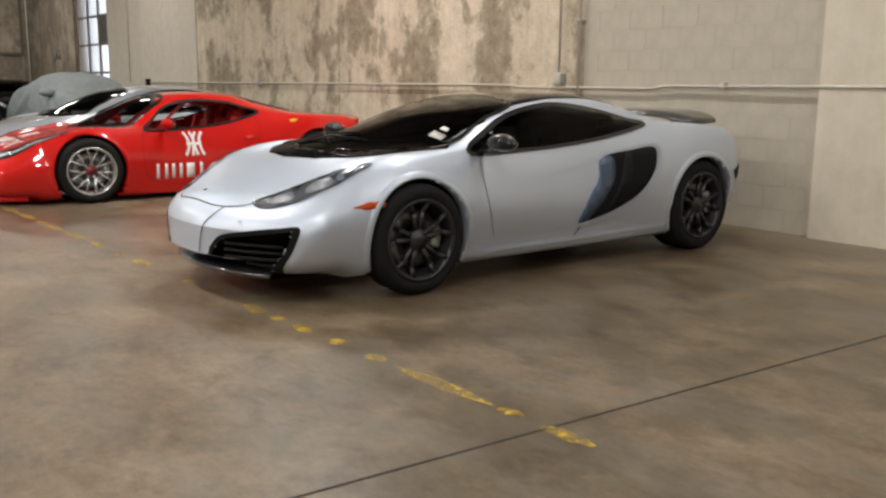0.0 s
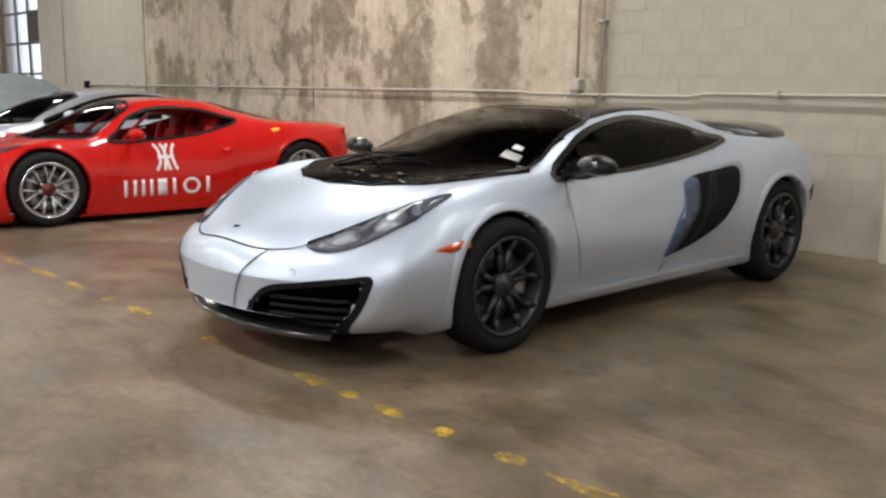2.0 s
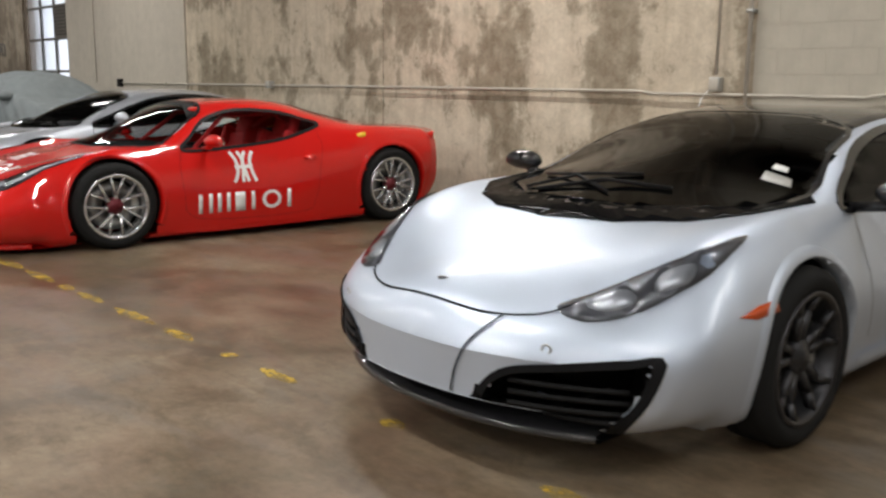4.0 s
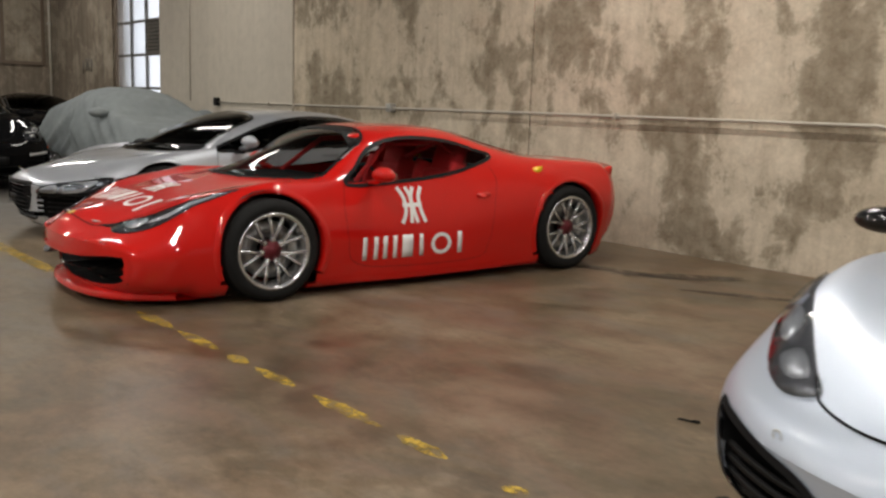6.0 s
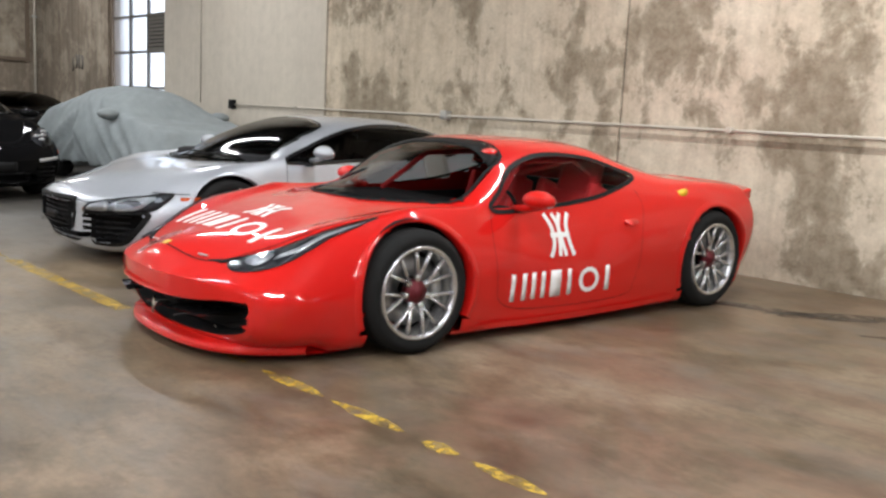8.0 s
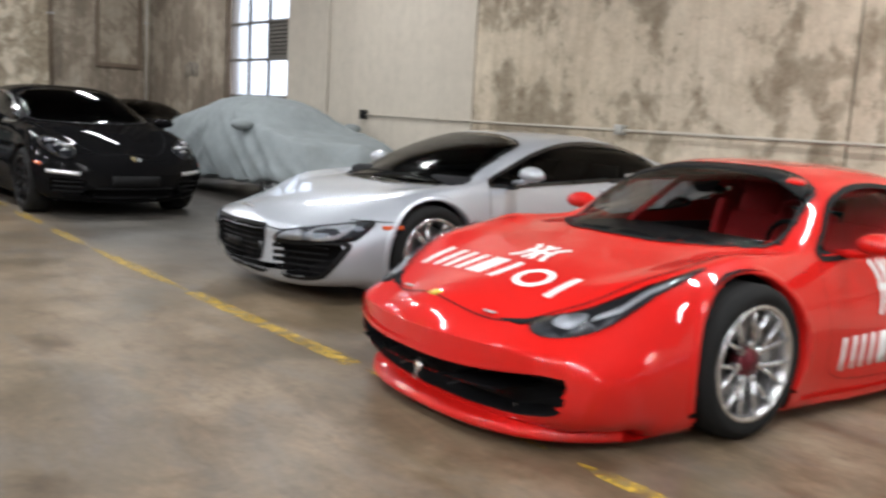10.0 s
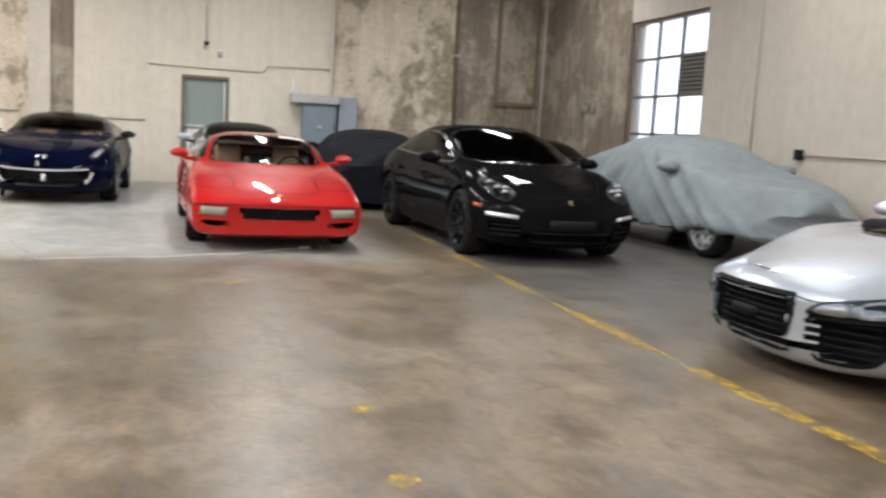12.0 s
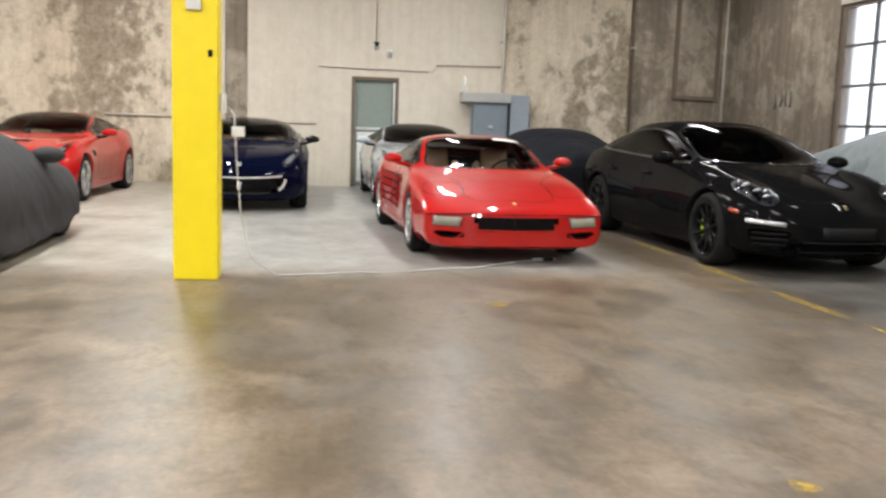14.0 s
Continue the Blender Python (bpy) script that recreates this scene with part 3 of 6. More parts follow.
# concrete blocks of the infill wall, laid in running bond
infill = setting("wall_north_block", box((-6.35, N0 + 0.0, 0), (-3.68, N1, CEIL)), BLOCK, "painted concrete block wall with shallow joints", "wall")
bx0, bx1, bh, bl = -6.35, -3.68, 0.2, 0.4
block_data = {}
for r in range(13):
    x = bx0 - (0.2 if r % 2 else 0.0)
    while x < bx1 - 0.02:
        a, c = max(x, bx0) + 0.0025, min(x + bl, bx1) - 0.0025
        if c - a > 0.05:
            key = round(c - a, 3)
            if key not in block_data:
                t = box((0, 0, 0), (c - a, 0.02, bh - 0.005), 0.001)
                block_data[key] = bpy.data.meshes.new("block")
                t.to_mesh(block_data[key])
                t.free()
                block_data[key].materials.append(BLOCK)
            o = new("block", block_data[key])
            o.parent, o.location = infill, (a, N0 - 0.0022 + random.uniform(-0.0006, 0.0006), r * bh + 0.004)
        x += bl

# floor joints and the worn yellow line
for x, lean in ((-2.13, 0.063),):
    bm = box((-0.005, WALL_S + 1.0, -0.01), (0.005, WALL_N, 0.0025))
    for q in bm.verts:
        q.co.x += x + lean * q.co.y
    setting("floor_joint", bm, CUT, "dark saw-cut joint in the concrete floor", "joint")


def line_y(x):
    return 2.64 + 0.0262 * max(x + 15, 0)


def worn_strip(x0, x1, width, ragged):
    bm = bmesh.new()
    n = max(3, int((x1 - x0) / 0.05))
    last = None
    for k in range(n + 1):
        x = x0 + (x1 - x0) * k / n
        taper = min(1.0, 3 * min(k + 0.4, n - k + 0.4) / n) if ragged > 0.2 else 1.0
        a = width / 2 * taper * (1 - ragged * abs(noise.noise((x * 7, 1.3, 0))))
        b = width / 2 * taper * (1 - ragged * abs(noise.noise((x * 7, 9.7, 0))))
        pair = [bm.verts.new((x, line_y(x) - a, 0.003)), bm.verts.new((x, line_y(x) + b, 0.003))]
        if last:
            bm.faces.new((last[0], pair[0], pair[1], last[1]))
        last = pair
    return bm


DASHES = [(-19.6, -18.2, 0.9), (-17.9, -16.6, 0.85), (-16.4, -15.2, 0.4), (-15.1, -13.06, 0.25), (-13.0, -12.0, 0.2), (-11.95, -11.0, 0.2), (-10.9, -9.6, 0.35), (-9.45, -8.95, 0.6), (-8.9, -8.4, 0.7), (-8.28, -8.1, 0.6), (-8.02, -7.66, 0.5), (-7.5, -7.0, 0.5),
          (-6.9, -6.6, 0.7), (-6.3, -6.2, 0.9), (-5.98, -5.7, 0.92), (-5.12, -5.0, 0.8), (-4.32, -4.08, 0.8), (-3.99, -3.88, 0.4), (-3.76, -3.58, 0.5), (-3.45, -3.31, 0.6), (-3.1, -2.96, 0.8), (-2.88, -2.24, 0.45), (-2.2, -2.08, 0.8), (-1.98, -1.72, 0.6)]
for a, b, rg in DASHES:
    setting("yellow_line", worn_strip(a, b, 0.115 if b < -10 else 0.09, rg), LINE, "worn yellow painted bay line on concrete", "floor line")
for x, y in ((-12.44, 0.63), (-11.59, 0.62), (-15.74, 0.23)):
    bm = bmesh.new()
    vs = [bm.verts.new((x + math.cos(a) * (0.05 + 0.04 * random.random()), y + math.sin(a) * (0.05 + 0.04 * random.random()), 0.003)) for a in np.linspace(0, 2 * math.pi, 9, endpoint=False)]
    bm.faces.new(vs)
    setting("paint_mark", bm, LINE, "small worn yellow paint mark on concrete", "floor line")

# conduit, boxes and pipes
cd = tagged(new("conduit"), "thin painted conduit run along the concrete wall", "conduit")
Y = WALL_N - 0.05
part("pipe_run", tube(bmesh.new(), [(-18.9, Y, 1.265), (-16.3, Y, 1.262), (-11.2, Y, 1.262), (-7.42, Y, 1.255), (-7.3, Y, 1.235), (-5.4, Y, 1.23), (-5.26, Y, 1.255), (2.0, Y - 0.05, 1.26)], 0.014), CONDUIT, cd)
for x in (-17.0, -13.74, -10.0, -4.6):
    part("clamp", box((x - 0.02, Y - 0.025, 1.235), (x + 0.02, WALL_N - 0.003, 1.29), 0.004), CONDUIT, cd)
part("junction", box((-13.79, Y - 0.045, 1.215), (-13.69, WALL_N - 0.004, 1.32), 0.008), METAL_GREY, cd)
part("black_junction", box((-18.9, Y - 0.05, 1.2), (-18.76, WALL_N - 0.033, 1.34), 0.01), BLACK, cd, "black junction box")
ob = tagged(new("outlet_box"), "grey metal outlet box with a vertical conduit on the wall", "outlet")
part("housing", box((-6.715, Y - 0.03, 1.26), (-6.615, WALL_N - 0.004, 1.38), 0.008), METAL_GREY, ob)
part("cover_plate", box((-6.705, Y - 0.036, 1.27), (-6.625, Y - 0.03, 1.37), 0.002), CONDUIT, ob)
part("riser", tube(bmesh.new(), [(-6.665, Y, 1.4), (-6.665, Y, CEIL)], 0.013), CONDUIT, ob)
part("cable", tube(bmesh.new(), [(-6.7, Y - 0.05, 1.27), (-6.74, Y - 0.09, 1.2), (-6.78, Y - 0.06, 1.1), (-6.8, Y - 0.02, 1.0)], 0.008), WHITE, ob)
pp = tagged(new("wall_pipe"), "vertical painted pipe on the wall joint", "pipe")
part("pipe", tube(bmesh.new(), [(-6.38, Y, 0.6), (-6.38, Y, CEIL)], 0.018), CONDUIT, pp)
part("clamp", box((-6.41, Y - 0.03, 1.9), (-6.35, WALL_N - 0.004, 1.93)), METAL_GREY, pp)
pq = tagged(new("wall_pipe"), "thin vertical wire conduit on beige concrete", "pipe")
part("pipe", tube(bmesh.new(), [(-19.95, WALL_N - 0.05, 1.27), (-19.95, WALL_N - 0.05, CEIL)], 0.009), CONDUIT, pq)
for yy, z0, r, lab in ((2.82, 0.0, 0.035, "vertical painted pipe on the concrete wall"), (5.57, 1.0, 0.03, "vertical rusty pipe on the concrete wall"), (7.62, 0.0, 0.03, "vertical painted pipe near the corner")):
    p = tagged(new("wall_pipe"), lab, "pipe")
    part("pipe", tube(bmesh.new(), [(W0 + 0.1, yy, z0), (W0 + 0.1, yy, CEIL)], r), CONDUIT if yy != 5.57 else RUST, p)
    part("clamp", box((W0 + 0.0, yy - 0.05, 3.0), (W0 + 0.14, yy + 0.05, 3.04)), METAL_GREY, p)
wc = tagged(new("conduit"), "thin horizontal conduit over the door", "conduit")
part("pipe_run", tube(bmesh.new(), [(W0 + 0.03, -0.9, 2.38), (W0 + 0.03, 1.3, 2.36)], 0.012), CONDUIT, wc)
part("pipe_run", tube(bmesh.new(), [(W0 + 0.03, 1.4, 2.36), (W0 + 0.03, 1.45, 2.5), (W0 + 0.03, 2.8, 2.52)], 0.012), CONDUIT, wc)
part("pipe_run", tube(bmesh.new(), [(W0 + 0.03, -0.95, 1.25), (W0 + 0.03, -2.3, 1.25)], 0.014), CONDUIT, wc)
part("pipe_run", tube(bmesh.new(), [(W0 + 0.03, -3.3, 1.3), (W0 + 0.03, -5.0, 1.3)], 0.02), CONDUIT, wc)
for yy, z in ((0.23, 2.75), (0.5, 2.6)):
    l = tagged(new("wall_lamp"), "small dark bulkhead lamp with white shade over the door", "lamp")
    part("base", box((W0, yy - 0.05, z), (W0 + 0.05, yy + 0.05, z + 0.1), 0.01), METAL_GREY, l)
    part("shade", lathe([(0.02, 0.0), (0.06, 0.08), (0.05, 0.085), (0.01, 0.01)], 16), WHITE if yy > 0.3 else BLACK, l).matrix_local = pose(W0 + 0.09, yy, z + 0.06, 90, 0, 0)
part("riser", tube(bmesh.new(), [(W0 + 0.03, 0.23, 2.85), (W0 + 0.03, 0.23, CEIL)], 0.012), CONDUIT, wc)

e = tagged(new("electrical_panel"), "grey steel electrical cabinet with a hooded top on the wall", "electrical panel")
part("cabinet", box((W0, 2.2, 0.75), (W0 + 0.32, 2.9, 1.85), 0.01), BOXGREY, e, smooth=False)
part("hood", box((W0, 1.95, 1.78), (W0 + 0.4, 2.95, 1.97), 0.012), METAL_GREY, e, smooth=False)
part("cabinet_door", box((W0 + 0.325, 2.25, 0.85), (W0 + 0.345, 2.85, 1.7), 0.005), BOXGREY, e, smooth=False)
part("handle", box((W0 + 0.345, 2.5, 1.25), (W0 + 0.375, 2.6, 1.32), 0.006), METAL_GREY, e)
part("riser", tube(bmesh.new(), [(W0 + 0.1, 2.03, 1.97), (W0 + 0.1, 2.03, 2.3)], 0.03), WHITE, e)
e2 = tagged(new("switch_box"), "tall pale blue-grey switch box beside the cabinet", "electrical panel")
part("cabinet", box((W0, 2.97, 0.9), (W0 + 0.28, 3.36, 1.95), 0.01), plain("pale_panel_grey", (0.30, 0.34, 0.38), 0.5), e2, smooth=False)
part("lever", box((W0 + 0.1, 3.36, 1.3), (W0 + 0.16, 3.42, 1.6), 0.008), BOXGREY, e2)

wf = tagged(new("wall_frame"), "rusty steel frame round a boarded opening high on the wall", "frame")
FX = W0 + 0.05
bm = bmesh.new()
for a, c in (((FX, 6.5, 2.0), (FX + 0.06, 6.58, CEIL)), ((FX, 7.42, 2.0), (FX + 0.06, 7.5, CEIL)), ((FX, 6.58, 2.0), (FX + 0.06, 7.42, 2.08))):
    add_box(bm, a, c)
part("frame", bm, RUST, wf, smooth=False)
part("board", box((FX, 6.58, 2.08), (FX + 0.02, 7.42, CEIL)), BOARD, wf, smooth=False)
sc = tagged(new("scrawl"), "black scrawled paint strokes on the concrete wall", "graffiti")
for x, z, dx in ((-25.9, 1.95, 0.03), (-25.7, 2.0, 0.06), (-25.5, 2.0, -0.03), (-25.35, 1.98, 0.02)):
    part("stroke", tube(bmesh.new(), [(x, WALL_N - 0.022, z - 0.14), (x + dx, WALL_N - 0.022, z), (x + dx * 0.3, WALL_N - 0.022, z + 0.15)], 0.028, 6), STEELFRAME, sc)

# yellow steel column, with its boxes and hose
PX, PY, PWD = -16.87, -2.0, 0.34
col = tagged(new("steel_column"), "square steel column painted bright safety yellow", "column", "", "structure")
part("shaft", box((PX - PWD / 2, PY - PWD / 2, 0), (PX + PWD / 2, PY + PWD / 2, CEIL), 0.012), YELLOW, col, smooth=False)
part("sign_box", box((PX + PWD / 2, PY - 0.06, 2.06), (PX + PWD / 2 + 0.04, PY + 0.05, 2.3), 0.008), WHITE, col, "small white box on the column")
part("clip", box((PX + PWD / 2, PY + 0.1, 1.72), (PX + PWD / 2 + 0.015, PY + 0.13, 1.77), 0.003), BLACK, col)
part("side_box", box((PX - 0.05, PY + PWD / 2, 1.3), (PX + 0.08, PY + PWD / 2 + 0.05, 1.45), 0.008), WHITE, col)
CABLEGREY = plain("grey_cable_sheath", (0.6, 0.59, 0.56), 0.5)
hose = tagged(new("extension_cable"), "white cable hanging from the column and trailing on the floor", "cable")
pts = [(PX, PY + 0.2, 1.38), (PX, PY + 0.28, 1.3), (PX, PY + 0.3, 0.9), (PX - 0.02, PY + 0.33, 0.5), (PX + 0.02, PY + 0.42, 0.15), (PX, PY + 0.62, 0.012)]
pts += [(PX - 0.1 - 0.85 * (k / 15) ** 2 + 0.04 * math.sin(k * 1.3), PY + 0.7 + 0.153 * k, 0.012) for k in range(1, 16)]
part("cable", tube(bmesh.new(), pts, 0.0055, 6), CABLEGREY, hose)
part("paper_tag", box((PX - 0.004, PY + 0.26, 1.12), (PX + 0.004, PY + 0.36, 1.2), 0.002), WHITE, hose, "small white tag on the cable")

# ceiling fixtures
for lx, ly, _ in LAMP_PLACES:
    f = tagged(new("ceiling_light"), "long fluorescent strip fixture hung under the ceiling", "ceiling light", "ceiling strip lights")
    f.location = (lx, ly, CEIL)
    part("housing", box((-1.25, -0.12, -0.56), (1.25, 0.12, -0.47), 0.01), WHITE, f, smooth=False)
    for yy in (-0.06, 0.06):
        part("tube", tube(bmesh.new(), [(-1.2, yy, -0.585), (1.2, yy, -0.585)], 0.018, 8), TUBE, f)
    for xx in (-1.0, 1.0):
        part("hanger", tube(bmesh.new(), [(xx, 0, -0.47), (xx, 0, 0)], 0.005, 5), METAL_GREY, f)


# damp streak on the floor by the stained wall
DAMP, _dn, _db = material("damp_concrete")
_dv = coords(_dn)
_dn.links.new(ramp(_dn, noise_tex(_dn, _dv, 5, 8, 0.7), [(0.3, (0.03, 0.026, 0.022)), (0.7, (0.07, 0.06, 0.05))]), _db.inputs["Base Color"])
_dn.links.new(ramp(_dn, noise_tex(_dn, _dv, 4.5, 10, 0.7, 0.6), [(0.36, 0.0), (0.56, 0.75)]), _db.inputs["Alpha"])
setv(_db, Roughness=0.35)
for x, y, length, width, turn in ((-8.42, 6.82, 0.52, 0.13, 47), (-8.95, 6.55, 0.4, 0.09, 20), (-7.7, 6.6, 0.5, 0.06, 30)):
    bm = bmesh.new()
    ring = []
    for k in range(36):
        a = k * math.pi / 18
        q = 1 + 0.3 * noise.noise((3 * math.cos(a) + x, 3 * math.sin(a), y))
        ring.append(bm.verts.new((length * q * math.cos(a), width * q * math.sin(a), 0.0)))
    bm.faces.new(ring)
    setting("floor_stain", bm, DAMP, "dark damp streak on the concrete floor", "stain").matrix_world = pose(x, y, 0.0035, 0, 0, turn)


# ---- cars: wheels ----
def bar(bm, a, b, wa, wb, ya, yb, depth):
    """A tapered spoke in the wheel's plane from polar (r, angle) a to b."""
    pa, pb = (Vector((p[0] * math.cos(p[1]), 0, p[0] * math.sin(p[1]))) for p in (a, b))
    d = (pb - pa).normalized()
    s = Vector((-d.z, 0, d.x))
    vs = []
    for p, w, y in ((pa, wa, ya), (pb, wb, yb)):
        for sx, yy in ((-0.5, y - depth), (-0.36, y), (0.36, y), (0.5, y - depth)):
            vs.append(bm.verts.new(p + s * sx * w + Vector((0, yy, 0))))
    for k in range(4):
        j = (k + 1) % 4
        bm.faces.new((vs[k], vs[j], vs[j + 4], vs[k + 4]))
    bm.faces.new(vs[:4])
    bm.faces.new(vs[4:])


def wheel_meshes(R, W, rim_r, style, rim_mat, cal_mat):
    """Meshes of one wheel, its outer face at y = 0."""
    out = {}

    def keep(name, bm, mat, smooth=True):
        bmesh.ops.recalc_face_normals(bm, faces=bm.faces)
        me = bpy.data.meshes.new(name)
        bm.to_mesh(me)
        bm.free()
        for p in me.polygons:
            p.use_smooth = smooth
        me.materials.append(mat)
        out[name] = me

    s = R - rim_r
    keep("tyre", lathe([(rim_r - 0.008, -0.02), (rim_r + 0.012, -0.004), (rim_r + s * 0.5, 0.004), (R - 0.03, -0.006), (R - 0.008, -0.025), (R, -0.06), (R - 0.006, -0.1), (R, -0.105), (R, -W * 0.55), (R - 0.006, -W * 0.55 - 0.006), (R, -W * 0.55 - 0.012),
                        (R, -W + 0.05), (R - 0.02, -W + 0.012), (rim_r + s * 0.5, -W), (rim_r, -W + 0.02), (rim_r - 0.01, -W * 0.5)], 56), RUBBER)
    bm = lathe([(rim_r + 0.004, -0.014), (rim_r + 0.004, -0.002), (rim_r - 0.012, 0.0), (rim_r - 0.022, -0.02), (rim_r - 0.04, -0.1), (rim_r - 0.03, -W + 0.03), (rim_r - 0.01, -W + 0.03), (rim_r - 0.01, -0.1)], 56)
    rr, T = rim_r - 0.012, 2 * math.pi
    if style == "mesh":
        for k in range(7):
            a = k * T / 7 + 0.2
            bar(bm, (0.05, a), (rr * 0.46, a), 0.046, 0.03, -0.035, -0.024, 0.034)
            bar(bm, (rr * 0.38, a + 0.05), (rr, a + 0.225), 0.019, 0.016, -0.025, -0.006, 0.026)
            bar(bm, (rr * 0.38, a - 0.05), (rr, a - 0.225), 0.019, 0.016, -0.025, -0.006, 0.026)
    elif style == "five_twin":
        for k in range(5):
            a = k * T / 5
            for q in (-1, 1):
                bar(bm, (0.05, a + q * 0.25), (rr * 0.75, a + q * 0.2), 0.036, 0.027, -0.04, -0.025, 0.035)
                bar(bm, (rr * 0.72, a + q * 0.2), (rr, a + q * 0.3), 0.027, 0.032, -0.025, -0.006, 0.03)
    elif style == "five":
        for k in range(5):
            bar(bm, (0.04, k * T / 5), (rr, k * T / 5), 0.085, 0.07, -0.04, -0.012, 0.04)
    else:
        for k in range(10):
            bar(bm, (0.05, k * T / 10), (rr, k * T / 10), 0.04, 0.03, -0.035, -0.01, 0.03)
    keep("rim", bm, rim_mat)
    keep("hub", lathe([(0.001, -0.02), (0.028, -0.02), (0.034, -0.03), (0.062, -0.034), (0.07, -0.05), (0.07, -0.09), (0.001, -0.09)], 24, False), rim_mat if style != "mesh" else plain("red_centre_nut", (0.12, 0.012, 0.02), 0.35, 0.5))
    keep("brake_disc", lathe([(0.08, -0.11), (rim_r - 0.06, -0.11), (rim_r - 0.06, -0.135), (0.08, -0.135)], 40), DISC)
    bm = bmesh.new()
    last = None
    for a0 in np.linspace(2.65, 3.55, 8):
        vs = [bm.verts.new((q * math.cos(a0), y, q * math.sin(a0))) for q, y in ((rim_r - 0.12, -0.145), (rim_r - 0.045, -0.145), (rim_r - 0.045, -0.09), (rim_r - 0.06, -0.07), (rim_r - 0.12, -0.07))]
        if last:
            for k in range(5):
                bm.faces.new((last[k], last[(k + 1) % 5], vs[(k + 1) % 5], vs[k]))
        else:
            bm.faces.new(vs)
        last = vs
    bm.faces.new(last)
    keep("caliper", bm, cal_mat)
    return out


def add_wheels(root, meshes, axles, half, R):
    for x, hy, r in ((axles[0], half[0], R[0]), (axles[1], half[1], R[1])):
        for s in (1, -1):
            m = meshes[0] if x > 0 else meshes[1]
            w = new("wheel", m["hub"])
            w.parent = root
            turn = random.uniform(0, 60)
            w.matrix_local = pose(x, s * hy, r, 0, turn, 0 if s > 0 else 180)
            for n in ("tyre", "rim", "brake_disc"):
                o = new(n, m[n])
                o.parent = w
            o = new("caliper", m["caliper"])
            o.parent = w
            o.matrix_local = pose(0, 0, 0, 0, -turn if s > 0 else 180 - turn, 0)


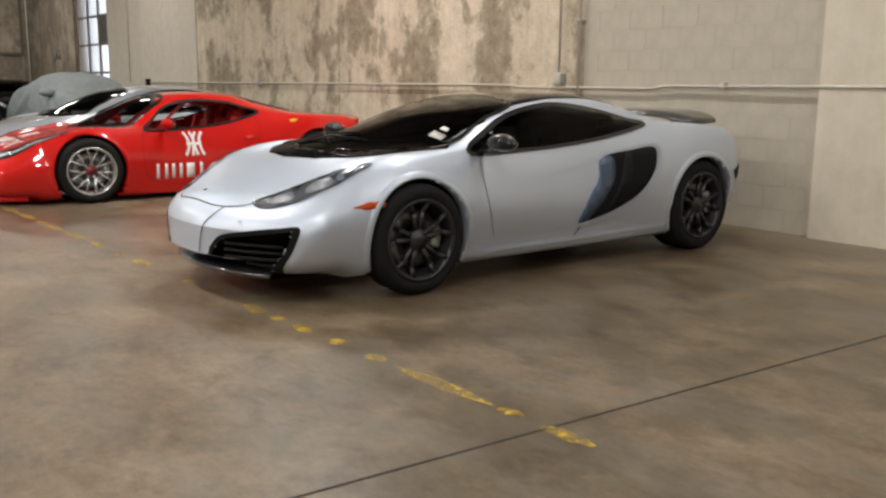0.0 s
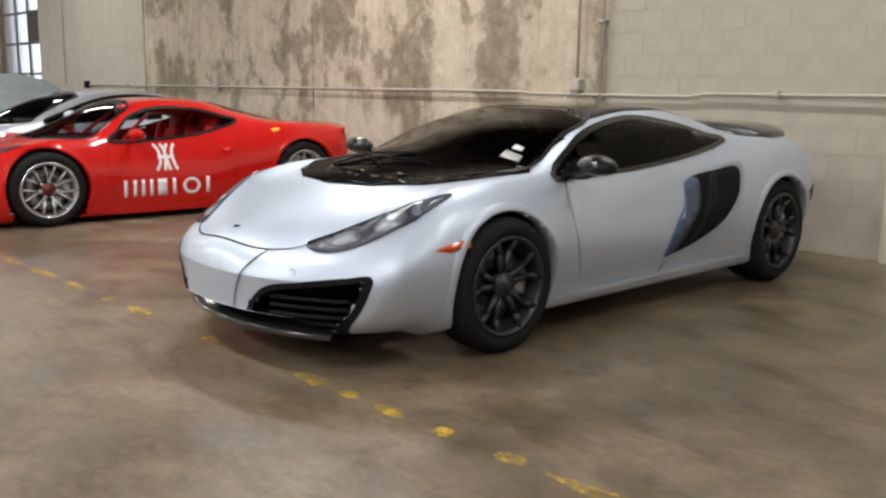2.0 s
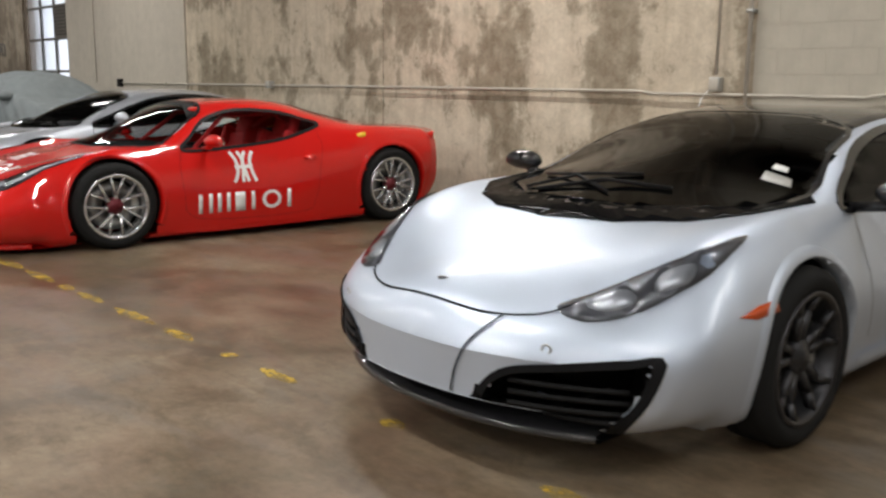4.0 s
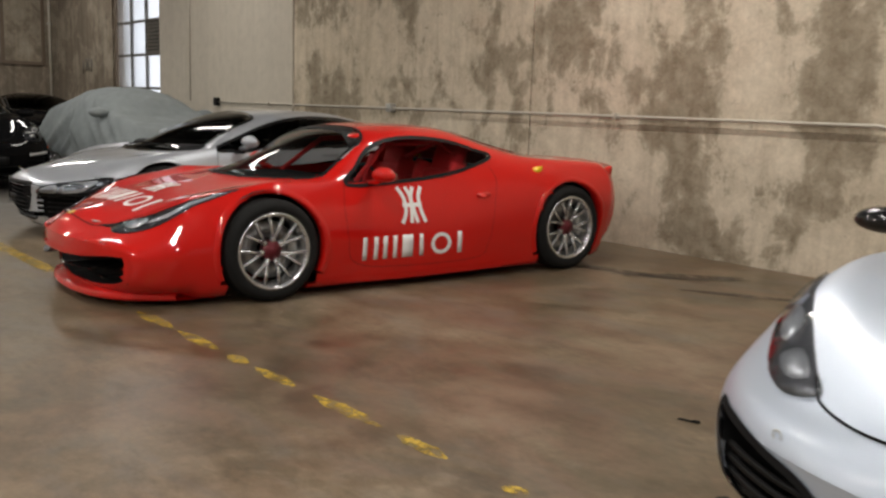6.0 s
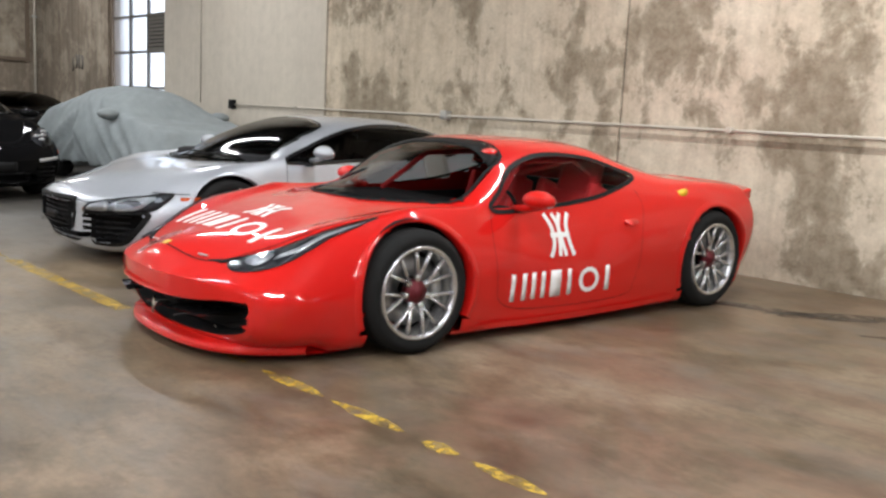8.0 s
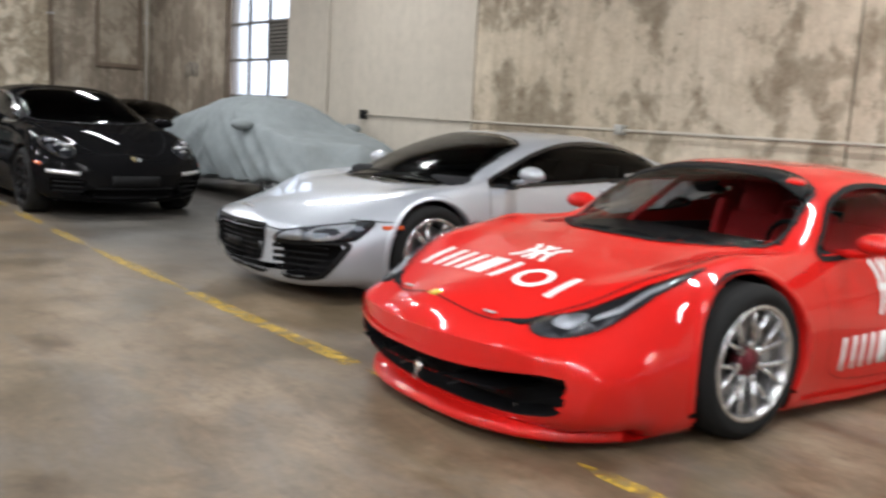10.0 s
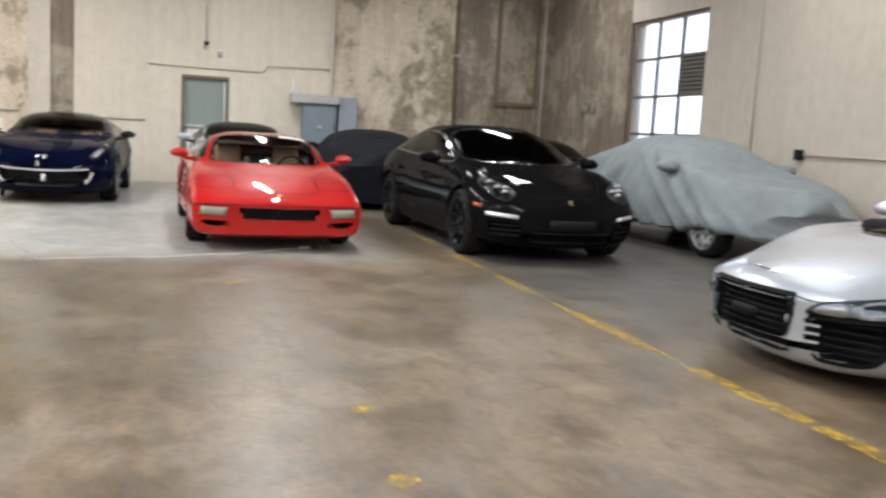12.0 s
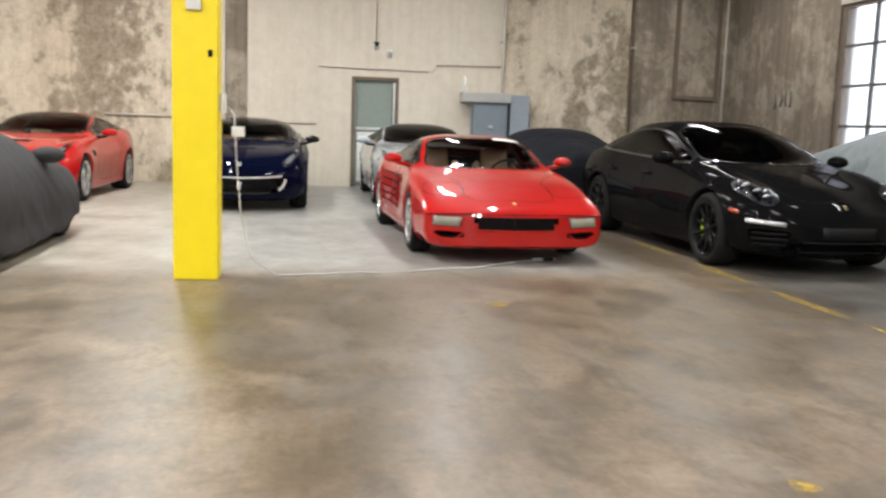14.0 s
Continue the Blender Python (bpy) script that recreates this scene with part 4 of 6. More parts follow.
# ---- cars: skin with openings, glass and cabin ----
class Car:
    def __init__(self, name, label, at, heading, shape, colour, axles, arch, wheel_z, windows, glass, category="car", trim=None, interior=None, group="", openings=(), edge=None, side_glass=None):
        self.root = root = tagged(new(name), label, category, group)
        root.matrix_world = pose(at[0], at[1], 0, 0, 0, heading)
        bm = body_mesh(axles=axles, **shape)
        self.bvh = bvh = BVHTree.FromBMesh(bm)
        self.colour, self.axles, self.edge = colour, axles, edge or colour
        doomed = []
        for f in bm.faces:
            c = f.calc_center_median()
            gone = False
            for xa, ra, za in zip(axles, arch, wheel_z):
                if abs(c.y) > 0.48 and math.hypot(c.x - xa, c.z - za) < ra + 0.012:
                    gone = True
            for n, view, poly in windows:
                if view == "S" and abs(c.y) > 0.3 and inside(poly, c.x, c.z) and abs(f.normal.y) > 0.2:
                    gone = True
                if view == "T" and c.z > 0.7 and f.normal.z > 0.1 and inside(poly, c.x, c.y):
                    gone = True
            for poly in openings:
                if f.normal.x > 0.15 and c.x > axles[0] and (inside(poly, c.y, c.z) or inside(poly, -c.y, c.z)):
                    gone = True
            if gone:
                doomed.append(f)
        bmesh.ops.delete(bm, geom=doomed, context="FACES")
        self.body = part("body", bm, colour, root)
        for poly in openings:
            for s in ((1,) if min(a for a, _ in poly) < 0 else (1, -1)):
                self.mouth([(s * a, b) for a, b in poly])
        for n, view, poly in windows:
            for s in ((1, -1) if view == "S" else (1,)):
                g = part(n, patch(bvh, poly, view, s, 0.004, 0.07, 0.006), side_glass if side_glass and view == "S" else glass, root)
                g.visible_shadow = False
                part("window_trim", ribbon(bvh, poly + poly[:1], view, 0.024, s, 0.006, 3), trim or BLACKGLOSS, root)
        for xa, ra, za in zip(axles, arch, wheel_z):
            for s in (1, -1):
                self.lip(xa, ra, za, s)
                lin = bmesh.new()
                rings = []
                for a in np.linspace(-0.5, math.pi + 0.5, 22):
                    rings.append([lin.verts.new((xa + (ra + 0.02) * math.cos(a), s * y, za + (ra + 0.02) * math.sin(a))) for y in (0.6, 0.86)])
                for p, q in zip(rings, rings[1:]):
                    lin.faces.new((p[0], p[1], q[1], q[0]))
                lin.faces.new([r[0] for r in rings])
                part("wheel_liner", lin, GAP, root)
        # cabin: floor tub, dash and two seats
        x0, x1, belt, seat = interior or (-0.75, 0.75, 0.78, TUB)
        bm = bmesh.new()
        add_box(bm, (x0 - 0.1, -0.7, 0.18), (x1 + 0.2, 0.7, 0.24))
        add_box(bm, (x0 - 0.16, -0.68, 0.2), (x0 - 0.08, 0.68, belt + 0.12))
        for s in (-0.76, 0.72):
            add_box(bm, (x0, s, 0.22), (x1, s + 0.04, belt - 0.02))
        add_box(bm, (x1 - 0.28, -0.72, 0.45), (x1 + 0.3, 0.72, belt + 0.02), 0.06)
        add_box(bm, (x0, -0.12, 0.24), (x1 - 0.2, 0.12, 0.5), 0.03)
        part("cabin", bm, TUB, root)
        bm = lathe([(0.165, -0.015), (0.18, 0.0), (0.165, 0.015), (0.15, 0.0)], 28)
        bmesh.ops.transform(bm, matrix=pose(x1 - 0.42, 0.36, belt - 0.03, 0, 0, 90) @ pose(0, 0, 0, 20, 0, 0), verts=bm.verts)
        part("steering_wheel", bm, BLACK, root)
        for s in (1, -1):
            bm = bmesh.new()
            lean = pose(x0 + 0.28, s * 0.36, 0.3, 0, -18, 0)
            add_box(bm, (-0.07, -0.24, 0.05), (0.07, 0.24, 0.52), 0.05, lean)
            add_box(bm, (-0.06, -0.16, 0.48), (0.06, 0.16, 0.74), 0.05, lean)
            for q in (-0.26, 0.2):
                add_box(bm, (-0.04, q, 0.1), (0.14, q + 0.06, 0.56), 0.025, lean)
            add_box(bm, (x0 + 0.26, s * 0.36 - 0.25, 0.26), (x0 + 0.78, s * 0.36 + 0.25, 0.42), 0.05)
            part("seat", bm, seat, root)

    def mouth(self, poly, depth=0.12):
        """A recessed opening in the nose: edge moulding, walls and a dark back."""
        bm = bmesh.new()
        front, back = [], []
        cy, cz = sum(a for a, _ in poly) / len(poly), sum(b for _, b in poly) / len(poly)
        for a, b in poly:
            o, d = ray("F", a, b)
            loc = self.bvh.ray_cast(o, d)[0]
            if loc is None:
                loc = self.bvh.find_nearest(Vector((self.axles[0] + 0.8, a, b)))[0]
            front.append(bm.verts.new(loc + Vector((0.002, 0, 0))))
            back.append(bm.verts.new((loc.x - depth, cy + (a - cy) * 0.94, cz + (b - cz) * 0.9)))
        m = len(poly)
        for i in range(m):
            bm.faces.new((front[i], front[(i + 1) % m], back[(i + 1) % m], back[i]))
        bm.faces.new(back)
        bmesh.ops.recalc_face_normals(bm, faces=bm.faces)
        part("intake_duct", bm, GAP, self.root, "dark recessed intake", smooth=False)
        part("intake_edge", ribbon(self.bvh, poly + poly[:1], "F", 0.026, 1, 0.005, 4), self.edge, self.root)

    def lip(self, xa, ra, za, s):
        bm = bmesh.new()
        last = None
        for a in np.linspace(-0.45, math.pi + 0.45, 60):
            ring = []
            for r, off in ((ra + 0.045, -0.002), (ra + 0.03, 0.007), (ra + 0.008, 0.009), (ra, 0.004)):
                o, d = ray("S", xa + r * math.cos(a), za + r * math.sin(a), s)
                loc, nor, _, _ = self.bvh.ray_cast(o, d)
                if loc is None or abs(loc.y) < 0.62:
                    ring = None
                    break
                ring.append(loc + Vector((0, s * off, 0)))
            if ring is None:
                last = None
                continue
            inner = ring[-1].copy()
            inner.y -= s * 0.07
            vs = [bm.verts.new(p) for p in ring + [inner]]
            if last:
                for k in range(4):
                    bm.faces.new((last[k], last[k + 1], vs[k + 1], vs[k]))
            last = vs
        bmesh.ops.recalc_face_normals(bm, faces=bm.faces)
        part("arch_lip", bm, self.colour, self.root)

    def panel(self, name, poly, view, mat, sides=(1,), off=0.005, smooth=0, label="", step=0.06, rim=0.012):
        for s in sides:
            p = smooth_path(poly, smooth) if smooth else poly
            if s < 0 and view != "S":
                p = [(a, -b) for a, b in p] if view == "T" else [(-a, b) for a, b in p]
            ob = part(name, patch(self.bvh, p, view, s if view == "S" else 1, off, step, rim), mat, self.root, label)
        return ob

    def line(self, pts, view, width=0.008, sides=(1,), mat=None, name="panel_line", off=0.003):
        for s in sides:
            p = pts
            if s < 0 and view != "S":
                p = [(a, -b) for a, b in p] if view == "T" else [(-a, b) for a, b in p]
            part(name, ribbon(self.bvh, p, view, width, s if view == "S" else 1, off), mat or GAP, self.root)

    def surf(self, view, u, v, side=1):
        o, d = ray(view, u, v, side)
        loc, nor, _, _ = self.bvh.ray_cast(o, d)
        return loc

    def mirrors(self, x, y, z, size, shell, stalk, arm=0.12):
        for s in (1, -1):
            bm = bmesh.new()
            bmesh.ops.create_uvsphere(bm, u_segments=18, v_segments=10, radius=1.0)
            for v in bm.verts:
                k = 1.0 if v.co.x > 0 else 0.55
                flat = 0.75 if v.co.z < 0 else 1.0
                v.co = Vector((v.co.x * size[0] * k, v.co.y * size[1], v.co.z * size[2] * flat))
            m = part("mirror", bm, shell, self.root)
            m.location = (x, s * y, z)
            bm = bmesh.new()
            tube(bm, [(0, -s * arm * 1.6, -size[2] * 1.1), (0.01, -s * arm * 0.5, -size[2] * 0.75), (0, 0, -size[2] * 0.3)], 0.022, 8)
            part("mirror_stalk", bm, stalk, m)
            bm = lathe([(0.001, 0.0), (0.9, 0.0), (0.88, 0.02), (0.001, 0.02)], 24, False)
            bmesh.ops.transform(bm, matrix=pose(-size[0] * 0.5, 0, 0.0, 0, 0, 90) @ Matrix.Diagonal((size[1] * 0.85, 0.2, size[2] * 0.75, 1)), verts=bm.verts)
            part("mirror_glass", bm, CHROME, m)

    def wiper(self, a, b):
        bm = bmesh.new()
        p, q = (self.surf("T", *k) for k in (a, b))
        mid = self.surf("T", (a[0] + b[0]) / 2, (a[1] + b[1]) / 2)
        tube(bm, [p + Vector((0, 0, 0.012)), mid + Vector((0, 0, 0.03)), q + Vector((0, 0, 0.014))], 0.008, 6)
        part("wiper", bm, BLACK, self.root)


def slats(car, y0, y1, z0, z1, n, mat, r=0.008, sides=(1,), bulge=0.01):
    """Horizontal bars across a front opening."""
    for s in sides:
        for k in range(n):
            z = z0 + (z1 - z0) * (k + 0.5) / n
            pts = []
            for y in np.linspace(y0, y1, 9):
                loc = car.surf("F", s * y, z)
                if loc:
                    pts.append(loc + Vector((bulge, 0, 0)))
            if len(pts) > 2:
                part("grille_bar", tube(bmesh.new(), pts, r, 5), mat, car.root)


# ---- pearl silver-blue supercar ----
def pearl_supercar():
    shape = dict(
        top=[(2.43, 0.43), (2.425, 0.5), (2.375, 0.57), (2.29, 0.612), (2.0, 0.7), (1.64, 0.82), (1.42, 0.88), (1.15, 0.955), (0.75, 1.065), (0.35, 1.15), (0.05, 1.19), (-0.25, 1.2), (-0.7, 1.15), (-1.2, 1.035), (-1.7, 0.945), (-2.0, 0.91), (-2.08, 0.8)],
        low=[(2.43, 0.27), (2.4, 0.2), (2.31, 0.165), (1.9, 0.14), (1.0, 0.13), (-1.6, 0.14), (-1.95, 0.22), (-2.08, 0.42)],
        sill=[(2.43, 0.62), (2.1, 0.76), (1.3, 0.8), (0.0, 0.82), (-1.3, 0.84), (-2.08, 0.7)],
        lower=[(2.43, 0.81, 0.27), (2.1, 0.87, 0.3), (1.335, 0.92, 0.3), (0.7, 0.86, 0.25), (-0.4, 0.87, 0.25), (-1.335, 0.94, 0.3), (-2.08, 0.82, 0.4)],
        waist=[(2.43, 0.82, 0.42), (2.1, 0.89, 0.5), (1.7, 0.91, 0.55), (1.335, 0.94, 0.58), (0.8, 0.9, 0.52), (0.0, 0.885, 0.5), (-0.6, 0.92, 0.56), (-1.335, 0.955, 0.68), (-1.8, 0.93, 0.7), (-2.08, 0.84, 0.66)],
        shoulder=[(2.43, 0.63, 0.48), (2.1, 0.7, 0.615), (1.9, 0.74, 0.705), (1.7, 0.765, 0.772), (1.5, 0.78, 0.812), (1.335, 0.79, 0.825), (1.0, 0.79, 0.826), (0.5, 0.775, 0.82), (0.0, 0.78, 0.86), (-0.5, 0.79, 0.91), (-1.0, 0.82, 0.935), (-1.335, 0.84, 0.94), (-1.8, 0.8, 0.915), (-2.08, 0.72, 0.82)],
        rail=[(2.43, 0.28, 0.5), (2.0, 0.42, 0.69), (1.64, 0.5, 0.795), (1.3, 0.6, 0.835), (1.0, 0.66, 0.87), (0.65, 0.635, 1.0), (0.25, 0.585, 1.105), (-0.1, 0.56, 1.15), (-0.3, 0.555, 1.152), (-0.7, 0.555, 1.105), (-1.1, 0.56, 1.005), (-1.5, 0.52, 0.955), (-2.08, 0.42, 0.86)],
        sweep=(0.42, 0.22))
    wind = mirror_half([(1.62, 0), (1.57, 0.3), (1.34, 0.58), (0.97, 0.69), (0.65, 0.61), (0.32, 0.545), (0.24, 0.3), (0.22, 0)])
    side = smooth_path([(0.88, 0.82), (0.68, 0.95), (0.42, 1.05), (0.1, 1.11), (-0.12, 1.112), (-0.4, 1.07), (-0.66, 1.005), (-0.8, 0.97), (-0.4, 0.895), (0.0, 0.85), (0.4, 0.825)], 3)
    mouths = [mirror_front([(0, 0.235), (0.22, 0.237), (0.29, 0.26), (0.34, 0.335), (0.42, 0.39), (0.58, 0.42), (0.74, 0.445), (0.81, 0.445), (0.77, 0.3), (0.66, 0.19), (0.5, 0.15), (0, 0.14)])]
    c = Car("sports_car", "pearl silver-blue two-seat supercar with black wheels and black roof", (-4.82, 5.22), -90.3, shape, PEARL, (1.335, -1.335), (0.365, 0.378), (0.335, 0.345),
            [("windscreen", "T", wind), ("side_window", "S", side)], GLASS_DARK, interior=(-0.6, 0.75, 0.8, TUB), openings=mouths, edge=BLACK)
    r = c.root
    c.panel("roof_panel", mirror_half([(0.22, 0), (0.24, 0.3), (0.32, 0.55), (-0.35, 0.54), (-0.8, 0.5), (-0.82, 0)]), "T", BLACKGLOSS, off=0.004)
    c.panel("engine_cover", mirror_half([(-0.95, 0), (-0.95, 0.42), (-1.55, 0.4), (-1.6, 0)]), "T", BLACKGLOSS, off=0.003)
    # cowl below the glass
    c.panel("cowl", mirror_half([(1.75, 0), (1.7, 0.3), (1.56, 0.53), (1.36, 0.68), (1.02, 0.745), (0.96, 0.695), (1.27, 0.6), (1.53, 0.29), (1.58, 0)]), "T", BLACKPAINT, off=0.006)
    c.wiper((1.46, -0.35), (1.26, 0.12))
    c.wiper((1.5, -0.25), (1.32, 0.3))
    c.wiper((1.48, 0.1), (1.24, -0.42))
    # big flank intake with its blade
    c.panel("side_intake", [(-0.312, 0.760), (-0.570, 0.795), (-0.805, 0.810), (-0.794, 0.690), (-0.716, 0.580), (-0.559, 0.460), (-0.290, 0.360), (-0.044, 0.325), (-0.111, 0.420), (-0.200, 0.560), (-0.256, 0.650)], "S", GAP, (1, -1), 0.004, 4)
    # the blade's darker blue stands in for shade inside the intake
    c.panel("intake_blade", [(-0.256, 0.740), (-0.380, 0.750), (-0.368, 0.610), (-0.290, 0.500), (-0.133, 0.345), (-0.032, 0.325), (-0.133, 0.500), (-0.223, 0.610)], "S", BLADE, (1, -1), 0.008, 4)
    c.panel("intake_vane", [(-0.492, 0.750), (-0.559, 0.770), (-0.536, 0.610), (-0.424, 0.500), (-0.268, 0.380), (-0.380, 0.500)], "S", BLACK, (1, -1), 0.014, 3)
    c.line([(-0.290, 0.780), (-0.514, 0.815), (-0.839, 0.835), (-0.828, 0.680), (-0.738, 0.550), (-0.570, 0.430), (-0.290, 0.335), (0.001, 0.300)], "S", 0.022, (1, -1), PEARL, "intake_edge", 0.009)
    c.line([(0.45, 0.62), (0.15, 0.675), (-0.1, 0.72), (-0.28, 0.75)], "S", 0.014, (1, -1), PEARL, "door_crease", 0.007)
    c.line([(0.78, 0.84), (0.82, 0.72), (0.8, 0.5), (0.74, 0.3)], "S", 0.004, (1, -1))
    c.line([(-0.07, 0.31), (-0.03, 0.26), (0.02, 0.2)], "S", 0.007, (1, -1))
    c.line([(0.8, 0.215), (0.2, 0.215), (-0.5, 0.225), (-0.92, 0.24)], "S", 0.03, (1, -1), PEARL, "sill_blade", 0.014)
    # nose: bonnet seam, dark slash, lamps, intakes, splitter
    c.line([(2.13, 0.52), (2.24, 0.44), (2.33, 0.25), (2.36, 0.0), (2.33, -0.25), (2.24, -0.44), (2.13, -0.52)], "T", 0.007)
    c.line([(0, 0.237), (0.22, 0.239), (0.29, 0.262), (0.34, 0.337), (0.42, 0.392), (0.58, 0.422), (0.74, 0.447), (0.805, 0.445), (0.77, 0.31), (0.68, 0.21)], "F", 0.023, (1, -1), GAP, "intake_rim", 0.0065)
    # dark slash from the bonnet down to the mouth, left side only
    c.line([(0.33, 0.54), (0.26, 0.45), (0.215, 0.35), (0.2, 0.25)], "F", 0.008, (1,), None, "panel_line", 0.007)
    lamp = [(1.6, 0.785), (1.75, 0.745), (1.93, 0.65), (2.1, 0.54), (2.2, 0.47), (2.19, 0.58), (2.06, 0.7), (1.83, 0.79)]
    c.panel("headlight", lamp, "T", LAMPGREY, (1, -1), 0.003, 4)
    c.panel("headlight_lens", lamp, "T", LENS, (1, -1), 0.012, 4)
    c.panel("projector", [(1.84, 0.74), (1.93, 0.68), (1.99, 0.7), (1.9, 0.76)], "T", LAMPLIGHT, (1, -1), 0.008, 4)
    c.panel("daytime_lamp", [(2.04, 0.61), (2.14, 0.54), (2.13, 0.61), (2.05, 0.67)], "T", LAMPLIGHT, (1, -1), 0.008, 3)
    c.panel("side_marker", [(1.6, 0.595), (1.7, 0.585), (1.8, 0.56), (1.72, 0.545), (1.6, 0.555)], "S", AMBER, (1, -1), 0.006)
    slats(c, 0.4, 0.74, 0.22, 0.37, 4, BLACK, 0.01, (1, -1), -0.02)
    c.panel("emblem", [(2.295, 0.0), (2.286, 0.02), (2.276, 0.028), (2.279, 0.0), (2.286, -0.017)], "T", BLACKGLOSS, off=0.006, rim=0.004)
    for s in (1, -1):
        loc = c.surf("F", s * 0.52, 0.47)
        if loc:
            bm = lathe([(0.012, 0.0), (0.016, 0.002), (0.018, 0.0), (0.016, -0.002)], 20)
            part("parking_sensor", bm, METAL_GREY, r).matrix_local = Matrix.Translation(loc + Vector((0.004, 0, 0))) @ pose(0, 0, 0, 0, 0, 70 * -s)
    # splitter
    bm = bmesh.new()
    last = None
    for y in np.linspace(-0.64, 0.64, 31):
        x = 2.37 - 0.42 * (abs(y) / 0.93) ** 2.4
        vs = [bm.verts.new(p) for p in ((x - 0.3, y, 0.15), (x - 0.01, y, 0.158), (x, y, 0.168), (x - 0.012, y, 0.188), (x - 0.3, y, 0.2))]
        if last:
            for k in range(5):
                bm.faces.new((last[k], last[(k + 1) % 5], vs[(k + 1) % 5], vs[k]))
        last = vs
    bmesh.ops.recalc_face_normals(bm, faces=bm.faces)
    part("front_splitter", bm, CARBON, r)
    # rear wing on the deck, rear lamps
    bm = bmesh.new()
    last = None
    for y in np.linspace(-0.66, 0.66, 25):
        e = (abs(y) / 0.66) ** 4
        z = 1.045 - 0.05 * e - 0.02 * (y / 0.66) ** 2
        vs = [bm.verts.new(p) for p in ((-1.42 - 0.04 * e, y, z - 0.03), (-1.6, y, z + 0.012), (-1.93 + 0.1 * e, y, z + 0.02), (-1.94 + 0.1 * e, y, z - 0.012), (-1.6, y, z - 0.03))]
        if last:
            for k in range(5):
                bm.faces.new((last[k], last[(k + 1) % 5], vs[(k + 1) % 5], vs[k]))
        else:
            bm.faces.new(vs)
        last = vs
    bm.faces.new(last)
    bmesh.ops.recalc_face_normals(bm, faces=bm.faces)
    part("rear_wing", bm, CARBON, r)
    for s in (-0.4, 0.4):
        part("wing_strut", box((-1.75, s - 0.02, 0.9), (-1.6, s + 0.02, 1.01), 0.006), CARBON, r)
    c.panel("tail_lamp", [(0.45, 0.72), (0.75, 0.76), (0.84, 0.74), (0.8, 0.7), (0.5, 0.68)], "R", AMBER, (1, -1))
    c.panel("rear_side_lamp", [(-1.72, 0.6), (-1.82, 0.64), (-1.84, 0.55), (-1.78, 0.53)], "S", BLACK, (1, -1), 0.01)
    c.mirrors(0.78, 0.99, 0.89, (0.075, 0.125, 0.062), BLACKGLOSS, BLACKGLOSS, 0.13)
    # stickers on the glass
    c.panel("windscreen_sticker", [(0.875, 0.48), (0.835, 0.475), (0.832, 0.535), (0.868, 0.545)], "T", DECAL, off=0.009, rim=0.002, label="small white printed sticker")
    c.panel("windscreen_sticker", [(0.98, 0.49), (0.905, 0.47), (0.9, 0.585), (0.96, 0.61)], "T", METAL_GREY, off=0.009, rim=0.002, label="small grey printed sticker")
    m = [wheel_meshes(0.335, 0.24, 0.245, "five_twin", DARKWHEEL, METAL_GREY), wheel_meshes(0.348, 0.3, 0.255, "five_twin", DARKWHEEL, METAL_GREY)]
    add_wheels(r, m, (1.335, -1.335), (0.925, 0.94), (0.335, 0.348))
    return c


# ---- red race coupe with white graphics ----
def blocks(c, view, u0, v0, du, h, side=1, flip=1, along=0):
    """A row of plain white shapes standing in for a wordmark."""
    def quad(a, b, z0, z1):
        if along:
            return [(v0 + z * h, u0 + flip * p * du) for p, z in ((a, z0), (b, z0), (b, z1), (a, z1))]
        return [(u0 + flip * p * du, v0 + z * h) for p, z in ((a, z0), (b, z0), (b, z1), (a, z1))]
    for a, b in ((0, 0.035), (0.1, 0.135), (0.185, 0.22), (0.275, 0.31), (0.36, 0.46), (0.525, 0.56), (0.9, 0.94)):
        part("graphic", patch(c.bvh, quad(a, b, 0, 1), view, side, 0.003, 0.05, 0.002), DECAL, c.root, "plain white graphic")
    for k in range(14):
        a0, a1 = k * 2 * math.pi / 14, (k + 1) * 2 * math.pi / 14
        q = []
        for rr, aa in ((1, a0), (1, a1), (0.66, a1), (0.66, a0)):
            p, z = 0.735 + 0.1 * rr * math.cos(aa), 0.5 + 0.5 * rr * math.sin(aa)
            q.append((v0 + z * h, u0 + flip * p * du) if along else (u0 + flip * p * du, v0 + z * h))
        part("graphic", patch(c.bvh, q, view, side, 0.003, 0.05, 0), DECAL, c.root, "plain white graphic")


def emblem(c, view, u0, v0, w, h, side=1, flip=1, along=0):
    for curve_pts in (((0.0, 1.0), (0.2, 0.7), (0.2, 0.3), (0.0, 0.0)), ((0.33, 1.0), (0.48, 0.72), (0.44, 0.3), (0.4, 0.0)), ((0.66, 1.0), (0.5, 0.7), (0.56, 0.3), (0.66, 0.0)), ((1.0, 1.0), (0.82, 0.7), (0.86, 0.3), (1.0, 0.0))):
        pts = [(v0 + z * h, u0 + flip * p * w) if along else (u0 + flip * p * w, v0 + z * h) for p, z in curve_pts]
        part("graphic", ribbon(c.bvh, pts, view, 0.03, side, 0.004), DECAL, c.root, "plain white graphic")
    pts = [(v0 + 0.5 * h, u0 + flip * p * w) if along else (u0 + flip * p * w, v0 + 0.5 * h) for p in (0.1, 0.5, 0.9)]
    part("graphic", ribbon(c.bvh, pts, view, 0.03, side, 0.004), DECAL, c.root, "plain white graphic")


